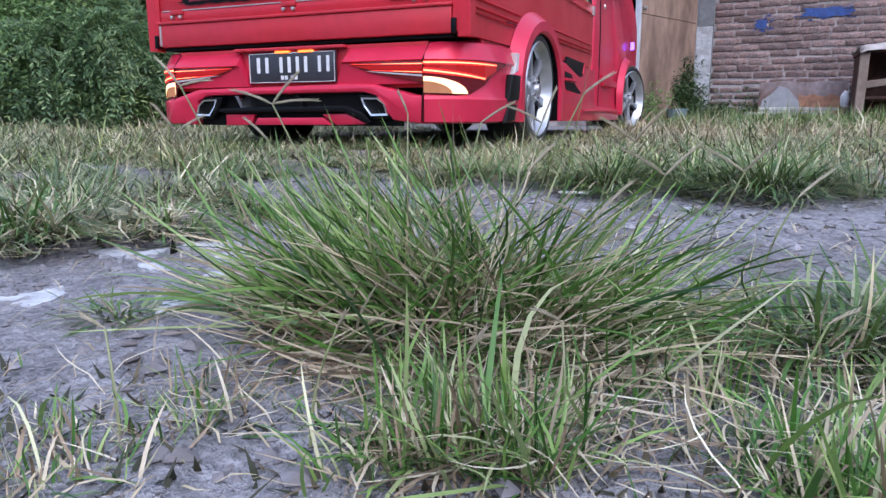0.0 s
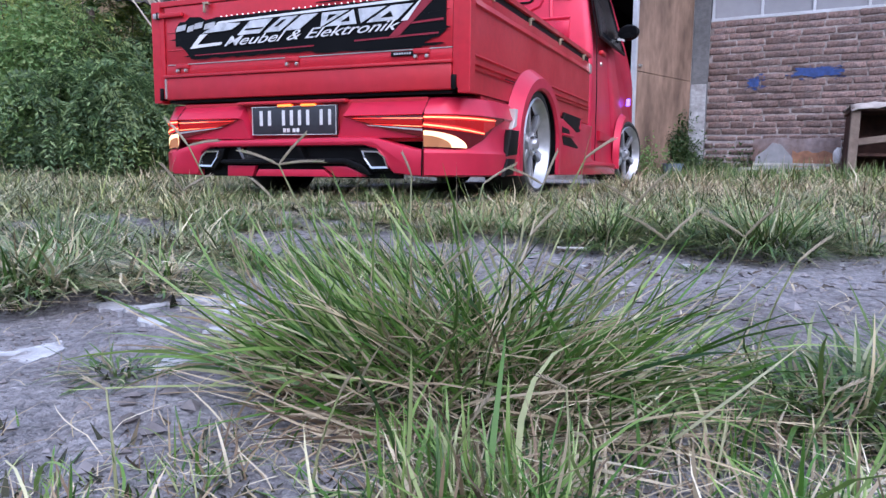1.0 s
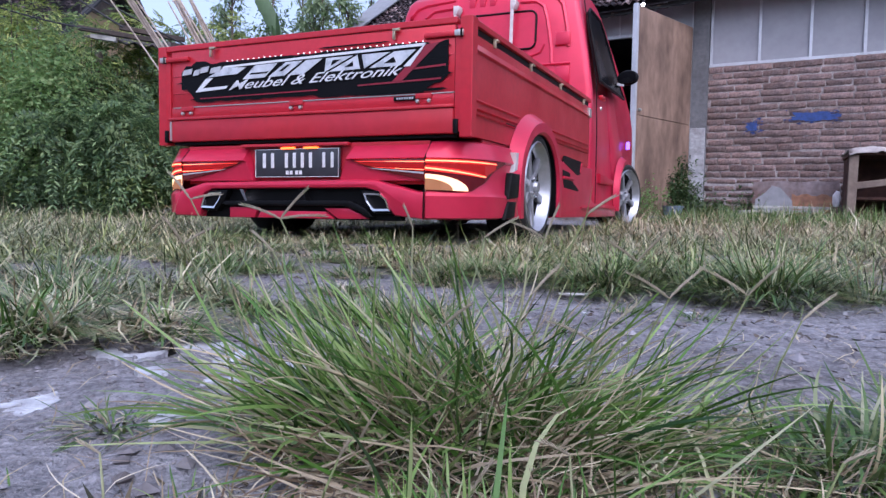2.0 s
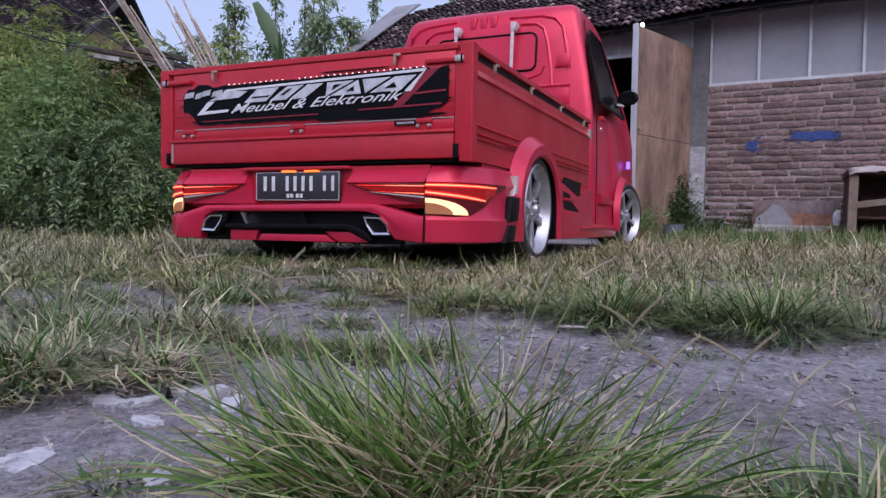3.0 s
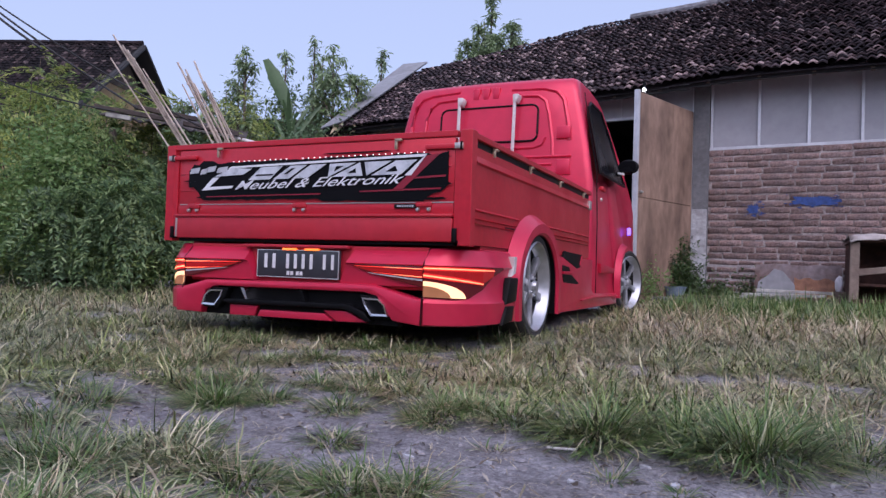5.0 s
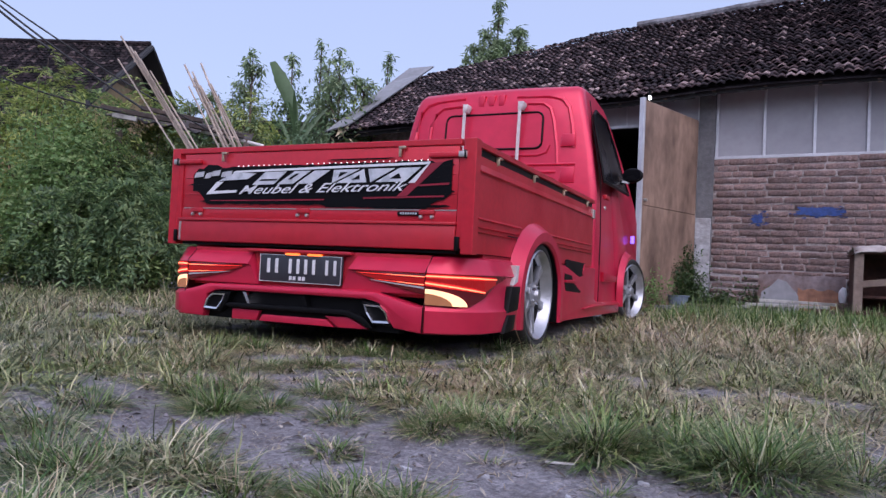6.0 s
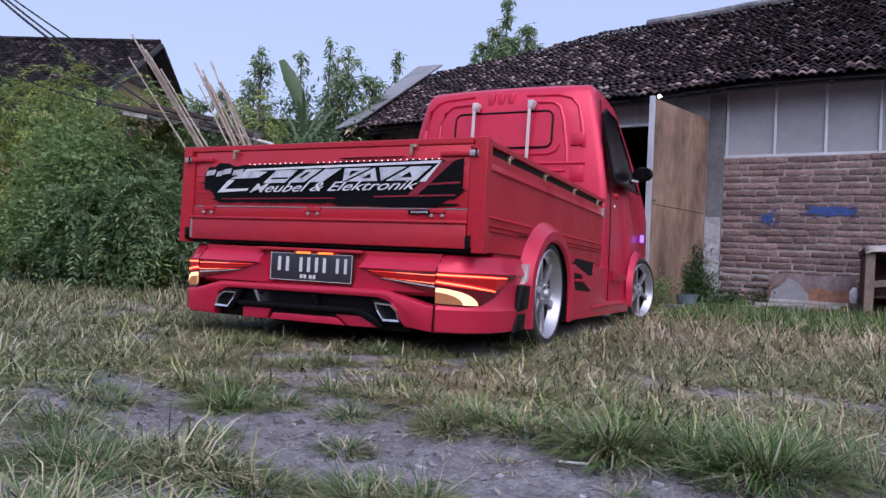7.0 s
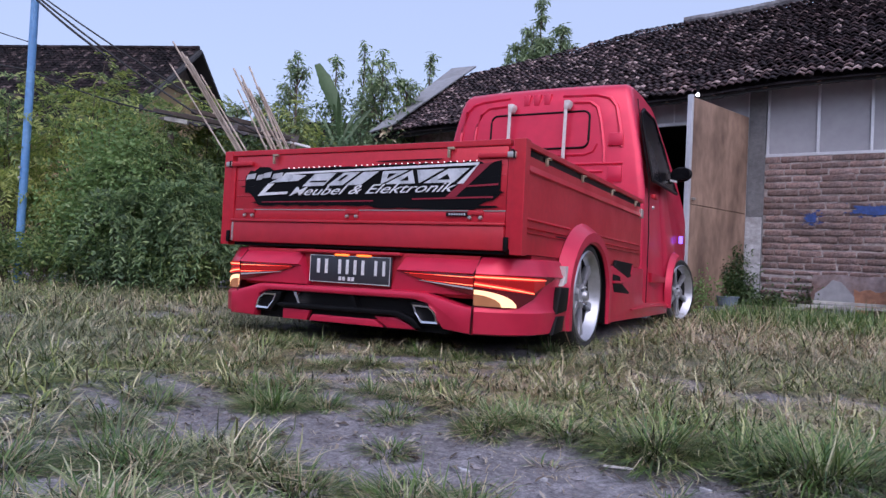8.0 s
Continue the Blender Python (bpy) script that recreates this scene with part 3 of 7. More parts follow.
def house_walls():
    bm = bmesh.new()
    box(bm, 0.0, 6.0, 0.004, 0.17, 0, 1.98)                 # brick wall's core
    core = part("brick_wall", bm, MORTAR, house, "rough brick wall with thick grey mortar")
    bm = bmesh.new()
    box(bm, 0.0, 6.0, 0.001, 0.01, 0, 0.59)
    part("pale_joints", bm, PALE_MORTAR, core, "pale mortar of the lowest courses")
    bm = bmesh.new()
    box(bm, -0.20, 0.0, -0.02, 0.2, 0, 3.0, 0.006)
    part("pillar", bm, CONCRETE, house, "grey concrete pillar")
    bm = bmesh.new()
    box(bm, -0.205, -0.01, -0.024, 0.1, 0, 1.22, 0.008)
    part("pillar_wash", bm, LIME, house, "flaking white lime wash on the pillar's foot")
    # panels above the bricks
    for i in range(6):
        x0 = 0.02 + 0.556 * i
        bm = bmesh.new()
        box(bm, x0 + 0.01, x0 + 0.546, 0.05, 0.07, 2.0, 3.0)
        part("wall_panel", bm, PANEL_GREY, house)
        bm = bmesh.new()
        box(bm, x0 - 0.016, x0 + 0.016, 0.02, 0.06, 2.0, 3.0, 0.004)
        part("mullion", bm, ALU, house)
    bm = bmesh.new()
    box(bm, 0.0, 6.0, 0.0, 0.06, 1.975, 2.012, 0.004)
    part("sill_rail", bm, ALU, house, "white aluminium rail over the bricks")
    # door opening: transom panels, post, room behind with its dark painted on
    for x0, x1 in ((-1.55, -1.16), (-1.14, -0.70), (-0.68, -0.21)):
        bm = bmesh.new()
        box(bm, x0, x1, 0.03, 0.05, 2.48, 3.0)
        part("transom_panel", bm, PANEL_GREY, house)
    for x0 in (-1.15, -0.69):
        bm = bmesh.new()
        box(bm, x0 - 0.01, x0 + 0.01, 0.015, 0.055, 2.48, 3.0)
        part("mullion", bm, ALU, house)
    bm = bmesh.new()
    box(bm, -1.58, -0.2, 0.0, 0.06, 2.45, 2.49, 0.004)
    part("lintel_rail", bm, ALU, house)
    bm = bmesh.new()
    box(bm, -0.215, -0.2, -0.01, 0.08, 0, 2.9, 0.002)
    part("door_post", bm, ALU, house)
    bm = bmesh.new()
    box(bm, -5.3, -1.58, 0.02, 0.16, 0, 2.62)
    part("front_wall", bm, MORTAR, house, "grey plastered front wall")
    bm = bmesh.new()
    for a in ((-5.3, 6.0, 5.3, 5.4, 0, 2.6), (-5.4, -5.3, 0.02, 5.4, 0, 2.6), (6.0, 6.1, 0.02, 5.4, 0, 2.6)):
        box(bm, *a)
    part("outer_wall", bm, MORTAR, house)
    # closed box whose near-black walls carry the room's shade
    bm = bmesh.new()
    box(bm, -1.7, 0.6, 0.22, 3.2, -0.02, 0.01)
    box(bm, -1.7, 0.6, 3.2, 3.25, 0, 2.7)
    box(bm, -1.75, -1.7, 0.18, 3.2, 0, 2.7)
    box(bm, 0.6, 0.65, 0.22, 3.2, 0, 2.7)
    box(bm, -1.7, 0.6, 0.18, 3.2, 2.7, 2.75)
    part("dark_room", bm, SHADE_BLACK, house, "room behind the open door, its unlit look painted on")
    # blue spray marks
    for x0, x1, z0, z1, seed in ((0.46, 0.60, 1.15, 1.27, 1), (0.93, 1.45, 1.25, 1.36, 2)):
        bm = bmesh.new()
        rr = random.Random(seed)
        k = 44
        pts = []
        for i in range(k):
            a = 2 * math.pi * i / k
            e = 1 + rr.uniform(-0.30, 0.16)
            pts.append(((x0 + x1) / 2 + (x1 - x0) / 2 * math.copysign(abs(math.cos(a)) ** 0.6, math.cos(a)) * e, (z0 + z1) / 2 + (z1 - z0) / 2 * math.copysign(abs(math.sin(a)) ** 0.7, math.sin(a)) * e))
        prism(bm, pts, "y", -0.0145, 0.01)
        for i in range(34):
            w, hgt = rr.uniform(0.006, 0.030), rr.uniform(0.003, 0.009)
            fx, fz = rr.uniform(x0 - 0.04, x1 + 0.05), rr.choice((z0, z1)) + rr.gauss(0, 0.016)
            prism(bm, [(fx - w, fz), (fx - w * 0.3, fz - hgt), (fx + w, fz - hgt * 0.3), (fx + w * 0.4, fz + hgt)], "y", -0.0140, 0.01)
        part("paint_mark", bm, BLUE_SPRAY, house, "smear of blue spray paint on the bricks")
    return core


def door_leaf():
    # hinged on the pillar, standing open towards the yard
    leaf = new("open_door")
    leaf.parent = house
    tagged(leaf, "tall plywood door leaf standing open, pale metal edge")
    leaf.matrix_basis = pose(-0.21, -0.03, 0, 0, 0, 73)
    bm = bmesh.new()
    box(bm, -1.36, -0.02, -0.02, 0.02, 0.05, 1.25, 0.004)
    part("lower_sheet", bm, PLYWOOD, leaf)
    bm = bmesh.new()
    box(bm, -1.36, -0.02, -0.02, 0.02, 1.256, 2.48, 0.004)
    part("upper_sheet", bm, PLYWOOD, leaf)
    bm = bmesh.new()
    box(bm, -1.40, -1.36, -0.03, 0.03, 0.03, 2.50, 0.004)
    part("edge_rail", bm, ALU, leaf, "pale aluminium edge of the door")
    bm = bmesh.new()
    box(bm, -1.33, -1.27, -0.045, -0.02, 1.30, 1.33, 0.004)
    part("latch", bm, ZINC, leaf)


def roof_xyz(s, up, lift=0.0):
    """A point of the front slope: s along the front, up the slope from the eave; the left end sags."""
    sag = -0.05 * max(0.0, -s) + 0.012 * math.sin(s * 2.1) + 0.01 * math.sin(up * 3 + s)
    return Vector((s, -0.5 + up * math.cos(PITCH) - lift * math.sin(PITCH), EAVE + sag + up * math.sin(PITCH) + lift * math.cos(PITCH)))


def top_edge(s):
    """How far up the slope the roof goes at s: level ridge, then a falling hip to the left."""
    return 3.95 if s > -2.7 else 3.78 + (s + 2.7) * 0.30


def house_roof():
    bm = bmesh.new()
    ss = [-5.95 + 0.25 * i for i in range(49)]
    low = [bm.verts.new(roof_xyz(s, 0, -0.05)) for s in ss]
    top = [bm.verts.new(roof_xyz(s, top_edge(s), -0.05)) for s in ss]
    back = [bm.verts.new((s, 6.2, EAVE - 0.1)) for s in ss]
    for i in range(len(ss) - 1):
        bm.faces.new((low[i], low[i + 1], top[i + 1], top[i]))
        bm.faces.new((top[i], top[i + 1], back[i + 1], back[i]))
    bm.faces.new((low[0], top[0], back[0]))
    bm.faces.new((low[-1], back[-1], top[-1]))
    roof = part("roof", bm, TILE, house, "old clay tile roof, dark with age")
    # the eave's shadow, painted as a near-black strip along the tile edge
    bm = bmesh.new()
    for i in range(len(ss) - 1):
        a, c = roof_xyz(ss[i], 0.02, -0.09), roof_xyz(ss[i + 1], 0.02, -0.09)
        box(bm, a.x, c.x, a.y + 0.03, a.y + 0.05, a.z - 0.01, a.z + 0.05)
    part("eave_shade_strip", bm, SHADE_BLACK, roof, "near-black strip painting the shade under the eave")
    bm = bmesh.new()
    for i in range(20):
        s = -5.2 + 0.58 * i
        a = roof_xyz(s, 0.05, -0.11)
        tube(bm, [a, roof_xyz(s, 0.75, -0.11)], 0.03, sides=6)
    part("rafters", bm, TIMBER, roof, "rafter ends under the eave")
    # pale sheet along the left verge
    bm = bmesh.new()
    for k in range(2):
        vs = []
        for s, u in ((-5.86, -0.12), (-5.50, 0.05), (-5.52, 3.22), (-6.25, 3.50)):
            vs.append(bm.verts.new(roof_xyz(s, u, 0.085 + 0.02 * k)))
        bm.faces.new(vs)
    part("verge_sheet", bm, SHEET, roof, "pale corrugated sheet along the verge")
    # ridge caps
    s = -1.75
    while s < 5.8:
        bm = bmesh.new()
        p = roof_xyz(s, 3.95, 0.02)
        q = roof_xyz(s + 0.36, 3.95, 0.035)
        tube(bm, [p, q], 0.085, 0.075, sides=8)
        part("ridge_tile", bm, RIDGE_LIME, roof)
        s += 0.33
    return roof


core = house_walls()
door_leaf()
roof = house_roof()

# lamp over the door
lamp = thing("door_lamp", "small white lit bulb under the eave by the door", "lamp", at=HOUSE @ pose(-0.72, -0.56, 2.70))
bm = bmesh.new()
bmesh.ops.create_uvsphere(bm, u_segments=14, v_segments=10, radius=0.022)
part("bulb", bm, GLOW_WHITE, lamp, smooth=True)
bm = bmesh.new()
tube(bm, [(0, 0, 0.03), (0, 0, 0.09)], 0.018, 0.022)
tube(bm, [(0, 0, 0.09), (0.0, 0.16, 0.1)], 0.008)
part("holder", bm, BLACK, lamp)


# plain walls, unseen and added, close the yard behind the camera against low sky light
for nm, a in (("sky_block_south", (-16, 14, -9.2, -9.0, 0, 2.6)), ("sky_block_east", (9.0, 9.2, -9.0, 7.5, 0, 2.0)), ("sky_block_west", (-16.2, -16.0, -9.0, 2.0, 0, 2.4))):
    bm = bmesh.new()
    box(bm, *a)
    tagged(part(nm, bm, MORTAR), "unseen plain grey wall added to block low sky light", "wall", kind="structure")

# ---- the red pickup: origin on the ground under the tailgate, y towards its nose ----
truck = thing("pickup_truck", "lowered matte red pickup truck with black decal on its tailgate", "truck")


def tailgate():
    bm = bmesh.new()
    box(bm, -0.735, 0.735, 0.002, 0.030, 0.633, 0.893, 0.002)
    gate = part("tailgate", bm, RED, truck, "red tailgate with pressed lines", smooth=True)
    for z in (0.695, 0.775):
        bm = bmesh.new()
        box(bm, -0.725, 0.725, -0.001, 0.010, z, z + 0.006, 0.002)
        part("pressed_line", bm, RED, gate, smooth=True)
    bm = bmesh.new()
    box(bm, -0.79, 0.745, -0.003, 0.032, 0.897, 0.922, 0.003)
    part("top_rail", bm, RED, gate)
    for x0 in (-0.782, 0.738):
        bm = bmesh.new()
        box(bm, x0, x0 + 0.044, -0.004, 0.034, 0.475, 0.872, 0.003)
        part("end_post", bm, RED, gate)
    bm = bmesh.new()
    prism(bm, [(-0.735, 0.584), (0.735, 0.584), (0.735, 0.631), (-0.735, 0.631)], "y", 0.0, 0.03, 0.003)
    part("hinge_rail", bm, RED, gate, smooth=True)
    bm = bmesh.new()
    box(bm, -0.735, 0.735, -0.012, 0.03, 0.470, 0.570, 0.006)
    box(bm, -0.74, 0.74, -0.020, 0.03, 0.570, 0.583, 0.004)
    part("lower_skirt", bm, RED_DULL, gate, smooth=True)
    # black strip that paints the shadow below the skirt
    bm = bmesh.new()
    box(bm, -0.735, 0.735, 0.012, 0.05, 0.455, 0.47, 0.003)
    part("skirt_shadow_strip", bm, BLACK, gate)
    for x in (-0.76, 0.745):
        bm = bmesh.new()
        box(bm, x - 0.010, x + 0.010, -0.014, 0.02, 0.468, 0.525, 0.003)
        part("corner_cap", bm, BLACK, gate, "black rubber corner cap", smooth=True)
    bm = bmesh.new()
    box(bm, -0.732, -0.722, -0.018, 0.0, 0.475, 0.565, 0.002)
    part("edge_strip", bm, ZINC, gate)
    # bright seam under the panel
    bm = bmesh.new()
    box(bm, -0.72, 0.735, -0.004, 0.004, 0.6285, 0.6325)
    part("seam_strip", bm, ZINC, gate)
    for xs in (-0.632, -0.012, 0.604):
        bm = bmesh.new()
        box(bm, xs - 0.036, xs + 0.036, -0.010, 0.004, 0.612, 0.632, 0.003)
        h = part("hinge", bm, RED_DULL, gate, smooth=True)
        for dx in (-0.025, 0.025):
            bm = bmesh.new()
            lathe(bm, [(0.0, -0.012), (0.007, -0.011), (0.009, -0.004), (0.009, 0.0)], pose(xs + dx, -0.004, 0.601, 0, 0, 90), 10)
            part("bolt", bm, ZINC, h, smooth=True)
    for xs in (-0.481, 0.472):
        bm = bmesh.new()
        box(bm, xs - 0.006, xs + 0.006, -0.018, -0.006, 0.852, 0.893, 0.002)
        box(bm, xs - 0.006, xs + 0.026, -0.020, -0.006, 0.885, 0.896, 0.002)
        part("rope_hook", bm, BRASS, gate, smooth=True)
    for s, x0 in ((-1, -0.785), (1, 0.605)):
        bm = bmesh.new()
        box(bm, x0, x0 + 0.165, -0.014, 0.002, 0.846, 0.866, 0.004)
        lv = part("latch_lever", bm, RED, gate, smooth=True)
        bm = bmesh.new()
        xc = -0.785 if s < 0 else 0.745
        box(bm, xc - 0.006, xc + 0.030, -0.019, -0.004, 0.844, 0.868, 0.002)
        part("latch_plate", bm, ZINC, lv, smooth=True)
        bm = bmesh.new()
        box(bm, xc + 0.020, xc + 0.028, -0.022, -0.008, 0.840, 0.872, 0.001)
        part("latch_pin", bm, BLACK, lv)
    decal(gate)
    return gate


def slab(poly, y, name, material, parent, label=""):
    bm = bmesh.new()
    prism(bm, poly, "y", y - 0.0015, y + 0.0015)
    return part(name, bm, material, parent, label)


def decal(gate):
    """The black brush-stroke sticker with its emblem shapes and the readable line of script."""
    rr = random.Random(4)
    up, dn = [], []
    n = 46
    for i in range(n + 1):
        x = -0.665 + 1.375 * i / n
        f = i / n
        top = 0.822 + 0.014 * f + rr.uniform(-0.004, 0.004) + (0.012 if 0.05 < f < 0.12 else 0) - (0.03 if f < 0.02 else 0)
        bot = 0.650 + rr.uniform(-0.003, 0.003) + (0.065 if f < 0.035 else 0.04 if f < 0.06 else 0) - (0.010 if f > 0.55 else 0)
        if f > 0.93:
            bot += 0.05 * (f - 0.93) / 0.07 + rr.uniform(0, 0.03)
            top -= rr.uniform(0, 0.02)
        up.append((x, top)), dn.append((x, bot))
    slab(up + dn[::-1], -0.0055, "black_film", DECAL_BLACK, gate, "black brush-stroke sticker")
    slab([(0.27, 0.646), (0.62, 0.652), (0.60, 0.6345), (0.36, 0.6345)], -0.0052, "black_brush_end", DECAL_BLACK, gate)
    # dark red slashes at the right and under the script
    for q in ([(0.615, 0.822), (0.672, 0.828), (0.505, 0.684), (0.460, 0.684)], [(0.56, 0.735), (0.70, 0.742), (0.70, 0.734), (0.56, 0.728)], [(0.30, 0.682), (0.68, 0.690), (0.68, 0.683), (0.30, 0.676)], [(-0.55, 0.668), (0.1, 0.674), (0.1, 0.669), (-0.55, 0.664)]):
        slab(q, -0.0085, "red_slash", DECAL_RED, gate)
    # white outline band of the emblem: base line, upper bar, right slash
    for q in ([(-0.575, 0.696), (-0.395, 0.704), (-0.385, 0.716), (-0.53, 0.712), (-0.47, 0.756), (-0.51, 0.756)],
              [(-0.40, 0.806), (0.615, 0.829), (0.603, 0.818), (-0.42, 0.797)],
              [(0.595, 0.812), (0.615, 0.826), (0.545, 0.742), (0.515, 0.742)]):
        slab(q, -0.0115, "white_emblem_band", DECAL_WHITE, gate)
    # emblem blocks between the bands, drawn as plain slanted shapes
    def shape(pts, y, name, material):
        """Shares of the block's width and height, slanted to the right."""
        slab([(-0.275 + 0.158 * u + 0.056 * v, 0.740 + 0.058 * v + 0.0016 * u) for u, v in pts], y, name, material, gate)

    for pts in ([(-0.15, 0.0), (0.62, 0.0), (0.72, 1.0), (-0.05, 1.0)], [(0.75, 0.0), (1.0, 1.0), (1.55, 1.0), (1.30, 0.0)], [(1.42, 0.0), (1.68, 1.0), (2.20, 1.0), (1.94, 0.0)], [(2.32, 1.0), (3.15, 1.0), (2.62, 0.0)], [(2.75, 0.0), (3.28, 1.0), (3.72, 0.0)], [(3.42, 1.0), (4.25, 1.0), (3.85, 0.0)], [(4.0, 0.0), (4.38, 1.0), (5.0, 1.0), (4.9, 0.0)]):
        shape(pts, -0.0120, "emblem_block", DECAL_SILVER)
    for pts in ([(0.0, 0.30), (0.60, 0.30), (0.62, 0.42), (0.02, 0.42)], [(1.0, 0.35), (1.12, 0.35), (1.24, 0.80), (1.12, 0.80)], [(2.60, 0.80), (2.86, 0.80), (2.68, 0.40)], [(3.18, 0.22), (3.30, 0.58), (3.44, 0.22)], [(4.36, 0.22), (4.50, 0.62), (4.72, 0.22)]):
        shape(pts, -0.0136, "emblem_gap", DECAL_BLACK)
    slab([(-0.50, 0.760), (-0.33, 0.766), (-0.28, 0.792), (-0.40, 0.800)], -0.0117, "emblem_block", DECAL_SILVER, gate)
    # loose brush strokes round the film
    for x0, x1, z, th in ((-0.70, -0.60, 0.742, 0.006), (-0.62, -0.48, 0.663, 0.007), (0.30, 0.71, 0.642, 0.009), (0.60, 0.725, 0.812, 0.008), (0.58, 0.72, 0.770, 0.010), (0.62, 0.73, 0.700, 0.012), (0.10, 0.45, 0.846, 0.005)):
        slab([(x0, z), (x0 + 0.03, z + th * 0.7), (x1 - 0.02, z + th), (x1, z + th * 0.4), (x1 - 0.05, z - th * 0.2), (x0 + 0.05, z - th * 0.5)], -0.0062, "brush_stroke", DECAL_BLACK, gate)
    for a, c, z in ((-0.655, -0.60, 0.795), (-0.59, -0.555, 0.79), (-0.55, -0.50, 0.80), (-0.49, -0.43, 0.795)):
        slab([(a, z - 0.018), (c, z - 0.014), (c + 0.008, z + 0.012), (a + 0.01, z + 0.006)], -0.012, "emblem_block", DECAL_GREY, gate)
    cu = bpy.data.curves.new("script", "FONT")
    cu.body, cu.size, cu.shear, cu.extrude = "Meubel & Elektronik", 0.058, 0.60, 0.0006
    cu.offset = 0.0002
    ob = new("script", cu)
    dg = bpy.context.evaluated_depsgraph_get()
    me = bpy.data.meshes.new_from_object(ob.evaluated_get(dg))
    bpy.data.objects.remove(ob)
    wid = max(v.co.x for v in me.vertices)
    me.transform(pose(-0.38, -0.0150, 0.696, 90, -0.9, 0) @ Matrix.Diagonal((0.895 / wid, 1, 1, 1)))
    me.materials.append(DECAL_WHITE)
    t = new("script_line", me)
    t.parent = gate
    tagged(t, "white script line on the sticker")
    # row of small lights over the emblem
    for i in range(34):
        x = -0.39 + 0.99 * i / 33
        if i in (11, 12):
            continue
        bm = bmesh.new()
        box(bm, x - 0.0022, x + 0.0022, -0.010, -0.006, 0.8265 + 0.008 * i / 33, 0.8305 + 0.008 * i / 33)
        part("small_light", bm, GLOW_LED, gate)
    bm = bmesh.new()
    box(bm, 0.47, 0.57, -0.012, 0.0, 0.606, 0.624, 0.003)
    badge = part("maker_badge", bm, BLACK, gate)
    for i in range(7):
        bm = bmesh.new()
        box(bm, 0.485 + 0.0115 * i, 0.492 + 0.0115 * i, -0.0135, -0.011, 0.611, 0.619)
        part("badge_bar", bm, DECAL_GREY, badge)


def bed():
    b2 = new("bed")
    b2.parent = truck
    for s in (-1, 1):
        bm = bmesh.new()
        prism(bm, [(0.004, 0.462), (0.56, 0.462), (0.60, 0.575), (1.16, 0.575), (1.20, 0.462), (2.20, 0.462), (2.20, 0.862), (0.004, 0.862)], "x", s * 0.772, s * 0.798)
        side = part("side_panel", bm, RED, b2, "red drop side with pressed ribs", smooth=True)
        bm = bmesh.new()
        box(bm, min(s * 0.765, s * 0.808), max(s * 0.765, s * 0.808), 0.0, 2.20, 0.893, 0.918, 0.003)
        part("top_rail", bm, RED, side)
        bm = bmesh.new()
        box(bm, min(s * 0.778, s * 0.792), max(s * 0.778, s * 0.792), 0.05, 2.18, 0.862, 0.894)
        part("rail_gap", bm, BLACK, side, "black recess under the top rail")
        bm = bmesh.new()
        box(bm, min(s * 0.76, s * 0.812), max(s * 0.76, s * 0.812), -0.006, 0.05, 0.455, 0.922, 0.003)
        part("corner_post", bm, RED, side)
        for z, h, gap in ((0.795, 0.036, 0), (0.60, 0.014, 0.25), (0.566, 0.008, 0.30), (0.546, 0.008, 0.32)):
            for y0, y1 in (((0.06, 0.88 - gap), (0.88 + gap, 2.17)) if gap else ((0.06, 2.17),)):
                bm = bmesh.new()
                prof = [(0.79, z), (0.802, z), (0.811, z + 0.004), (0.796, z + h), (0.79, z + h)]
                va = [bm.verts.new((s * x, y0, zz)) for x, zz in prof]
                vb = [bm.verts.new((s * x, y1, zz)) for x, zz in prof]
                for k in range(5):
                    bm.faces.new((va[k], va[(k + 1) % 5], vb[(k + 1) % 5], vb[k]))
                bm.faces.new(va), bm.faces.new(vb)
                bmesh.ops.recalc_face_normals(bm, faces=bm.faces)
                part("rib", bm, RED, side)
        for y in (0.27, 0.80, 1.38, 1.98):
            bm = bmesh.new()
            box(bm, min(s * 0.795, s * 0.810), max(s * 0.795, s * 0.810), y - 0.006, y + 0.006, 0.850, 0.884, 0.002)
            box(bm, min(s * 0.795, s * 0.817), max(s * 0.795, s * 0.817), y - 0.006, y + 0.026, 0.878, 0.887, 0.002)
            part("rope_hook", bm, BRASS, side, smooth=True)
        bm = bmesh.new()
        box(bm, min(s * 0.79, s * 0.815), max(s * 0.79, s * 0.815), 2.13, 2.19, 0.79, 0.85, 0.004)
        part("side_latch", bm, ZINC, side)
        for y0, y1 in ((0.17, 0.54), (1.24, 2.2)):
            bm = bmesh.new()
            box(bm, min(s * 0.60, s * 0.79), max(s * 0.60, s * 0.79), y0, y1, 0.40, 0.46)
            part("sill_beam", bm, RED_DULL, side)
    bm = bmesh.new()
    box(bm, -0.772, 0.772, 0.03, 2.2, 0.56, 0.58)
    part("floor", bm, RED_DULL, b2)
    bm = bmesh.new()
    box(bm, -0.78, 0.78, 2.17, 2.2, 0.46, 0.93, 0.004)
    part("front_board", bm, RED, b2, smooth=True)
    # plain block for the chassis, hung low to keep light from under the truck
    bm = bmesh.new()
    box(bm, -0.60, 0.60, 0.08, 3.9, 0.15, 0.36)
    part("chassis", bm, BLACK, b2)


def skin(path, rows, name, material, parent, label=""):
    """A sheet along a plan path [(x, y, nx, ny)], with rows (z, outward offset); it leans in less beyond the seam."""
    bm = bmesh.new()

    def off(x, o):
        return o if o > 0 else o * (1 - 0.75 * min(1, max(0, (abs(x) - 0.632) / 0.12)))

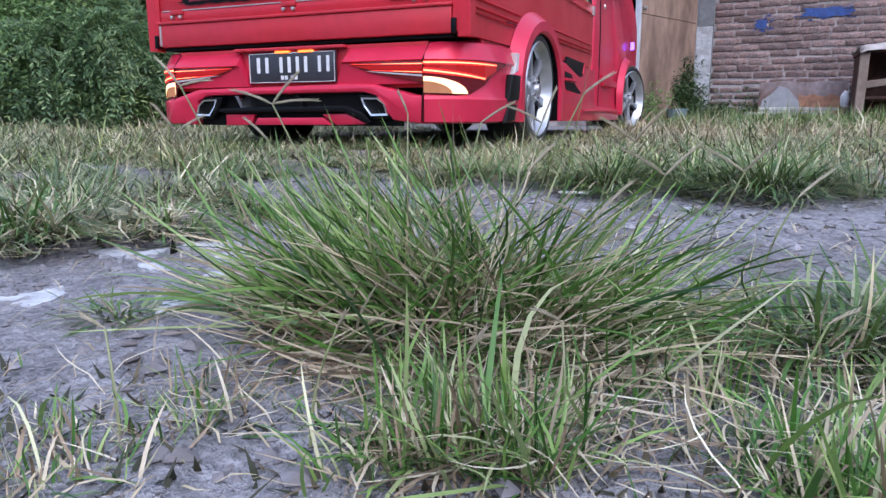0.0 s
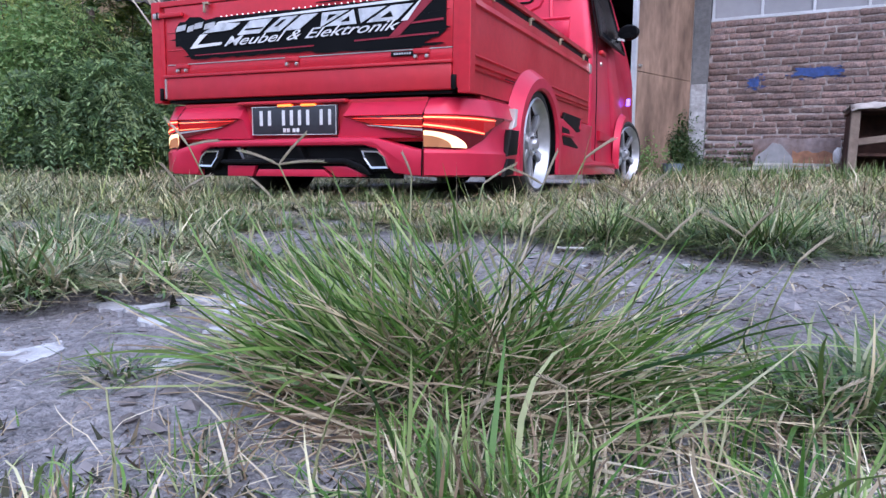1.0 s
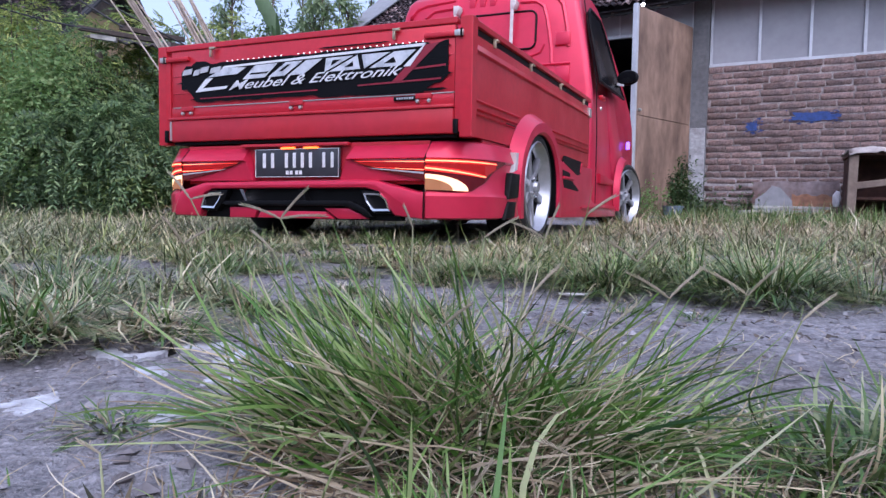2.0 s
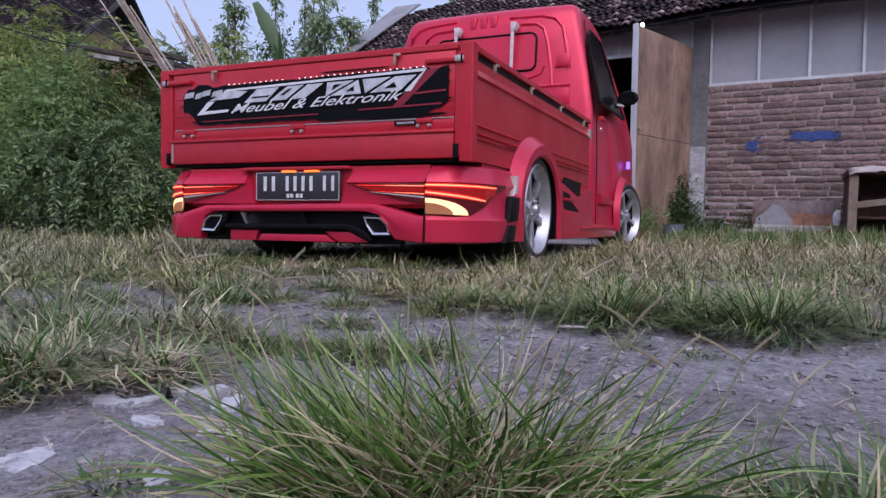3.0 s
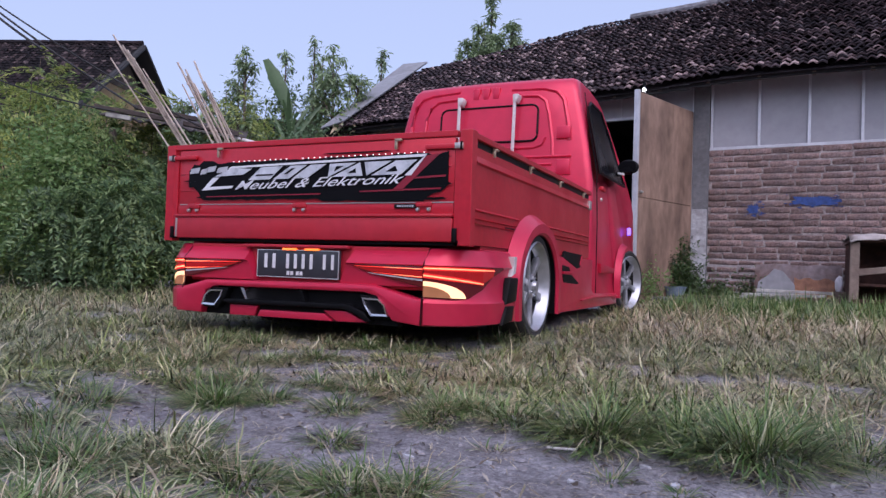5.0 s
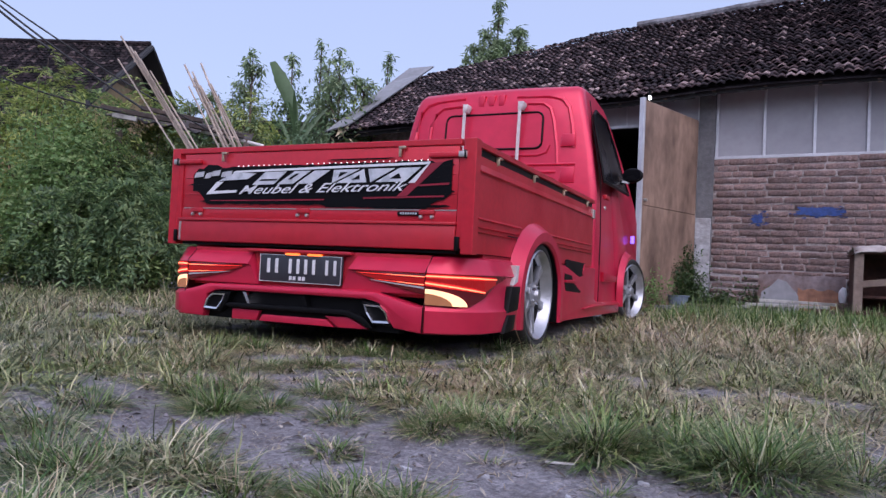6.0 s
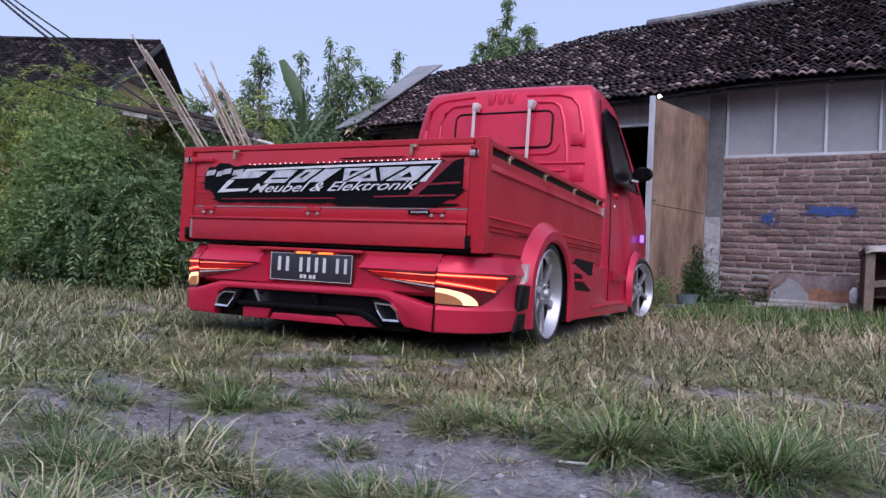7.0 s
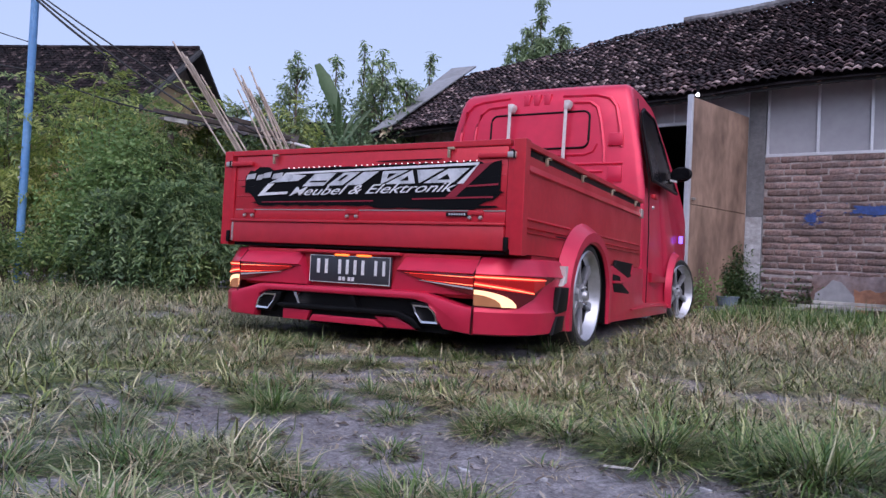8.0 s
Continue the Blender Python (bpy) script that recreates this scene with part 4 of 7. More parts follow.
    g = [[bm.verts.new((x + nx * off(x, o), y + ny * off(x, o), z)) for x, y, nx, ny in path] for z, o in rows]
    for a, c in zip(g, g[1:]):
        for i in range(len(path) - 1):
            bm.faces.new((a[i], a[i + 1], c[i + 1], c[i]))
    return part(name, bm, material, parent, label, smooth=True)


def corner_path(s):
    pts = [(0.632, -0.030), (0.685, -0.012), (0.735, 0.025), (0.775, 0.075), (0.805, 0.14), (0.822, 0.22), (0.83, 0.32), (0.832, 0.46)]
    out = []
    for i, (x, y) in enumerate(pts):
        a, c = pts[max(0, i - 1)], pts[min(len(pts) - 1, i + 1)]
        tx, ty = c[0] - a[0], c[1] - a[1]
        ln = math.hypot(tx, ty)
        out.append((s * x, y, s * ty / ln, -tx / ln))
    return out if s > 0 else out[::-1]


def bumper():
    bp = new("rear_bumper")
    bp.parent = truck
    tagged(bp, "custom red rear bumper with slim lit tail lights")
    # back of the recess
    bm = bmesh.new()
    box(bm, -0.63, 0.63, 0.005, 0.05, 0.27, 0.445)
    part("recess_back", bm, RED_DULL, bp)
    # upper wings either side of the plate, their tops sloping out
    for s in (-1, 1):
        bm = bmesh.new()
        prof = [(0.03, 0.445), (0.018, 0.443), (-0.036, 0.388), (-0.050, 0.374), (-0.034, 0.368), (-0.028, 0.284), (0.03, 0.284)]
        ins = [bm.verts.new((s * (0.228 + (z - 0.284) * 0.40 + (0.03 + y) * -0.25), y, z)) for y, z in prof]
        outs = [bm.verts.new((s * 0.629, y, z)) for y, z in prof]
        for k in range(len(prof)):
            bm.faces.new((ins[k], ins[(k + 1) % len(prof)], outs[(k + 1) % len(prof)], outs[k]))
        bm.faces.new(ins), bm.faces.new(outs)
        bmesh.ops.recalc_face_normals(bm, faces=bm.faces)
        part("upper_wing", bm, RED_CAB, bp)
        bm = bmesh.new()
        tube(bm, [(s * 0.632, 0.015, 0.442), (s * 0.632, -0.036, 0.386), (s * 0.632, -0.046, 0.372), (s * 0.632, -0.032, 0.28), (s * 0.632, -0.052, 0.236), (s * 0.630, -0.052, 0.13)], 0.0024, sides=5)
        part("panel_gap", bm, BLACK, bp)
    # lower band, an arch over the black diffuser
    poly = [(-0.668, 0.122), (-0.672, 0.228), (-0.49, 0.276), (0.27, 0.287), (0.41, 0.285), (0.60, 0.240), (0.632, 0.238), (0.628, 0.128), (0.50, 0.140), (0.425, 0.238), (0.36, 0.252), (-0.44, 0.247), (-0.495, 0.222), (-0.515, 0.120)]
    bm = bmesh.new()
    prism(bm, poly, "y", -0.056, 0.02, 0.014)
    part("lower_band", bm, RED_CAB, bp, smooth=True)
    bm = bmesh.new()
    box(bm, -0.52, 0.51, -0.012, 0.03, 0.118, 0.262)
    part("diffuser_back", bm, BLACK, bp, "black diffuser")
    # black bow and slats of the diffuser
    bm = bmesh.new()
    prism(bm, [(-0.37, 0.192), (0.28, 0.200), (0.36, 0.172), (0.40, 0.135), (0.37, 0.132), (0.33, 0.158), (0.26, 0.178), (-0.36, 0.172), (-0.39, 0.180)], "y", -0.050, -0.01, 0.004)
    part("diffuser_bow", bm, BLACK, bp, smooth=True)
    for x in (-0.26, 0.06):
        bm = bmesh.new()
        prism(bm, [(x, 0.195), (x + 0.012, 0.195), (x - 0.01, 0.245), (x - 0.03, 0.245)], "y", -0.046, -0.01)
        part("diffuser_fin", bm, BLACK if x > 0 else CHROME, bp)
    bm = bmesh.new()
    prism(bm, [(-0.36, 0.165), (-0.2, 0.166), (-0.22, 0.120), (-0.36, 0.118)], "y", -0.03, 0.0, 0.003)
    prism(bm, [(-0.18, 0.150), (0.16, 0.152), (0.20, 0.122), (-0.20, 0.120)], "y", -0.036, 0.0, 0.003)
    prism(bm, [(0.15, 0.166), (0.27, 0.168), (0.37, 0.125), (0.22, 0.122)], "y", -0.03, 0.0, 0.003)
    part("lower_blade", bm, RED_CAB, bp, "red lower blade", smooth=True)
    for xc in (-0.438, 0.418):
        sx = 1 if xc > 0 else -1
        bm = bmesh.new()
        o = [(xc - 0.058 * sx, 0.232), (xc + 0.018 * sx, 0.230), (xc + 0.050 * sx, 0.205), (xc + 0.066 * sx, 0.160), (xc - 0.012 * sx, 0.158), (xc - 0.045 * sx, 0.20)]
        cx = sum(p[0] for p in o) / 6
        cz = sum(p[1] for p in o) / 6
        inn = [(cx + (p[0] - cx) * 0.84, cz + (p[1] - cz) * 0.78) for p in o]
        for ya, yb in ((-0.062, -0.01),):
            va = [bm.verts.new((p[0], yb, p[1])) for p in o]
            vb = [bm.verts.new((p[0], ya, p[1])) for p in o]
            vc = [bm.verts.new((p[0], ya + 0.002, p[1])) for p in inn]
            vd = [bm.verts.new((p[0], yb, p[1])) for p in inn]
            for A, B in ((va, vb), (vb, vc), (vc, vd)):
                for i in range(6):
                    bm.faces.new((A[i], A[(i + 1) % 6], B[(i + 1) % 6], B[i]))
        bmesh.ops.recalc_face_normals(bm, faces=bm.faces)
        part("exhaust_tip", bm, CHROME, bp, "chrome trapezoid exhaust trim")
        bm = bmesh.new()
        prism(bm, [(p[0] + (p[0] - cx) * 0.35, p[1] + (p[1] - cz) * 0.28) for p in o], "y", -0.045, -0.008, 0.004)
        part("exhaust_frame", bm, BLACK, bp)
    # number plate with its bars
    bm = bmesh.new()
    box(bm, -0.225, 0.22, -0.014, -0.002, 0.298, 0.424, 0.003, m=Matrix.Translation((0, -0.005, 0)))
    pl = part("number_plate", bm, PLATE, bp, "black plate with white bars", smooth=True)
    bm = bmesh.new()
    for a in ((-0.221, 0.216, 0.300, 0.302), (-0.221, 0.216, 0.420, 0.422), (-0.221, -0.219, 0.302, 0.420), (0.214, 0.216, 0.302, 0.420)):
        box(bm, a[0], a[1], -0.0215, -0.018, a[2], a[3])
    part("plate_rim", bm, PLATE_WHITE, pl)
    for a, c in ((-0.19, -0.155), (-0.145, -0.11), (-0.07, -0.036), (-0.028, 0.006), (0.014, 0.048), (0.056, 0.09), (0.125, 0.158), (0.167, 0.20)):
        bm = bmesh.new()
        box(bm, a + 0.009, c - 0.009, -0.0218, -0.018, 0.340, 0.405, 0.002)
        part("plate_bar", bm, PLATE_WHITE, pl)
    for a in (-0.055, -0.035, -0.005, 0.015):
        bm = bmesh.new()
        box(bm, a, a + 0.014, -0.0216, -0.018, 0.311, 0.328)
        part("plate_bar", bm, PLATE_WHITE, pl)
    bm = bmesh.new()
    box(bm, -0.30, 0.265, -0.028, 0.02, 0.432, 0.446, 0.004)
    part("plate_hood", bm, RED_DULL, bp)
    for x in (-0.045, 0.075):
        bm = bmesh.new()
        box(bm, x - 0.036, x + 0.036, -0.026, -0.008, 0.421, 0.430, 0.003)
        part("plate_lamp", bm, GLOW_PLATE, bp, "orange lit plate lamp")
    # tail lights on the wings
    for s in (-1, 1):
        poly = [(s * 0.285, 0.366), (s * 0.42, 0.374), (s * 0.628, 0.368), (s * 0.628, 0.284), (s * 0.47, 0.314), (s * 0.36, 0.340)]
        bm = bmesh.new()
        prism(bm, poly, "y", -0.040, -0.02, 0.003)
        tl = part("tail_light", bm, LENS_SMOKE, bp, "slim smoked tail light with red light bars", smooth=True)
        bm = bmesh.new()
        prism(bm, [(s * 0.30, 0.3635), (s * 0.626, 0.3600), (s * 0.626, 0.3555), (s * 0.33, 0.3610)], "y", -0.0445, -0.038)
        part("light_bar", bm, GLOW_RED, tl)
        bm = bmesh.new()
        prism(bm, [(s * 0.385, 0.3385), (s * 0.626, 0.3280), (s * 0.626, 0.3235), (s * 0.42, 0.3355)], "y", -0.0445, -0.038)
        part("light_bar", bm, GLOW_RED, tl)
        bm = bmesh.new()
        prism(bm, [(s * 0.31, 0.357), (s * 0.626, 0.351), (s * 0.626, 0.331), (s * 0.38, 0.343)], "y", -0.0425, -0.038)
        part("red_lens", bm, LENS_RED, tl)
        for q in ([(s * 0.45, 0.3615), (s * 0.626, 0.3590), (s * 0.626, 0.3566), (s * 0.45, 0.3603)], [(s * 0.50, 0.3325), (s * 0.626, 0.3268), (s * 0.626, 0.3246), (s * 0.50, 0.3312)]):
            bm = bmesh.new()
            prism(bm, q, "y", -0.0462, -0.040)
            part("light_core", bm, GLOW_HOT, tl)
        bm = bmesh.new()
        prism(bm, [(s * 0.37, 0.336), (s * 0.626, 0.3165), (s * 0.626, 0.309), (s * 0.40, 0.331)], "y", -0.0425, -0.038)
        part("grey_strip", bm, DECAL_GREY, tl)
        # corner piece
        path = corner_path(s)
        skin(path, [(0.128, 0.0), (0.135, 0.022), (0.222, 0.025), (0.236, 0.012), (0.30, 0.004), (0.366, 0.004), (0.374, 0.016), (0.388, 0.008), (0.440, -0.045), (0.446, -0.09)], "corner_piece", RED_CAB, bp, "red wrap-round bumper corner")
        q = path if s > 0 else path[::-1]

        def quarter(reach, high):
            """Path, lower and upper edge of a rounded lamp that begins at the seam and ends `reach` steps along the corner."""
            t = [reach * math.sin(0.5 * math.pi * k / 16) for k in range(17)]
            fine = [tuple(u + (v - u) * (e - int(e)) for u, v in zip(q[int(e)], q[int(e) + 1])) for e in t]
            return fine, [0.247 - 0.0015 * e for e in t], [0.2475 - 0.0015 * e + high * math.sqrt(max(0.0, 1 - (e / reach) ** 2)) for e in t]

        ls = new("corner_light")
        ls.parent = bp
        tagged(ls, "wrap-round corner light, red bars over an amber lamp")
        for nm, mt, o, lo, hi in (("lens", LENS_SMOKE, 0.014, (0.243, 0.240, 0.236, 0.243, 0.278, 0.335, 0.364), (0.3735,) * 7),
                                  ("red_lens", LENS_RED, 0.0165, (0.322, 0.316, 0.310, 0.304, 0.302, 0.338), (0.372, 0.372, 0.371, 0.370, 0.368, 0.366)),
                                  ("light_halo", GLOW_DEEP, 0.0185, (0.3535, 0.3530, 0.3525, 0.352, 0.3525, 0.356), (0.3690, 0.3690, 0.3680, 0.3670, 0.3650, 0.3615)),
                                  ("light_halo", GLOW_DEEP, 0.0185, (0.323, 0.317, 0.311, 0.3045, 0.298), (0.3430, 0.3368, 0.3295, 0.320, 0.308)),
                                  ("light_bar", GLOW_HOT, 0.020, (0.3590, 0.3588, 0.3584, 0.358, 0.3570, 0.357), (0.3645, 0.3640, 0.3635, 0.3625, 0.3610, 0.359)),
                                  ("light_bar", GLOW_HOT, 0.020, (0.330, 0.324, 0.317, 0.309, 0.301), (0.3360, 0.3298, 0.3225, 0.314, 0.304)),
                                  ("amber_lamp", GLOW_AMBER, 0.019, 2.75, 0.062),
                                  ("lamp_reflector", AMBER_DIM, 0.021, 1.75, 0.044)):
            bm = bmesh.new()
            qq, lo, hi = quarter(lo, hi) if isinstance(lo, float) else (q, lo, hi)
            a = [bm.verts.new((x + nx * o, y + ny * o, z)) for (x, y, nx, ny), z in zip(qq, lo)]
            c = [bm.verts.new((x + nx * o, y + ny * o, z)) for (x, y, nx, ny), z in zip(qq, hi)]
            for k in range(len(a) - 1):
                bm.faces.new((a[k], a[k + 1], c[k + 1], c[k]))
            r = bmesh.ops.extrude_face_region(bm, geom=bm.faces[:])["geom"]
            for v in r:
                if isinstance(v, bmesh.types.BMVert):
                    v.co += Vector((-s * 0.006, 0.004, 0))
            bmesh.ops.recalc_face_normals(bm, faces=bm.faces)
            part(nm, bm, mt, ls)
        # black side intakes and torn pale filler behind the corner
        bm = bmesh.new()
        for z0, z1, y0, y1 in ((0.128, 0.205, 0.27, 0.40), (0.215, 0.33, 0.31, 0.45)):
            prism(bm, [(y0, z0), (y1, z0 + 0.01), (y1 + 0.02, z1), (y0 + 0.05, z1)], "x", s * 0.82, s * 0.864, 0.004)
        part("side_intake", bm, BLACK, bp, smooth=True)
        bm = bmesh.new()
        prism(bm, [(0.40, 0.335), (0.455, 0.35), (0.47, 0.425), (0.43, 0.425), (0.43, 0.38)], "x", s * 0.82, s * 0.856, 0.003)
        part("filler_patch", bm, STRAP, bp, "bare pale filler")


def arch_pts(a, c, cy, cz, n=22):
    return [(cy + a * math.cos(math.pi * (1 - i / n)), cz + c * math.sin(math.pi * (1 - i / n))) for i in range(n + 1)]


def fender(name, cy, cz, s, ai, ci, ao, co, zlow, x_in, x_out):
    bm = bmesh.new()
    inn, out = arch_pts(ai, ci, cy, cz), arch_pts(ao, co, cy, cz)
    inn = [(inn[0][0], zlow)] + inn + [(inn[-1][0], zlow)]
    out = [(out[0][0] + 0.02, zlow)] + out + [(out[-1][0] - 0.02, zlow)]
    loops = []
    for pts, x in ((inn, x_in - 0.06), (inn, x_out - 0.012), ([(a[0] * 0.88 + b3[0] * 0.12, a[1] * 0.88 + b3[1] * 0.12) for a, b3 in zip(inn, out)], x_out), ([(a[0] * 0.45 + b3[0] * 0.55, a[1] * 0.45 + b3[1] * 0.55) for a, b3 in zip(inn, out)], x_out), (out, x_in)):
        loops.append([bm.verts.new((s * x, p[0], p[1])) for p in pts])
    for a, c in zip(loops, loops[1:]):
        for i in range(len(a) - 1):
            bm.faces.new((a[i], a[i + 1], c[i + 1], c[i]))
    bmesh.ops.recalc_face_normals(bm, faces=bm.faces)
    arch = part(name, bm, RED_CAB, truck, "flared red wheel arch", smooth=True)
    bm = bmesh.new()
    rim = arch_pts(ai - 0.005, ci - 0.005, cy, cz)
    rim = [(rim[0][0], zlow)] + rim + [(rim[-1][0], zlow)]
    va, vb = [bm.verts.new((s * (x_out - 0.016), *p)) for p in rim], [bm.verts.new((s * 0.56, *p)) for p in rim]
    for i in range(len(rim) - 1):
        bm.faces.new((va[i], va[i + 1], vb[i + 1], vb[i]))
    bm.faces.new(vb)
    part("arch_liner", bm, BLACK, arch, "black wheel arch liner", smooth=True)
    return arch


def wheel(x, y, s, r=0.28, steer=0):
    w = new("wheel")
    w.parent = truck
    w.matrix_basis = pose(x, y, 0.285, 0, 0, steer + (0 if s > 0 else 180))
    tagged(w, "deep-dish silver alloy wheel with thin tyre")
    bm = bmesh.new()
    lathe(bm, [(r - 0.056, -0.004), (r - 0.045, 0.004), (r - 0.022, 0.006), (r - 0.006, -0.006), (r, -0.03), (r, -0.18), (r - 0.02, -0.20), (r - 0.05, -0.20)], Matrix(), 48)
    part("tyre", bm, RUBBER, w, smooth=True)
    bm = bmesh.new()
    lathe(bm, [(r - 0.050, 0.004), (r - 0.056, 0.010), (r - 0.064, 0.002), (r - 0.072, -0.045), (r - 0.078, -0.052)], Matrix(), 48)
    part("rim", bm, SILVER, w, smooth=True)
    # dark barrel, and below a dark disc and backing, paint shade between the spokes
    bm = bmesh.new()
    lathe(bm, [(r - 0.0785, -0.050), (r - 0.084, -0.14)], Matrix(), 48)
    part("barrel", bm, RUBBER, w, smooth=True)
    for k in range(6):
        bm = bmesh.new()
        e = r - 0.074
        prism(bm, [(-0.022, 0.03), (0.022, 0.03), (0.013, e * 0.6), (0.021, e), (-0.021, e), (-0.013, e * 0.6)], "x", -0.062, -0.026, 0.005)
        bmesh.ops.transform(bm, matrix=pose(0, 0, 0, 60 * k + 12), verts=bm.verts)
        part("spoke", bm, SILVER, w, smooth=True)
    bm = bmesh.new()
    lathe(bm, [(0.0, 0.010), (0.026, 0.008), (0.032, -0.012), (0.062, -0.020), (0.066, -0.07)], Matrix(), 24)
    part("hub", bm, SILVER, w, smooth=True)
    for k in range(5):
        bm = bmesh.new()
        a = 2 * math.pi * k / 5
        lathe(bm, [(0.0, -0.002), (0.007, -0.003), (0.008, -0.03)], Matrix.Translation((0, 0.047 * math.cos(a), 0.047 * math.sin(a))), 8)
        part("wheel_nut", bm, CHROME, w, smooth=True)
    bm = bmesh.new()
    lathe(bm, [(0.0, -0.12), (0.115, -0.12), (0.115, -0.11), (0.0, -0.11)], Matrix(), 28)
    part("brake_disc", bm, RUBBER, w, smooth=True)
    bm = bmesh.new()
    lathe(bm, [(0.0, -0.14), (r - 0.07, -0.14)], Matrix(), 28)
    part("shade_backing", bm, BLACK, w)


def half_width(z):
    """Half the cab's width at height z."""
    if z < 0.95:
        return 0.80
    if z < 1.15:
        return 0.80 - 0.02 * (z - 0.95) / 0.2
    return 0.78 - 0.135 * (z - 1.15) / 0.63


CAB = [(2.255, 0.16), (2.255, 0.60), (2.255, 1.00), (2.265, 1.25), (2.285, 1.50), (2.305, 1.66), (2.335, 1.735), (2.39, 1.775), (2.50, 1.79), (2.80, 1.80), (3.05, 1.785), (3.17, 1.745),
       (3.30, 1.64), (3.50, 1.46), (3.72, 1.25), (3.86, 1.12), (3.98, 1.02), (4.06, 0.90), (4.10, 0.74), (4.11, 0.50), (4.11, 0.30), (4.02, 0.17), (3.87, 0.155), (3.84, 0.36), (3.70, 0.51), (3.53, 0.56), (3.36, 0.51), (3.22, 0.36), (3.19, 0.155), (2.8, 0.15)]


def cab():
    bm = bmesh.new()
    cols = []
    for s, k in ((-1, 0.965), (-0.985, 0.985), (-0.94, 0.998), (-0.6, 1), (-0.2, 1), (0.2, 1), (0.6, 1), (0.94, 0.998), (0.985, 0.985), (1, 0.965)):
        col = []
        for y, z in CAB:
            yy, zz = 3.1 + (y - 3.1) * k, 0.9 + (z - 0.9) * (k if z > 0.9 else 1)
            crown = 0.012 * (1 - s * s) if z > 1.7 else 0
            col.append(bm.verts.new((s * half_width(zz), yy, zz + crown)))
        cols.append(col)
    n = len(CAB)
    for a, c in zip(cols, cols[1:]):
        for i in range(n):
            bm.faces.new((a[i], a[(i + 1) % n], c[(i + 1) % n], c[i]))
    bm.faces.new(cols[0]), bm.faces.new(cols[-1][::-1])
    bmesh.ops.triangulate(bm, faces=[f for f in bm.faces if len(f.verts) > 4])
    bmesh.ops.recalc_face_normals(bm, faces=bm.faces)
    body = part("cab", bm, RED_CAB, truck, "rounded matte red cab", smooth=True)

    def back(z):
        for (y0, z0), (y1, z1) in zip(CAB[1:8], CAB[2:9]):
            if z0 <= z <= z1:
                return y0 + (y1 - y0) * (z - z0) / (z1 - z0)
        return 2.26

    def bead(outline, r, name, material, closed=True, lift=0.0):
        b3 = bmesh.new()
        pts = [(x, back(z) - lift, z) for x, z in outline]
        tube(b3, pts + ([pts[0], pts[1]] if closed else []), r, sides=6)
        return part(name, b3, material, body, smooth=True)

    # rear window and the pressed frames round it
    b3 = bmesh.new()
    b3.faces.new([b3.verts.new((x, back(z) - 0.006, z)) for x, z in rounded(-0.385, 0.385, 1.305, 1.575, 0.045)])
    part("rear_window", b3, RED_CAB, body, "rear window coloured red like the cab")
    bead(rounded(-0.385, 0.385, 1.305, 1.575, 0.05), 0.008, "window_seal", BLACK, lift=0.006)
    for outline, r in (([(-0.655, 1.30), (-0.64, 1.46), (-0.61, 1.62), (-0.56, 1.675), (-0.48, 1.70), (-0.25, 1.716)], 0.012), ([(-0.53, 1.30), (-0.515, 1.50), (-0.48, 1.60), (-0.42, 1.645), (-0.25, 1.655)], 0.010),
                       ([(0.17, 1.705), (0.42, 1.695), (0.52, 1.665), (0.575, 1.60), (0.605, 1.45), (0.625, 1.30)], 0.012), ([(0.26, 1.648), (0.38, 1.64), (0.435, 1.60), (0.465, 1.50), (0.50, 1.30), (0.505, 1.19)], 0.010),
                       ([(-0.33, 1.255), (0.36, 1.255), (0.42, 1.275), (0.445, 1.33)], 0.009), ([(-0.66, 1.185), (0.64, 1.185)], 0.009), ([(-0.66, 1.13), (0.50, 1.13)], 0.009)):
        bead(outline, r * 1.35, "pressed_bead", RED_CAB, False, lift=0.0)
    for x in (-0.135, -0.055, 0.025):
        b3 = bmesh.new()
        prism(b3, [(x, 1.64), (x + 0.045, 1.64), (x + 0.055, 1.725), (x - 0.005, 1.725)], "y", 2.299, 2.36, 0.008)
        part("pressed_rib", b3, RED_CAB, body, smooth=True)
    for z0, z1 in ((1.31, 1.40), (1.05, 1.16)):
        b3 = bmesh.new()
        prism(b3, [(0.53, z0), (0.64, z0), (0.635, z1), (0.54, z1)], "y", 2.248, 2.275, 0.008)
        part("pressed_pad", b3, RED_CAB, body, smooth=True)
    # two pale upright bars before the window
    for x0, z0 in ((-0.215, 1.16), (0.222, 1.13)):
        b3 = bmesh.new()
        prism(b3, [(x0 - 0.020, z0), (x0 + 0.004, z0), (x0 + 0.013, 1.60), (x0 - 0.010, 1.60)], "y", 2.215, 2.228, 0.003)
        prism(b3, [(x0 - 0.012, 1.585), (x0 + 0.014, 1.585), (x0 + 0.034, 1.625), (x0 + 0.028, 1.645), (x0 - 0.012, 1.645)], "y", 2.21, 2.29, 0.005)
        part("guard_bar", b3, STRAP, body, "pale grey upright guard bar", smooth=True)
    # side glass, door line, handle
    for s in (-1, 1):
        b3 = bmesh.new()
        poly = [(2.55, 1.10), (2.53, 1.42), (2.58, 1.60), (2.68, 1.655), (3.06, 1.655), (3.28, 1.46), (3.60, 1.12)]
        f = b3.faces.new([b3.verts.new((s * (half_width(z) + 0.004), y, z)) for y, z in (poly if s > 0 else poly[::-1])])
        part("side_window", b3, GLASS_DARK, body, "dark tinted side window")
        b3 = bmesh.new()
        pts = [(s * (half_width(z) + 0.005), y, z) for y, z in poly + [poly[0]]]
        tube(b3, pts, 0.012, sides=6)
        part("window_seal", b3, BLACK, body, smooth=True)
        b3 = bmesh.new()
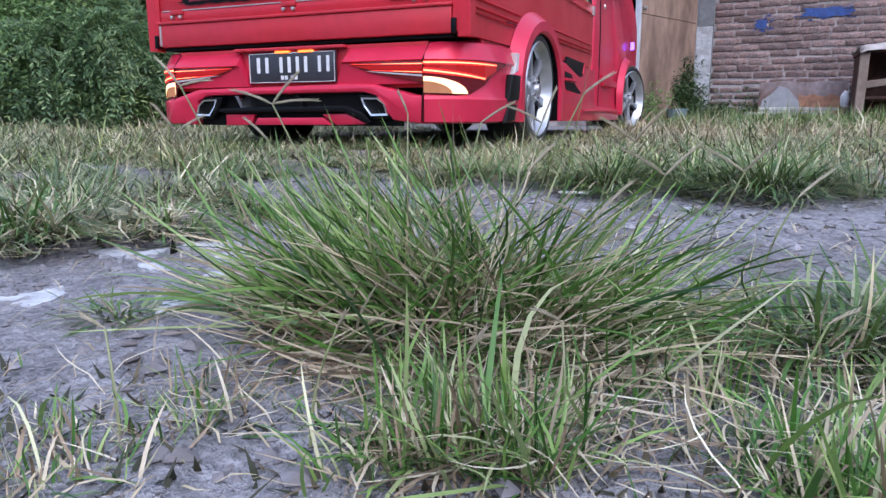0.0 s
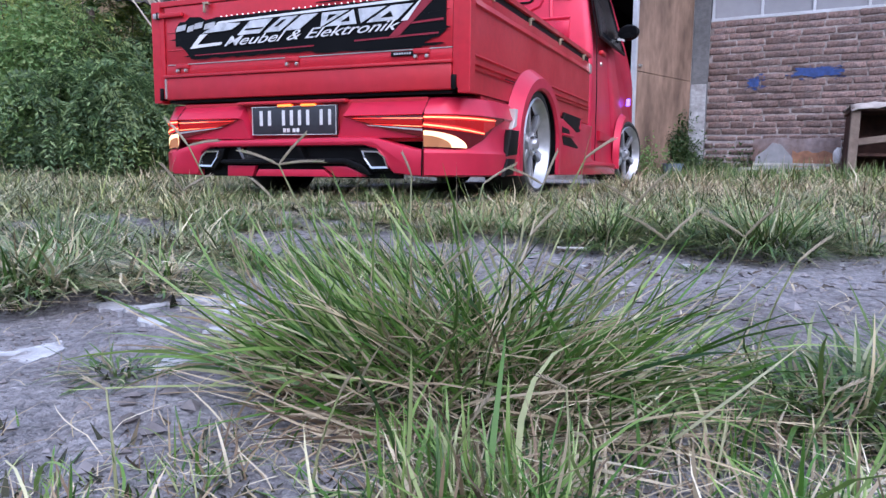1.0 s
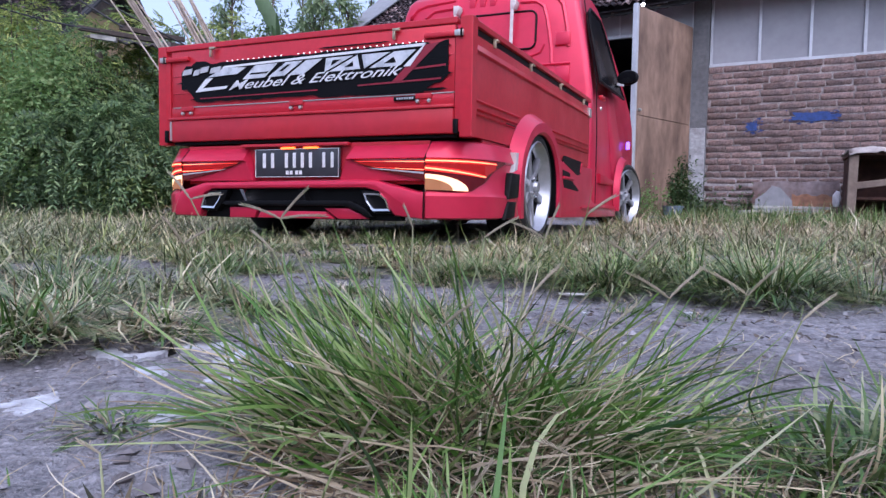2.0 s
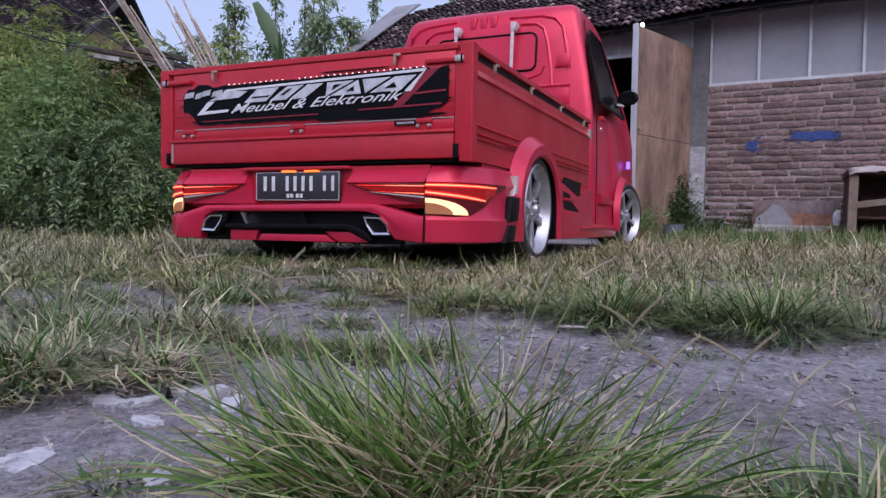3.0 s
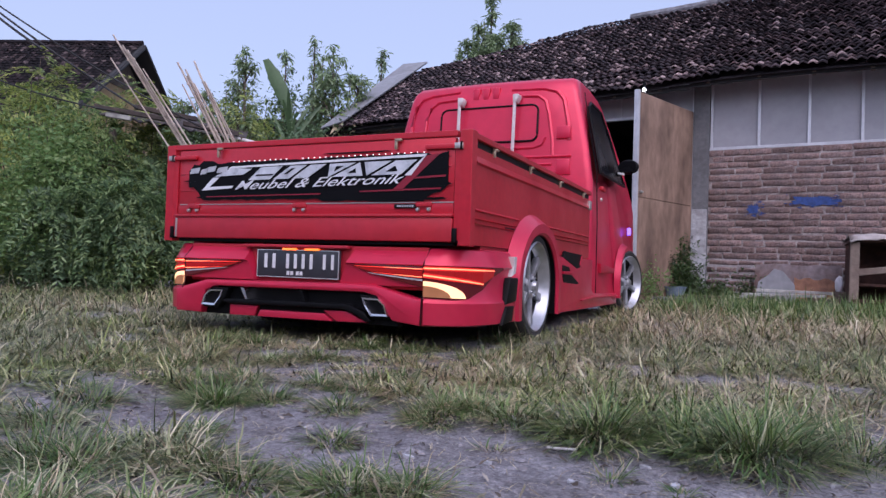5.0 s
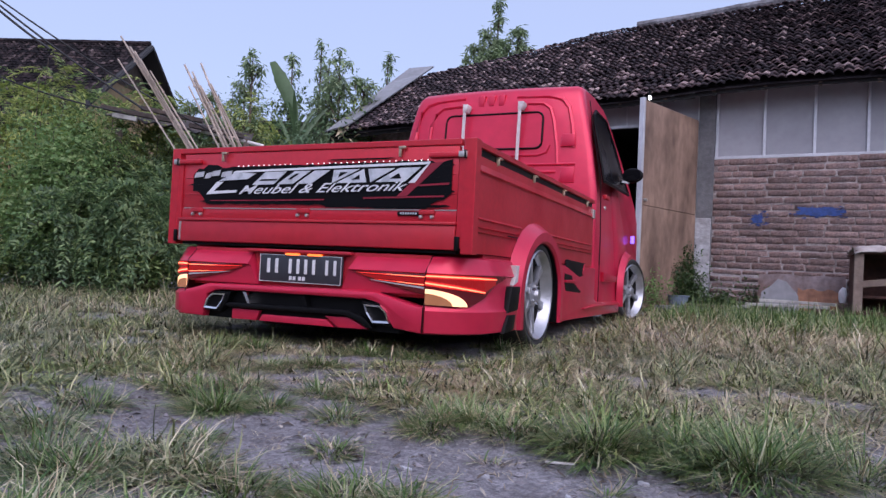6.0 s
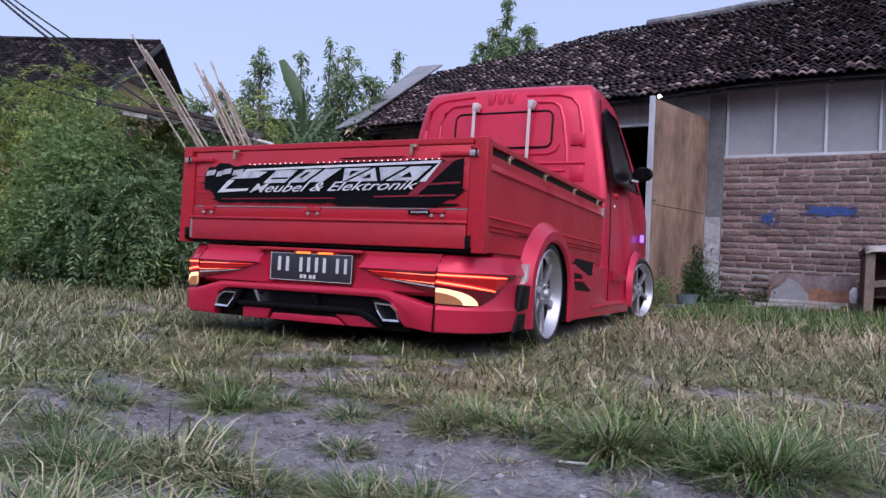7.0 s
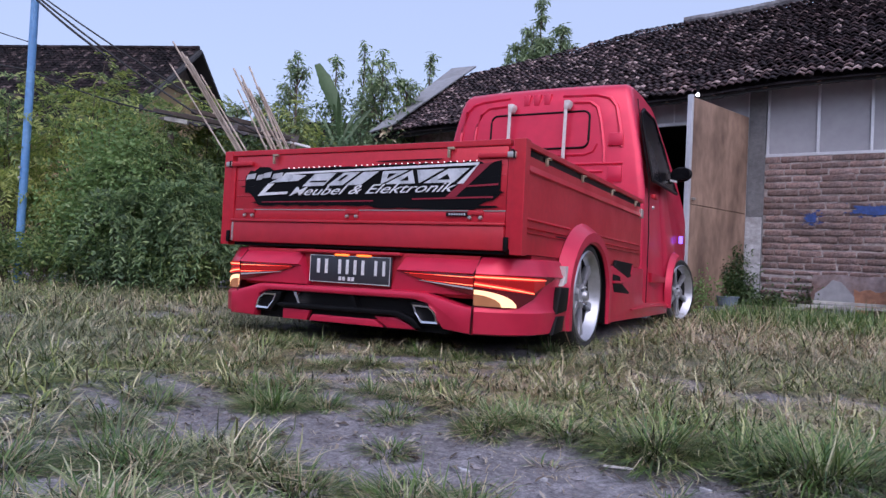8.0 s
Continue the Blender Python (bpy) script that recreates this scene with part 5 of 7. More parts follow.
        tube(b3, [(s * (half_width(z) + 0.001), y, z) for y, z in ((2.44, 0.20), (2.44, 0.7), (2.45, 1.1), (2.47, 1.5), (2.54, 1.70))], 0.004, sides=5)
        part("door_gap", b3, BLACK, body)
        b3 = bmesh.new()
        box(b3, min(s * 0.79, s * 0.822), max(s * 0.79, s * 0.822), 2.52, 2.64, 0.965, 0.995, 0.008)
        part("door_handle", b3, RED_DULL, body, smooth=True)
        b3 = bmesh.new()
        lathe(b3, [(0.0, 0.012), (0.014, 0.010), (0.016, 0.0)], pose(s * 0.80, 2.55, 0.90, 0, 0, 0 if s > 0 else 180), 12)
        part("lock", b3, ZINC, body, smooth=True)
        # door bulge and sill step
        b3 = bmesh.new()
        prism(b3, [(2.50, 0.43), (3.05, 0.40), (3.02, 0.36), (2.52, 0.36)], "x", s * 0.79, s * 0.825, 0.008)
        part("door_crease", b3, RED_CAB, body, smooth=True)
        mirror = new("side_mirror")
        mirror.parent = truck
        mirror.matrix_basis = pose(s * 0.865, 3.32, 1.25, 0, 0, -6 * s)
        tagged(mirror, "black side mirror with small chrome part")
        b3 = bmesh.new()
        bmesh.ops.create_uvsphere(b3, u_segments=18, v_segments=12, radius=1)
        for v in b3.verts:
            v.co = Vector((v.co.x * 0.088, v.co.y * 0.055 if v.co.y > 0 else v.co.y * 0.03, v.co.z * 0.062))
        part("shell", b3, BLACK, mirror, smooth=True)
        b3 = bmesh.new()
        prism(b3, rounded(-0.07, 0.07, -0.045, 0.045, 0.035), "y", -0.034, -0.026)
        part("mirror_glass", b3, GLASS_DARK, mirror)
        b3 = bmesh.new()
        tube(b3, [(-s * 0.07, 0.01, -0.04), (-s * 0.15, 0.03, -0.10)], 0.016)
        part("mirror_arm", b3, BLACK, mirror, smooth=True)
        b3 = bmesh.new()
        prism(b3, [(-s * 0.080, -0.060), (-s * 0.025, -0.073), (-s * 0.025, -0.056), (-s * 0.075, -0.043)], "y", -0.045, -0.02, 0.002)
        part("bright_trim", b3, PLATE_WHITE, mirror)
        b3 = bmesh.new()
        prism(b3, [(3.838, 0.71), (3.852, 0.71), (3.857, 0.775), (3.846, 0.775)], "x", s * 0.78, s * 0.812, 0.003)
        part("marker_lamp", b3, GLOW_BLUE, body, "blue-violet lit marker lamp")
    return body


def skirts():
    for s in (-1, 1):
        bm = bmesh.new()
        prism(bm, [(1.22, 0.125), (3.20, 0.115), (3.20, 0.20), (2.35, 0.215), (2.26, 0.24), (2.26, 0.45), (1.26, 0.45)], "x", s * 0.77, s * 0.815, 0.008)
        sk = part("side_skirt", bm, RED_CAB, truck, "red side skirt with black vent", smooth=True)
        bm = bmesh.new()
        prism(bm, [(2.26, 0.196), (3.16, 0.186), (3.16, 0.178), (1.9, 0.180), (1.9, 0.186)], "x", s * 0.812, s * 0.832, 0.002)
        part("skirt_lip", bm, RED_CAB, sk)
        bm = bmesh.new()
        prism(bm, [(1.46, 0.445), (1.49, 0.486), (1.93, 0.476), (1.89, 0.395), (1.80, 0.385)], "x", s * 0.80, s * 0.8175, 0.003)
        vent = part("vent", bm, BLACK, sk, "black vent behind the wheel")
        bm = bmesh.new()
        prism(bm, [(1.86, 0.41), (1.90, 0.47), (1.92, 0.47), (1.885, 0.398)], "x", s * 0.815, s * 0.822)
        part("vent_trim", bm, RED_CAB, vent)
        for q in ([(1.43, 0.405), (1.60, 0.393), (1.62, 0.366), (1.43, 0.366)], [(1.43, 0.350), (1.66, 0.345), (1.86, 0.292), (1.82, 0.285), (1.47, 0.300)]):
            bm = bmesh.new()
            prism(bm, q, "x", s * 0.80, s * 0.8175, 0.003)
            part("vent_slot", bm, BLACK, sk)
        bm = bmesh.new()
        prism(bm, [(1.43, 0.366), (1.66, 0.366), (1.70, 0.352), (1.43, 0.352)], "x", s * 0.81, s * 0.829, 0.003)
        part("vent_blade", bm, RED_CAB, sk, smooth=True)
        bm = bmesh.new()
        box(bm, min(s * 0.55, s * 0.80), max(s * 0.55, s * 0.80), 0.45, 1.32, 0.545, 0.56)
        part("wheel_house", bm, BLACK, truck)


tailgate()
bed()
bumper()
for sg in (-1, 1):
    fender("rear_arch", 0.88, 0.285, sg, 0.315, 0.262, 0.43, 0.365, 0.13, 0.80, 0.858)
    fender("front_arch", 3.53, 0.285, sg, 0.305, 0.262, 0.38, 0.335, 0.16, 0.80, 0.845)
    wheel(sg * 0.826, 0.872, sg)
    wheel(sg * 0.855, 3.56, sg, steer=-15)
cab()
skirts()

# ---- things round the yard ----
def pole(name, a, c, r0, r1, material, label, category, group="", nodes=0):
    a, c = Vector(a), Vector(c)
    t = thing(name, label, category, group, at=Matrix.Translation(a))
    bm = bmesh.new()
    n = 7
    bow = Vector((random.uniform(-0.02, 0.02), random.uniform(-0.02, 0.02), 0))
    tube(bm, [(c - a) * i / n + bow * math.sin(math.pi * i / n) for i in range(n + 1)], r0, r1, sides=8)
    for i in range(nodes):
        p = (c - a) * (i + 0.5) / nodes
        d = (c - a).normalized() * 0.006
        tube(bm, [p - d, p + d], r0 * 1.12, sides=8)
    part("shaft", bm, material, t, smooth=True)
    return t


# bamboo poles leaning in two bundles behind the truck
for a, c, r in (((-2.70, 3.25, 0), (-3.36, 1.74, 2.32), 0.018), ((-2.66, 3.30, 0), (-3.31, 1.80, 2.24), 0.022), ((-2.60, 3.24, 0), (-3.24, 1.86, 2.14), 0.016), ((-2.74, 3.2, 0), (-3.33, 1.70, 2.10), 0.014), ((-2.55, 3.3, 0), (-3.18, 1.92, 2.05), 0.015),
                ((-2.51, 3.34, 0), (-3.04, 2.18, 2.17), 0.022), ((-2.47, 3.38, 0), (-2.98, 2.22, 2.11), 0.019), ((-2.45, 3.32, 0), (-2.93, 2.27, 2.20), 0.021), ((-2.40, 3.4, 0), (-2.89, 2.3, 2.08), 0.016), ((-2.43, 3.5, 0), (-2.95, 2.3, 2.00), 0.018), ((-2.49, 3.42, 0), (-3.00, 2.26, 2.06), 0.017), ((-2.38, 3.44, 0), (-2.86, 2.34, 2.02), 0.019), ((-2.46, 3.30, 0), (-2.97, 2.18, 1.96), 0.016), ((-2.62, 3.28, 0), (-3.27, 1.82, 2.20), 0.019)):
    pole("bamboo_pole", a, c, r * 0.75, r * 0.45, BAMBOO, "dry pale bamboo pole leaning among the shrubs", "pole", "leaning bamboo poles", 6)

# low lean-to roof of dark sheet, with a pipe along its edge
lean = thing("lean_to", "low dark lean-to roof with a pale pipe along its edge", "shelter")
bm = bmesh.new()
for k in range(18):
    f0, f1 = k / 18, (k + 1) / 18
    for dz in (0.0, 0.012):
        vs = []
        for f, d in ((f0, 0), (f1, 0), (f1, 1), (f0, 1)):
            x, y, z = -4.2 + 1.15 * f, 2.3 + 0.85 * f, 1.78 - 0.16 * f + 0.02 * math.sin(f * 60)
            vs.append(bm.verts.new((x - 0.9 * d, y + 1.1 * d, z + 0.35 * d + dz)))
        bm.faces.new(vs)
# near-black colour carries the shade under the lean-to
part("sheet", bm, DARK_BOARD, lean, "dark sheet, its underside's shade put into the colour")
for k, (x, y, z, l, turn, mt) in enumerate(((-3.86, 2.42, 1.80, 0.72, 34, DARK_BOARD), (-3.62, 2.62, 1.83, 0.60, 40, DARK_BOARD), (-3.98, 2.36, 1.76, 0.24, 30, PALE_PLANK), (-3.30, 2.92, 1.71, 0.55, 40, DARK_BOARD))):
    bm = bmesh.new()
    box(bm, -l / 2, l / 2, -0.03, 0.03, -0.022, 0.022, 0.004, m=pose(x, y, z, 0, 7, turn))
    part("edge_board", bm, mt, lean, "pale board end" if mt is PALE_PLANK else "dark old board")
bm = bmesh.new()
tube(bm, [(-3.45, 2.85, 1.70), (-3.2, 3.05, 1.66), (-2.95, 3.25, 1.60)], 0.018, sides=10)
part("pipe", bm, STRAP, lean, "pale plastic pipe", smooth=True)
for x, y in ((-4.1, 2.4), (-3.1, 3.15), (-4.9, 3.4), (-4.0, 4.2)):
    bm = bmesh.new()
    tube(bm, [(x, y, 0), (x, y, 1.66)], 0.035, sides=8)
    part("post", bm, TIMBER, lean, smooth=True)

# blue pole with cables
bp = thing("blue_pole", "blue painted steel utility pole with cables", "pole", at=Matrix.Translation((-4.95, 1.42, 0)))
bm = bmesh.new()
tube(bm, [(0, 0, 0), (0.03, -0.02, 2.0), (0.06, -0.05, 4.6)], 0.038, 0.035, sides=16)
part("shaft", bm, BLUE_PAINT, bp, smooth=True)
bm = bmesh.new()
for z in (1.05, 1.15):
    lathe(bm, [(0.0, 0.026), (0.010, 0.026), (0.012, 0.01)], pose(0.02, -0.05, z, 0, 0, -60), 8)
part("bolts", bm, ZINC, bp)
bm = bmesh.new()
tube(bm, [(0.056, -0.05, 4.3), (0.057, -0.05, 4.36)], 0.055, sides=12)
part("collar", bm, BLACK, bp)


def cable(name, a, c, sag, r=0.008):
    a, c = Vector(a), Vector(c)
    t = thing(name, "black overhead cable hanging in a long curve", "cable", "overhead cables")
    bm = bmesh.new()
    n = 18
    tube(bm, [a + (c - a) * (i / n) - Vector((0, 0, sag * 4 * (i / n) * (1 - i / n))) for i in range(n + 1)], r, sides=5)
    part("strand", bm, CABLE, t)


cable("overhead_cable", (-4.83, 1.36, 2.80), (-3.35, 2.03, 1.73), 0.03, 0.010)
cable("overhead_cable", (-4.83, 1.36, 2.77), (-4.02, 1.56, 2.20), 0.02, 0.012)
cable("overhead_cable", (-4.83, 1.37, 2.83), (-3.05, 2.6, 1.62), 0.05, 0.008)
cable("overhead_cable", (-4.92, 1.40, 2.10), (-3.55, 1.95, 1.70), 0.05, 0.008)
cable("overhead_cable", (-6.9, 0.6, 2.55), (-4.92, 1.40, 2.10), 0.04, 0.008)
cable("overhead_cable", (-16.5, 4.2, 5.95), (-12.36, 5.98, 4.55), 0.05, 0.010)


def tiled_house(name, label, m, length, depth, eave, ridge, wall_mat):
    """A plain far house: walls, two tiled slopes with real courses, gable ends."""
    h = thing(name, label, "house", at=m)
    bm = bmesh.new()
    prism(bm, [(-depth / 2, 0), (depth / 2, 0), (depth / 2, eave), (0, ridge - 0.1), (-depth / 2, eave)], "x", -length / 2, length / 2)
    part("wall", bm, wall_mat, h)
    # boards added over the open gable, standing in for the dark inside it
    for e2 in (-1, 1):
        bm = bmesh.new()
        x0 = e2 * (length / 2 + 0.02)
        prism(bm, [(-depth * 0.2, ridge - 0.4 * (ridge - eave) - 0.12), (depth * 0.2, ridge - 0.4 * (ridge - eave) - 0.12), (0, ridge - 0.12)], "x", x0 - 0.018, x0 + 0.018)
        part("gable_infill", bm, TIMBER, h, "boards added to close the open, dark gable")
    for sg in (-1, 1):
        run, rise = depth / 2 + 0.5, (ridge - eave) * (depth / 2 + 0.5) / (depth / 2)
        rows = 30
        verts, faces = [], []
        cols = int((length + 1.0) / 0.105)
        for r in range(rows):
            for c in range(cols):
                i = len(verts)
                x0 = -length / 2 - 0.5 + c * 0.105
                for fx, fz in ((0, 0.0), (0.35, 0.032), (0.7, 0.022), (1.0, 0.0)):
                    for e2 in (0, 1):
                        t = (r + e2 * 1.12) / rows
                        verts.append((x0 + fx * 0.105, sg * run * (1 - t), ridge - rise + rise * t + fz * 0.7 + 0.022 * (1 - e2) + random.uniform(0, 0.02)))
                for q in range(3):
                    faces.append((i + 2 * q, i + 2 * q + 2, i + 2 * q + 3, i + 2 * q + 1))
        tagged(raw("roof_slope", verts, faces, TILE_OLD, h), "dark old tiles", kind="stuff")
    bm = bmesh.new()
    rn, rs = depth / 2 + 0.5, (ridge - eave) * (depth / 2 + 0.5) / (depth / 2)
    prism(bm, [(-rn, ridge - rs - 0.07), (0, ridge - 0.07), (rn, ridge - rs - 0.07), (rn, ridge - rs + 0.0), (0, ridge + 0.0), (-rn, ridge - rs + 0.0)], "x", -length / 2 - 0.5, length / 2 + 0.5)
    part("roof_deck", bm, SHADE_BLACK, h)
    x = -length / 2 - 0.5
    while x < length / 2 + 0.2:
        bm = bmesh.new()
        tube(bm, [(x, 0, ridge + 0.015), (x + 0.36, 0, ridge + 0.03)], 0.065, 0.055, sides=7)
        part("ridge_tile", bm, TILE_OLD, h)
        x += 0.33
    for sg in (-1, 1):
        for e2 in (-1, 1):
            bm = bmesh.new()
            a = Vector((e2 * (length / 2 + 0.5), 0, ridge - 0.05))
            c = Vector((e2 * (length / 2 + 0.5), sg * (depth / 2 + 0.5), ridge - 0.05 - (ridge - eave) * (depth / 2 + 0.5) / (depth / 2)))
            tube(bm, [a, c], 0.03, sides=5)
            part("verge_board", bm, SHADE_BLACK, h)
    for x in (-length * 0.25, length * 0.25):
        bm = bmesh.new()
        box(bm, x - 0.5, x + 0.5, -depth / 2 - 0.03, -depth / 2 + 0.05, 0.9, 2.0, 0.01)
        part("window", bm, TIMBER, h)
    return h


tiled_house("far_house", "old ochre house with a dark tiled roof", pose(-13.30, 5.64, 0, 0, 0, 20), 8.0, 4.4, 2.7, 4.5, PAINT_WALL)
tiled_house("far_house", "small brown-roofed house far behind the trees", pose(-12.5, 15.5, 0, 0, 0, 20), 6.0, 5.0, 3.2, 4.9, PAINT_WALL)

# clutter at the foot of the brick wall
def board(name, m, l, w, t, material, label, category, group="", bite=0.0):
    th = thing(name, label, category, group, at=m)
    bm = bmesh.new()
    rr = random.Random(int(l * 1000))
    top = [(-l / 2 + l * i / 8, w * (1 - bite * rr.random())) for i in range(9)]
    prism(bm, [(-l / 2, 0), (l / 2, 0)] + top[::-1], "y", 0, t, 0.002)
    part("sheet", bm, material, th)
    return th


bm = bmesh.new()
box(bm, -0.9, 5.9, -0.98, 0.0, 0, 0.095, 0.02)
part("apron", bm, CONCRETE, house, "low rough concrete apron before the wall")
board("old_board", HOUSE @ pose(1.04, -0.26, 0.10, -14, 0, 0), 0.92, 0.46, 0.02, CARD, "stained broken board leaning on the wall", "board", "boards by the wall", 0.10)
board("old_board", HOUSE @ pose(1.22, -0.36, 0.10, -12, 1, 2), 0.42, 0.29, 0.02, ORANGE_BOARD, "orange-brown board piece leaning on the wall", "board", "boards by the wall", 0.15)
p = thing("grey_offcut", "grey three-cornered board offcut propped on the boards", "board", "boards by the wall", at=HOUSE @ pose(0.83, -0.40, 0.10, -13, 0, 0))
bm = bmesh.new()
prism(bm, [(-0.22, 0.0), (0.21, 0.0), (0.19, 0.20), (0.06, 0.36), (-0.03, 0.385), (-0.10, 0.30), (-0.20, 0.22)], "y", 0.0, 0.018, 0.002)
part("sheet", bm, SHEET, p)
for i, (x, y, z, l, w, r, tilt) in enumerate(((0.32, -0.72, 0.10, 0.52, 0.12, 5, -6), (0.92, -0.70, 0.155, 0.86, 0.13, -1, -1), (1.02, -0.62, 0.20, 0.78, 0.10, 3, 0.5), (0.10, -0.80, 0.10, 0.5, 0.10, -3, 0), (0.66, -0.60, 0.13, 0.40, 0.12, 22, 0))):
    p = thing("grey_plank", "weathered pale plank lying before the wall", "plank", "planks on the ground", at=HOUSE @ pose(x, y, z, 0, tilt, r))
    bm = bmesh.new()
    rr = random.Random(40 + i)
    prism(bm, [(-l / 2, -w / 2), (l / 2 - rr.uniform(0, 0.03), -w / 2), (l / 2, rr.uniform(-0.02, 0.02)), (l / 2 - 0.02, w / 2), (-l / 2 + rr.uniform(0, 0.03), w / 2)], "z", 0, 0.032, 0.004)
    part("body", bm, TIMBER if i == 3 else PALE_PLANK, p)
for x in (0.62, 1.28):
    p = thing("brick_prop", "loose clay brick under the planks", "brick", "loose bricks", at=HOUSE @ pose(x, -0.68, 0.095, 0, 0, 12))
    bm = bmesh.new()
    box(bm, -0.11, 0.11, -0.05, 0.05, 0, 0.060, 0.006)
    part("body", bm, BRICK, p)
wt = thing("white_bag", "crumpled white and violet packet by the boards", "bag", at=HOUSE @ pose(1.47, -0.44, 0.23))
bm = bmesh.new()
bmesh.ops.create_icosphere(bm, subdivisions=3, radius=0.07)
for v in bm.verts:
    v.co *= 1 + 0.25 * noise.noise(v.co * 25)
    v.co = Vector((v.co.x * 0.62, v.co.y * 0.5, v.co.z * 1.35 + 0.085))
part("film", bm, DECAL_WHITE, wt)
p = thing("brick_prop", "loose clay brick under the packet", "brick", "loose bricks", at=HOUSE @ pose(1.47, -0.45, 0.095, 90, 0, 8))
bm = bmesh.new()
box(bm, -0.055, 0.055, 0, 0.14, -0.05, 0.05, 0.006)
part("body", bm, BRICK, p)

# old wooden crate with open front
crate = thing("old_crate", "worn brown wooden crate on its side, tattered cloth on top", "crate", at=HOUSE @ pose(1.98, -0.66, 0.095, -2, 1, 5))
for nm, a in (("side_board", (-0.46, -0.375, -0.3, -0.24, 0.02, 0.66)), ("side_panel", (-0.44, -0.40, -0.24, 0.3, 0.05, 0.66)), ("side_board", (0.38, 0.44, -0.3, 0.3, 0.02, 0.66)), ("top_board", (-0.46, 0.46, -0.31, 0.31, 0.66, 0.69)), ("bottom_board", (-0.44, 0.44, -0.31, 0.31, 0.02, 0.06)), ("back_board", (-0.4, 0.4, 0.26, 0.29, 0.06, 0.66)), ("inner_shelf", (-0.38, 0.38, -0.2, 0.26, 0.20, 0.23))):
    bm = bmesh.new()
    box(bm, *a, 0.006)
    part(nm, bm, CRATE_POST if nm == "side_board" else CRATE_IN, crate)
bm = bmesh.new()
box(bm, -0.385, 0.385, -0.30, -0.272, -0.035, 0.035, 0.005, m=pose(0, 0, 0.40, 0, -9, 0))
part("front_slat", bm, CRATE_POST, crate, "pale slanting front slat")
bm = bmesh.new()
k = 16
g = [[bm.verts.new((-0.47 + 0.94 * i / k, -0.36 + 0.7 * j / k, 0.715 + 0.05 * math.exp(-((i - 4) / 2.5) ** 2) + 0.03 * noise.noise((i * 0.4, j * 0.4, 0)) - (0.07 * max(0, (3 - j)) / 3 * (1 + 0.4 * noise.noise((i * 0.5, 0, 2)))))) for i in range(k + 1)] for j in range(k + 1)]
for j in range(k):
    for i in range(k):
        bm.faces.new((g[j][i], g[j][i + 1], g[j + 1][i + 1], g[j + 1][i]))
cl = part("cloth", bm, CLOTH, crate, "tattered pale cloth", smooth=True)
so = cl.modifiers.new("thick", "SOLIDIFY")
so.thickness = 0.006

# blue-grey tub by the pillar
tub = thing("wash_tub", "blue-grey plastic tub in the weeds", "tub", at=HOUSE @ pose(-0.27, -0.62, 0.095))
bm = bmesh.new()
lathe(bm, [(0.0, 0.01), (0.10, 0.01), (0.125, 0.12), (0.135, 0.125), (0.135, 0.115), (0.12, 0.115), (0.095, 0.03), (0.0, 0.03)], pose(0, 0, 0, 0, -90, 0), 28)
part("bowl", bm, TUB, tub, smooth=True)

# plaster scraps and pebbles on the dirt
def scrap(x, y, r, seed, material=None, label="flat scrap of white plaster on the dirt"):
    rr = random.Random(seed)
    th = thing("plaster_scrap", label, "scrap", "plaster scraps", at=pose(x, y, height(x, y) + 0.001, 0, 0, rr.uniform(0, 360)))
    bm = bmesh.new()
    k = 34
    pts = []
    for i in range(k):
        a = 2 * math.pi * i / k
        e2 = r * (0.75 + 0.6 * noise.noise((math.cos(a) * 2.2, math.sin(a) * 2.2, seed * 3.7)) + rr.uniform(-0.06, 0.06))
        pts.append((e2 * 1.5 * math.cos(a), e2 * 0.75 * math.sin(a)))
    prism(bm, pts, "z", -0.012, rr.uniform(0.003, 0.005))
    part("flake", bm, material or PLASTER_BIT, th)


for i, (x, y, r) in enumerate(((1.235, -2.115, 0.030), (1.215, -2.14, 0.018), (1.14, -1.955, 0.030), (1.17, -1.93, 0.022), (1.13, -1.84, 0.030), (1.20, -1.86, 0.035), (1.27, -1.90, 0.028), (1.38, -2.105, 0.020), (1.40, -2.035, 0.022), (1.43, -2.01, 0.015), (1.33, -1.98, 0.018), (1.25, -2.0, 0.022), (1.36, -1.90, 0.016), (1.70, -2.14, 0.022), (1.78, -2.06, 0.02),
                                (1.24, -1.33, 0.010), (1.55, -1.30, 0.008), (1.38, -1.27, 0.007), (0.95, -1.25, 0.008), (1.72, -1.25, 0.012), (1.66, -1.16, 0.010), (1.98, -1.1, 0.012))):
    scrap(x, y, r, i)
stick = thing("white_stick", "short white plastic stick on the dirt", "stick", at=pose(1.49, -1.135, 0.008, 0, 90, 15))
bm = bmesh.new()
tube(bm, [(0, 0, -0.03), (0, 0, 0.03)], 0.0028, sides=8)
part("shaft", bm, STRAP, stick)


def pebbles():
    rr = np.random.default_rng(8)
    k = 10000
    near = np.arange(k) % 3 == 0  # more crumbs on the trodden patch before the big tuft
    x = np.where(near, rr.uniform(1.10, 2.1, k), rr.uniform(0.2, 2.5, k))
    y = np.where(near, rr.uniform(-2.35, -1.75, k), rr.uniform(-2.42, -0.2, k))
    r = np.where(near, 0.0010 + 0.0022 * rr.random(k) ** 3, 0.0012 + 0.0072 * rr.random(k) ** 3.5)
    z = heights(x, y) + r * 0.2
    o = np.array([(1, 0, 0), (0, 1, 0), (-1, 0, 0), (0, -1, 0), (0, 0, 0.8), (0, 0, -0.8)], float)
    V = np.stack([x, y, z], 1)[:, None] + (o[None] + rr.uniform(-0.3, 0.3, (k, 6, 3))) * r[:, None, None] * np.array([1.3, 1.3, 0.9])
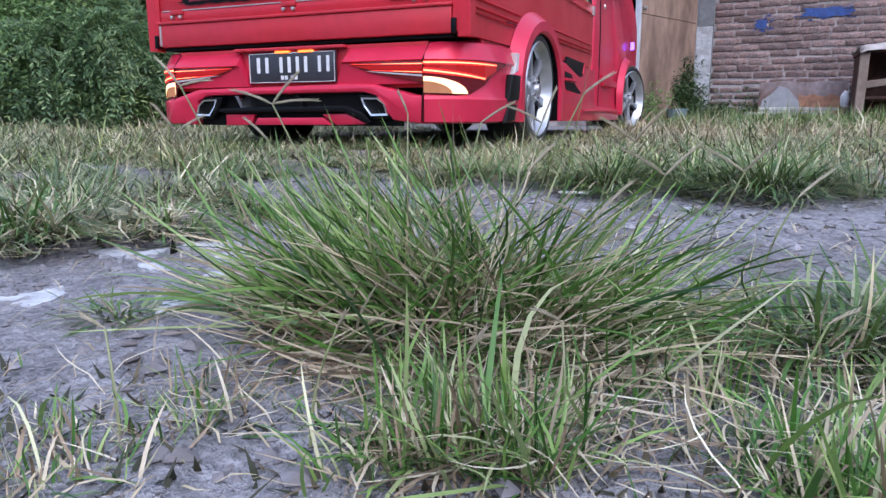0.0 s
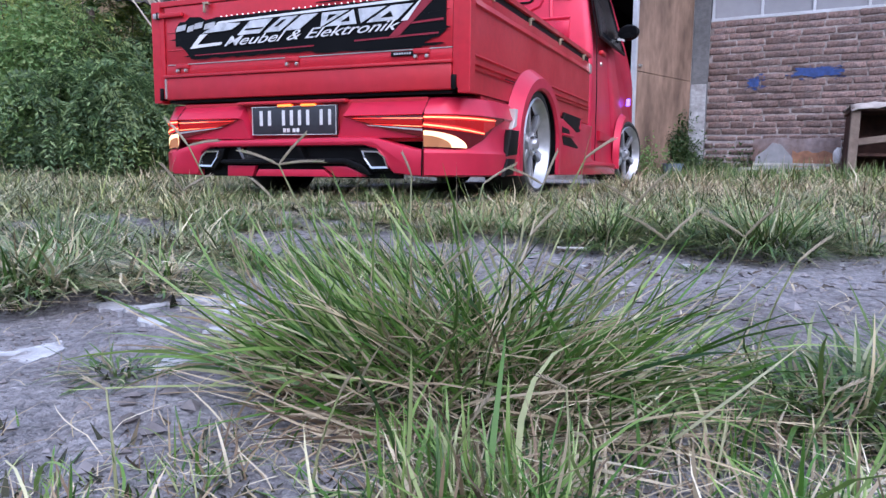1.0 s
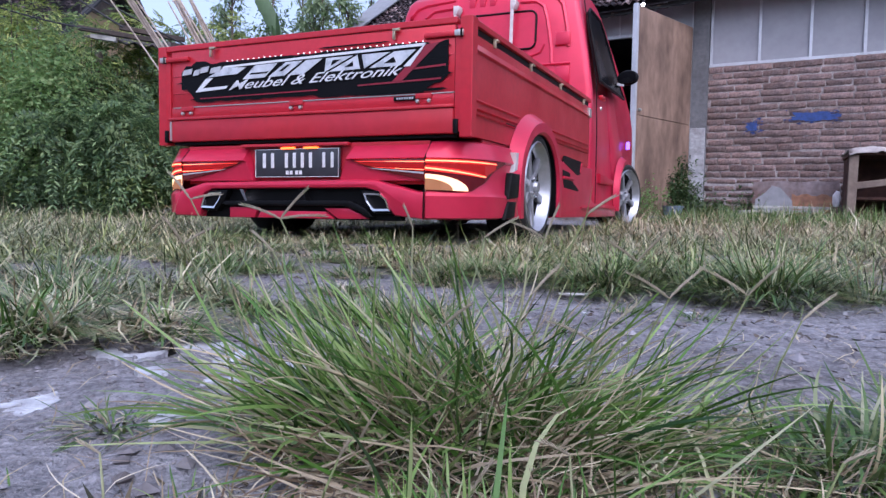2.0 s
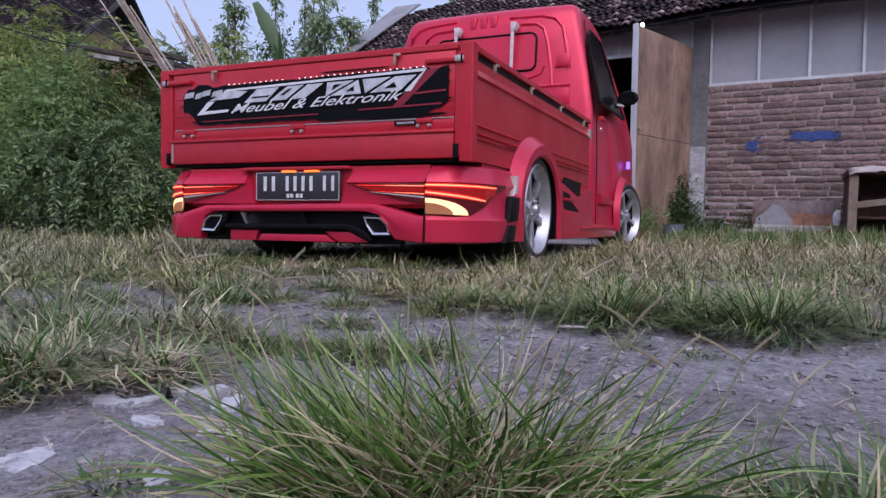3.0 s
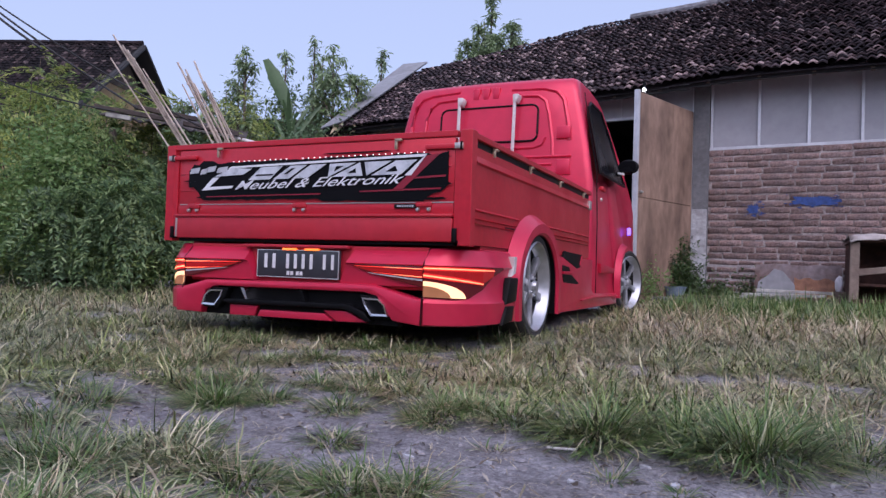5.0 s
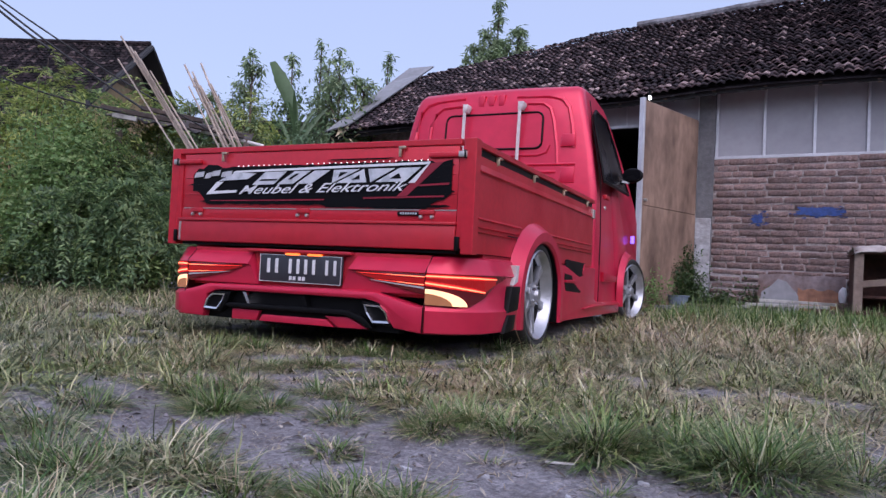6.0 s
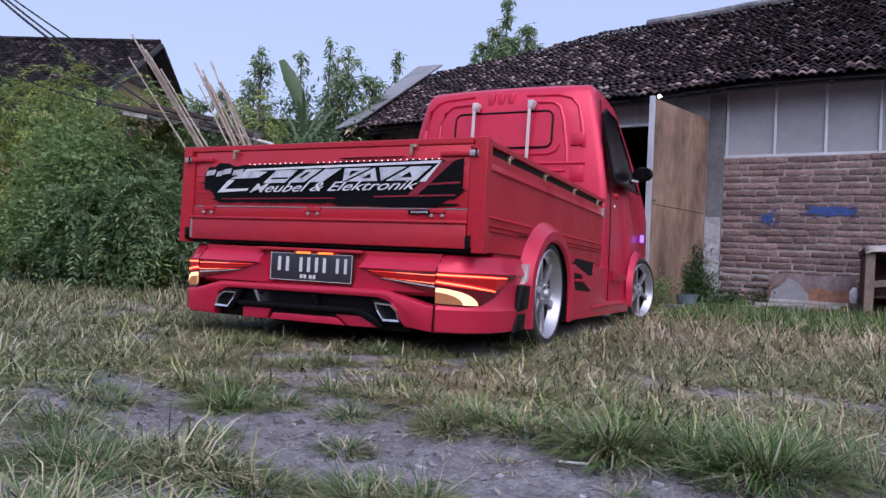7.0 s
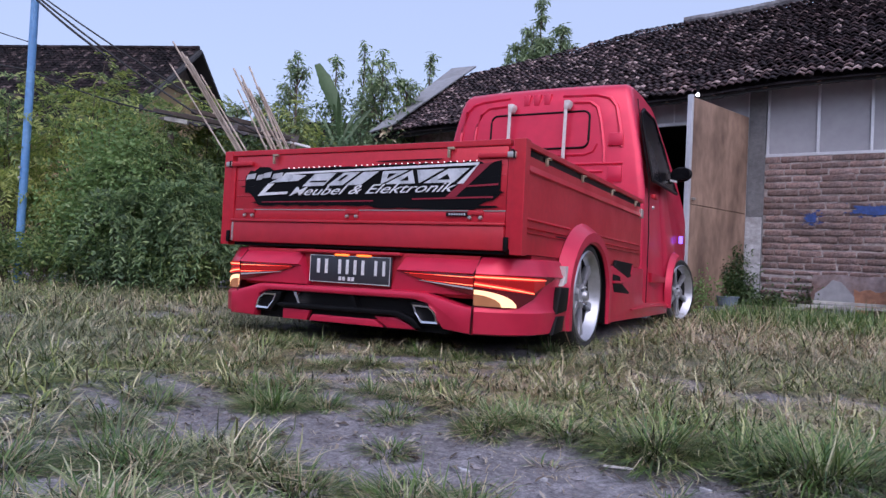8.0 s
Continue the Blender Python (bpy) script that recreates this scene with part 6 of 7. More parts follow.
    F = np.array([(a, (a + 1) % 4, 4) for a in range(4)] + [((a + 1) % 4, a, 5) for a in range(4)])
    faces = (F[None] + 6 * np.arange(k)[:, None, None]).reshape(-1, 3)
    tagged(raw("pebbles", V.reshape(-1, 3), faces, PEBBLE), "small grey pebbles and crumbs of dirt", "pebbles", kind="stuff")


pebbles()

# ---- grass ----
def wave(x, y, k, seed):
    """A smooth random field in 0..1 for many places at once."""
    r = np.random.default_rng(seed)
    v = np.zeros(len(x))
    for j in range(6):
        a, p, f = r.uniform(0, 2 * np.pi), r.uniform(0, 2 * np.pi), k * r.uniform(0.6, 1.8)
        v += np.sin((x * np.cos(a) + y * np.sin(a)) * f + p)
    return 0.5 + v / 7.0


def z_of(x, y):
    return heights(x, y) - 0.007


def grow(name, x, y, az, q, h, wid, material, label, rng, spread=0.9, bend=0.6, segs=3, flat=0.25):
    """Blades that fan out from many feet: az is each one's heading, q how far out in its clump it stands, h its length."""
    n = len(x)
    base = np.stack([x, y, z_of(x, y)], 1)
    lean = np.minimum(1.45, q * spread * rng.uniform(0.45, 1.2, n) + np.abs(rng.normal(flat, 0.40, n)))
    ob = blades(name, base, az, lean, rng.normal(bend, 0.7, n), h, wid * rng.uniform(0.5, 1.35, n), material, segs=segs, drift=rng.normal(0, 0.9, n))
    return tagged(ob, label, "grass", kind="stuff")


# small bare places in the turf: centre, half length, half width, heading in degrees
GAPS = ((0.45, -0.20, 0.50, 0.10, 36), (0.06, -0.43, 0.14, 0.08, 30), (-0.16, -1.20, 0.12, 0.07, 40), (0.13, -1.41, 0.10, 0.06, 40), (-0.54, -0.36, 0.15, 0.10, 50), (1.58, 0.02, 0.24, 0.11, -15), (2.08, 0.02, 0.16, 0.24, 0), (0.75, -0.62, 0.16, 0.05, 30), (-0.75, -0.85, 0.16, 0.06, 45))


def meadow():
    rng = np.random.default_rng(21)

    def in_sight(x, y):
        """The part of the yard before the lens; the rest is grown more thinly."""
        return np.where((x < 2.25 + 0.21 * (y + 2.5)) & (x > 1.3 - 2.1 * (y + 2.5)), 1.0, 0.13)

    def clumps(m, x0, x1, y0, y1, keep, per, r0, r1, h0, h1, mat_n=0):
        """m clumps of per blades: each clump has its own size, vigour, dryness and shade of green."""
        cx, cy = rng.uniform(x0, x1, m), rng.uniform(y0, y1, m)
        ok = rng.random(m) < keep(cx, cy) * in_sight(cx, cy)
        cx, cy = cx[ok], cy[ok]
        m = len(cx)
        vig = rng.random(m) ** 2.0
        dry = np.clip(dry_bias(cx, cy) * 0.62 + rng.normal(0.08, 0.28, m) - 0.30 * vig, 0.05, 0.92)
        shade = (wave(cx, cy, 3.3, 77) + rng.normal(0, 0.20, m) + np.where(cx < 0.6, 0.14, -0.06)) > 0.5
        cnt = (per * (0.5 + vig)).astype(int)
        rep = np.repeat(np.arange(m), cnt)
        k = len(rep)
        a, q = rng.uniform(0, 2 * np.pi, k), np.sqrt(rng.random(k))
        rad = (r0 + (r1 - r0) * vig)[rep] * q * 0.7
        h = (h0 + (h1 - h0) * vig)[rep] * (0.35 + 0.8 * rng.random(k))
        straw = rng.random(k) < dry[rep]
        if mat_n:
            # short dark blades paint the shade into the foot of each clump
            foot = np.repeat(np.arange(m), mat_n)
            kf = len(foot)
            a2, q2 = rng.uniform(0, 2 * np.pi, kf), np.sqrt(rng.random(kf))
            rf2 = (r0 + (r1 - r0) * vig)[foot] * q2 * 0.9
            grow("gap_shade_blades", cx[foot] + np.cos(a2) * rf2, cy[foot] + np.sin(a2) * rf2, a2, q2, (h0 + (h1 - h0) * vig)[foot] * rng.uniform(0.25, 0.5, kf), 0.009 if mat_n > 9 else 0.016, SHADE_THATCH, "matted dark blades painting the shade under the green", rng, 1.2, 0.5, 2, 0.5)
        return cx[rep] + np.cos(a) * rad, cy[rep] + np.sin(a) * rad, a + rng.normal(0, 0.8, k), q, h, np.where(straw, 2, np.where(shade[rep], 1, 0))

    def gaps(x, y):
        k = np.ones(len(x))
        for cx, cy, a, c, turn in GAPS:
            co, si = math.cos(radians(turn)), math.sin(radians(turn))
            u, v = ((x - cx) * co + (y - cy) * si) / a, (-(x - cx) * si + (y - cy) * co) / c
            k *= np.clip((np.hypot(u, v) - 0.75) / 0.5, 0.04 if cx < 1 else 0.45, 1)
        return k

    def keep_near(x, y):
        k = np.clip((wave(x, y, 5.6, 9) - 0.34) * 6.0, 0.05, 1)
        k[y > -0.35] = np.maximum(k[y > -0.35], 0.62)
        k[(x < 0.15) & (y > -1.1)] = np.maximum(k[(x < 0.15) & (y > -1.1)], 0.95)
        k[(x > 0.9) & (y > -0.9) & (y < 1.6)] = np.maximum(k[(x > 0.9) & (y > -0.9) & (y < 1.6)], 0.92)
        k[(x < 0.9) & (x > 0.1)] *= 0.62
        k *= gaps(x, y)
        k[beyond(x, y, BARE) < 0.02] = 0.0
        k[(np.hypot(x - 1.82, y + 2.53) < 0.35)] = 0
        k[(np.abs(x) < 0.75) & (y > 0.15) & (y < 4)] *= 0.2
        return k

    def dry_bias(x, y):
        d = np.clip((wave(x, y, 1.9, 31) - 0.38) * 2.6, 0, 1)
        d[(x > 0.9) & (y > -0.7) & (y < 3.2)] += 0.42
        d[x < 0.9] *= 0.80
        d[x < -0.5] *= 0.9
        return np.clip(d, 0, 1)

    SORTS = (("green", MEADOW, "mixed green and yellowing yard grass"), ("grey_green", MEADOW_GREY, "dull grey-green yard grass"), ("dry", DRY, "dry straw-coloured grass among the green"))
    for m, per, r0, r1, h0, h1, wid, sp, flat, mat_n in ((5200, 88, 0.02, 0.085, 0.05, 0.155, 0.0042, 1.15, 0.40, 16), (7000, 15, 0.03, 0.08, 0.025, 0.07, 0.0034, 1.4, 0.75, 0)):
        x, y, az, q, h, sort = clumps(m, -1.4, 3.4, -2.4, 1.6, keep_near, per, r0, r1, h0, h1, mat_n)
        h = h * np.where((np.abs(x) < 0.95) & (y > -0.45), 0.78, np.where(x < 0.1, 1.25, 1.0))
        for k, (nm, mt, lab) in enumerate(SORTS):
            sel = sort == k
            grow("meadow_" + nm, x[sel], y[sel], az[sel], q[sel], h[sel] * (1.15 if k == 2 else 1), wid * (0.8 if k == 2 else 1), mt, lab, rng, sp, 1.7, 3, flat + (0.25 if k == 2 else 0))

    def keep_far(x, y):
        k = np.clip((wave(x, y, 1.5, 41) + 0.05) * 2.0, 0.6, 1)
        k[(x > -1.4) & (x < 3.4) & (y < 1.6)] = 0
        k[(x < -4.7) | ((x < 0.7) & (y > 3.6)) | ((x < 0.3) & (x < -1.2 - 0.9 * (y - 1.6)) & (y > 3.0))] = 0
        k[(np.abs(x) < 0.75) & (y > 0.3)] = 0
        k[(y - (6.9 - 0.0787 * (x - 1.28))) > -0.30] = 0
        k[(np.abs(x - 1.9) < 1.2) & (np.abs(y - 6.2) < 0.5)] *= 0.25
        return k

    x, y, az, q, h, sort = clumps(10500, -7.0, 5.5, -2.5, 7.0, keep_far, 66, 0.04, 0.15, 0.08, 0.28, 8)
    for k, (nm, mt, lab) in enumerate(SORTS):
        sel = sort == k
        grow("far_grass_" + nm, x[sel], y[sel], az[sel], q[sel], h[sel] * np.where((x[sel] > 0.85) & (y[sel] < 3.6), 1.22, 1.0), 0.0064, mt, lab, rng, 1.0, 1.6, 2, 0.5)
    x, y, az, q, h, sort = clumps(1700, 1.0, 4.2, 3.3, 6.15, lambda a, c: np.clip((c - 3.0 + 0.8 * (a - 1.6)) * 0.7, 0, 0.85), 38, 0.08, 0.2, 0.08, 0.30)
    grow("wall_weeds", x, y, az, q, h, 0.010, LUSH, "green weeds before the brick wall", rng, 1.0, 0.6, 2)
    # thin ripe stems that stand over the turf beside the wheels
    k = 3200
    x, y = rng.uniform(0.85, 3.2, k), rng.uniform(0.2, 4.6, k)
    ok = rng.random(k) < np.clip(wave(x, y, 2.4, 5) * 2.2 - 0.55, 0.02, 1)
    x, y = x[ok], y[ok]
    k = len(x)
    grow("ripe_stems", x, y, rng.uniform(0, 6.28, k), np.full(k, 0.2), rng.uniform(0.10, 0.26, k), 0.0034, HAZE_STALK, "thin ripe brown grass stems", rng, 0.9, 1.5, 3, 0.5)
    # dead leaf crumbs, whole curled leaves, then loose straw, lying on the dirt
    k = 1500
    x, y = rng.uniform(0.2, 2.6, k), rng.uniform(-1.75, -0.1, k)
    ok = np.hypot(x - 1.82, y + 2.53) > 0.4
    x, y = x[ok], y[ok]
    k = len(x)
    tagged(blades("leaf_crumbs", np.stack([x, y, z_of(x, y) + 0.011], 1), rng.uniform(0, 6.28, k), rng.uniform(1.45, 1.6, k), rng.normal(0, 0.15, k), rng.uniform(0.008, 0.030, k), rng.uniform(0.003, 0.010, k), LITTER, segs=3, drift=rng.normal(0, 0.8, k)), "brown and grey crumbs of dead leaves on the dirt", "litter", kind="stuff")
    k = 210
    x, y = rng.uniform(0.3, 2.2, k), rng.uniform(-1.6, -0.1, k)
    a = rng.uniform(0, 6.28, k)
    aim = np.stack([np.cos(a), np.sin(a), rng.uniform(-0.02, 0.25, k)], 1)
    tagged(leaves("dead_leaves", np.stack([x, y, heights(x, y) + 0.003], 1), 0.026, LITTER, narrow=0.5, rng=rng, aim=aim), "small curled dead leaves on the dirt", "litter", kind="stuff")
    k = 1700
    x, y = rng.uniform(0.4, 2.4, k), rng.uniform(-2.35, -0.95, k)
    ok = inside(x, y, BARE) & (np.hypot(x - 1.82, y + 2.53) > 0.3)
    x, y = x[ok], y[ok]
    k = len(x)
    tagged(blades("loose_straw", np.stack([x, y, z_of(x, y) + 0.009], 1), rng.uniform(0, 6.28, k), rng.uniform(1.4, 1.6, k), rng.normal(0, 0.1, k), rng.uniform(0.008, 0.045, k), rng.uniform(0.0008, 0.002, k), DRY, segs=3, drift=rng.normal(0, 0.8, k)), "bits of dry straw on the dirt", "straw", kind="stuff")


def tuft(x, y, r, h, n, seed, label, dry=0.25, spread=0.75, wid=0.0044, name="grass_tuft", squash=1.0):
    """A clump whose blades fan out from a tight foot; straw-coloured stems stand among the green."""
    rng = np.random.default_rng(seed)
    th = thing(name, label, "grass", "grass tufts")
    a = rng.uniform(0, 2 * np.pi, n)
    q = np.sqrt(rng.random(n))
    bx, by = x + np.cos(a) * q * r * 0.45, y + np.sin(a) * q * r * 0.45 * squash
    base = np.stack([bx, by, z_of(bx, by)], 1)
    az = a + rng.normal(0, 0.55, n)
    lean = np.minimum(1.35, q * spread * rng.uniform(0.45, 1.15, n) + np.abs(rng.normal(0, 0.28, n)))
    L = h * (0.35 + 0.65 * rng.random(n) ** 0.8) * (1 + 0.30 * q)
    dr = rng.normal(0, 0.6, n)
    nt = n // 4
    # shade at the tuft's foot, painted with dark blades
    tagged(blades("foot_shade", base[:nt], rng.uniform(0, 6.28, nt), rng.uniform(0.5, 1.4, nt), rng.normal(0.4, 0.3, nt), np.full(nt, h * 0.35), np.full(nt, 0.006), SHADE_THATCH, th, "dark blades painting the shade at the foot", 2), kind="stuff")
    ng = int(n * (1 - dry))
    tagged(blades("green_grass", base[:ng], az[:ng], lean[:ng], rng.normal(1.15, 0.55, ng), L[:ng], wid * rng.uniform(0.55, 1.3, ng), LUSH if h > 0.125 else GRASS, th, "fresh green blades", 6, dr[:ng]), kind="stuff")
    nd = n - ng
    tagged(blades("dry_grass", base[ng:], az[ng:], np.minimum(1.45, lean[ng:] * 1.25 + 0.2), rng.normal(0.9, 0.8, nd), L[ng:] * 0.95, wid * 0.75 * rng.uniform(0.5, 1.2, nd), DRY, th, "dry straw blades", 6, dr[ng:] * 2), kind="stuff")
    return th


def seed_stalk(x, y, h, az, seed, parent, heads=3, ln=0.03):
    """A thin stalk that ends in finger-like seed heads, each a thin rib set with spikelets."""
    rr = random.Random(seed)
    bm = bmesh.new()
    z = height(x, y)
    p0 = Vector((x, y, z))
    out = Vector((math.cos(az), math.sin(az), 0))
    pts = [p0 + Vector((0, 0, h * t)) + out * h * 0.28 * t * t for t in (0, 0.25, 0.5, 0.75, 1.0)]
    tube(bm, pts, 0.0010, 0.0006, sides=5)
    part("stalk", bm, STALK, parent, smooth=True)
    top = pts[-1]
    right = Vector((math.cos(0.42), math.sin(0.42), 0))
    fan = [rr.uniform(0.5, 1.2)] if heads == 1 else [2.55, 1.05, 0.05][:heads]
    for k, g in enumerate(fan):
        bm = bmesh.new()
        g += rr.uniform(-0.25, 0.25)
        if heads < 3 and out.dot(right) < 0:
            g = math.pi - g
        d = (right * math.cos(g) + Vector((0, 0, math.sin(g))) + Vector((0, 0.3 * rr.uniform(-1, 1), 0))).normalized()
        lk = ln * rr.uniform(0.55, 0.9)

        def along(t):
            return top + d * lk * t + Vector((0, 0, -0.14 * lk * t * t))

        tube(bm, [along(t) for t in (0, 0.3, 0.6, 0.9, 1.0)], 0.0006, 0.0004, sides=5)
        m = int(lk / 0.0016)
        for j in range(m):
            c = along((j + 1) / (m + 1))
            sd = d.cross(Vector((0.3, -0.9, 0.2))).normalized() * (0.0008 if j % 2 else -0.0008)
            tube(bm, [c, c + d * 0.0015 + sd * 0.7, c + d * 0.0036 + sd], 0.00062, 0.00025, sides=4)
        part("seed_head", bm, SEED, parent)


meadow()
RIGHT = 0.42  # heading across the tuft, along which its long blades sweep both ways
big = thing("grass_tuft", "big spreading tuft of green grass with dry straw at its foot", "grass", "grass tufts")


def sweep(name, n, az, az_sd, lean0, lean1, len0, len1, wid, material, seed, spread, bend=0.35, label="", cx=1.62, cy=-2.065):
    """One lock of the tuft: blades that lean the same way from a foot of its own."""
    rng = np.random.default_rng(seed)
    a, q = rng.uniform(0, 2 * np.pi, n), np.sqrt(rng.random(n))
    bx, by = cx + np.cos(a) * q * spread, cy + np.sin(a) * q * spread * 0.6
    # blades on the side to which the lock leans lie lower
    side = np.cos(a - az) * q
    lean = np.clip(lean0 + (lean1 - lean0) * (0.5 + 0.5 * side) + rng.normal(0, 0.16, n), 0.02, 1.4)
    ob = blades(name, np.stack([bx, by, z_of(bx, by)], 1), az + rng.normal(0, az_sd, n), lean, rng.normal(bend, 0.36, n), len0 + (len1 - len0) * rng.random(n) ** 0.9, wid * rng.uniform(0.55, 1.25, n), material, big, label, 7, rng.normal(0, 1.5 if material is DRY else 0.95, n), rng.uniform(0.2, 1.4, n) * np.sign(rng.normal(0, 1, n)))
    return tagged(ob, kind="stuff")


for k, (cx, n) in enumerate(((1.545, 180), (1.585, 250), (1.63, 190))):
    sweep("green_grass", n, RIGHT + math.pi + 0.15 * k, 0.60, 0.42, 1.00, 0.05, 0.200, 0.0030, BLADE, 11 + k, 0.065, 0.30, "fresh green blades", cx, -2.085 + 0.02 * k)
for k, (cx, n) in enumerate(((1.62, 160), (1.67, 200), (1.72, 130))):
    sweep("green_grass", n, RIGHT - 0.15 * k, 0.70, 0.38, 1.02, 0.05, 0.185, 0.0029, BLADE, 21 + k, 0.065, 0.55, "fresh green blades", cx, -2.06 + 0.015 * k)
sweep("green_grass", 260, RIGHT + 1.6, 1.5, 0.1, 0.9, 0.04, 0.115, 0.0030, BLADE, 3, 0.12, 0.8, "fresh green blades")
sweep("green_grass", 270, RIGHT - 1.5, 1.1, 0.3, 1.1, 0.04, 0.095, 0.0031, BLADE, 4, 0.12, 0.7, "fresh green blades", 1.615, -2.085)
sweep("dry_grass", 210, RIGHT + math.pi, 0.6, 0.45, 1.05, 0.07, 0.20, 0.0019, DRY, 5, 0.10, 0.45, "dry straw blades", 1.585)
sweep("dry_grass", 300, RIGHT, 0.9, 0.45, 1.20, 0.08, 0.205, 0.0019, DRY, 6, 0.10, 0.60, "dry straw blades", 1.65)
sweep("dry_grass", 560, RIGHT - 1.5, 1.3, 0.95, 1.45, 0.05, 0.12, 0.0022, OLD_STRAW, 7, 0.12, 0.10, "dead straw lying round the foot", 1.61, -2.09)
sweep("dry_grass", 320, RIGHT + 1.6, 1.6, 0.2, 1.0, 0.06, 0.15, 0.0016, DRY, 8, 0.13, 1.4, "thin curled straw over the green")
# dark blades paint the shade inside the big tuft
sweep("foot_shade", 260, RIGHT, 3.1, 0.3, 1.3, 0.03, 0.07, 0.006, SHADE_THATCH, 9, 0.11, 0.2, "dark blades painting the shade at the foot")
# stalks with finger-like seed heads rise out of the tuft
for i, (x, y, h, az, ln, nh) in enumerate(((1.535, -2.085, 0.170, 3.4, 0.050, 3), (1.51, -2.07, 0.145, 3.5, 0.040, 1), (1.47, -2.10, 0.185, 3.5, 0.040, 2), (1.66, -2.05, 0.180, 0.5, 0.035, 1), (1.70, -2.03, 0.15, 0.4, 0.05, 2), (1.63, -2.0, 0.155, 0.9, 0.04, 2), (1.57, -2.04, 0.165, 2.0, 0.035, 1), (1.73, -2.06, 0.13, 0.3, 0.05, 2), (1.45, -2.1, 0.15, 3.5, 0.045, 2), (1.60, -2.12, 0.105, 0.2, 0.035, 1), (1.70, -2.09, 0.10, 0.6, 0.05, 2), (1.55, -2.12, 0.10, 3.2, 0.03, 1), (1.78, -2.03, 0.13, 0.5, 0.05, 2), (1.82, -2.0, 0.11, 0.5, 0.04, 1), (1.60, -2.02, 0.16, 1.4, 0.04, 1), (1.65, -2.10, 0.13, 0.0, 0.045, 1))):
    seed_stalk(x, y, h, az, i, big, nh, ln)
# one stiff tall blade
tagged(blades("tall_blade", np.array([[1.682, -2.045, 0.0], [1.69, -2.03, 0.0], [1.535, -2.12, 0.0]]), np.array([RIGHT, RIGHT, RIGHT + 3.1]), np.array([0.10, 0.2, 0.18]), np.array([0.10, 0.2, 0.05]), np.array([0.215, 0.15, 0.12]), np.array([0.0046, 0.004, 0.0045]), BLADE, big, "one stiff blade taller than the rest", 7), kind="stuff")
TUFTS = ((1.88, -1.97, 0.13, 0.10, 330, 0.25), (1.97, -1.93, 0.12, 0.115, 260, 0.15), (1.80, -2.03, 0.10, 0.06, 120, 0.6), (2.05, -2.0, 0.12, 0.10, 260, 0.35), (1.35, -2.13, 0.045, 0.042, 90, 0.35), (1.54, -1.00, 0.15, 0.165, 420, 0.14), (1.85, -0.99, 0.20, 0.185, 640, 0.14), (1.70, -0.90, 0.15, 0.13, 300, 0.4), (2.05, -0.86, 0.18, 0.13, 360, 0.35),
         (1.61, -1.26, 0.04, 0.06, 40, 0.4), (0.77, -1.39, 0.07, 0.06, 150, 0.3), (1.06, -1.32, 0.06, 0.07, 110, 0.3), (0.57, -1.12, 0.12, 0.12, 260, 0.1), (1.37, -1.20, 0.06, 0.06, 30, 0.8),
         (1.24, -1.55, 0.12, 0.095, 330, 0.35), (1.33, -1.52, 0.08, 0.10, 150, 0.3), (1.07, -1.62, 0.12, 0.09, 300, 0.4), (0.95, -1.60, 0.09, 0.09, 150, 0.6), (0.82, -1.72, 0.12, 0.11, 300, 0.3), (0.70, -1.70, 0.12, 0.12, 280, 0.3), (0.62, -1.85, 0.12, 0.12, 280, 0.3),
         (1.02, -1.98, 0.10, 0.11, 260, 0.45), (0.95, -1.90, 0.11, 0.12, 260, 0.45), (1.10, -1.83, 0.09, 0.10, 180, 0.5), (0.86, -2.02, 0.11, 0.12, 220, 0.4), (1.74, -1.30, 0.05, 0.04, 50, 0.2), (0.33, -1.30, 0.10, 0.10, 200, 0.3), (0.90, -1.05, 0.10, 0.09, 180, 0.35), (1.15, -1.02, 0.10, 0.10, 200, 0.4), (1.33, -0.97, 0.11, 0.11, 220, 0.35), (0.45, -1.52, 0.10, 0.10, 220, 0.4),
         (0.59, -1.15, 0.10, 0.100, 230, 0.25), (0.69, -1.05, 0.09, 0.085, 207, 0.40), (0.74, -0.90, 0.09, 0.080, 207, 0.40), (0.79, -0.68, 0.09, 0.075, 207, 0.35), (0.86, -0.64, 0.07, 0.080, 161, 0.30), (1.14, -0.95, 0.13, 0.100, 299, 0.40), (1.23, -0.94, 0.12, 0.100, 276, 0.45), (0.86, -0.88, 0.09, 0.070, 207, 0.60), (0.32, -0.59, 0.09, 0.090, 207, 0.40), (0.42, -0.45, 0.12, 0.110, 276, 0.35), (0.11, -0.79, 0.14, 0.100, 322, 0.50), (0.41, -0.07, 0.09, 0.110, 207, 0.25), (0.59, -0.03, 0.10, 0.110, 230, 0.30), (-0.08, -0.17, 0.12, 0.110, 276, 0.30), (-0.20, -0.28, 0.12, 0.120, 276, 0.30), (0.91, -0.03, 0.13, 0.100, 299, 0.50), (0.75, 0.61, 0.12, 0.120, 276, 0.40), (1.20, -0.47, 0.14, 0.100, 322, 0.50), (0.40, -1.02, 0.12, 0.090, 276, 0.50), (0.49, -0.94, 0.10, 0.080, 230, 0.50))
for i, (x, y, r, h, n, dry) in enumerate(TUFTS):
    tuft(x, y, r * 1.25, h * 1.0, int(n * 1.6), 50 + i, "low tuft of green and dry grass in the dirt" if h < 0.13 else "tall dark green grass tuft at the dirt's edge", dry, 1.35, 0.0031)
# low fringe of grass close to the lens
rngf = np.random.default_rng(77)
nf = 15000
cf = rngf.integers(0, 420, nf)
xf = rngf.uniform(1.30, 2.10, 420)[cf]
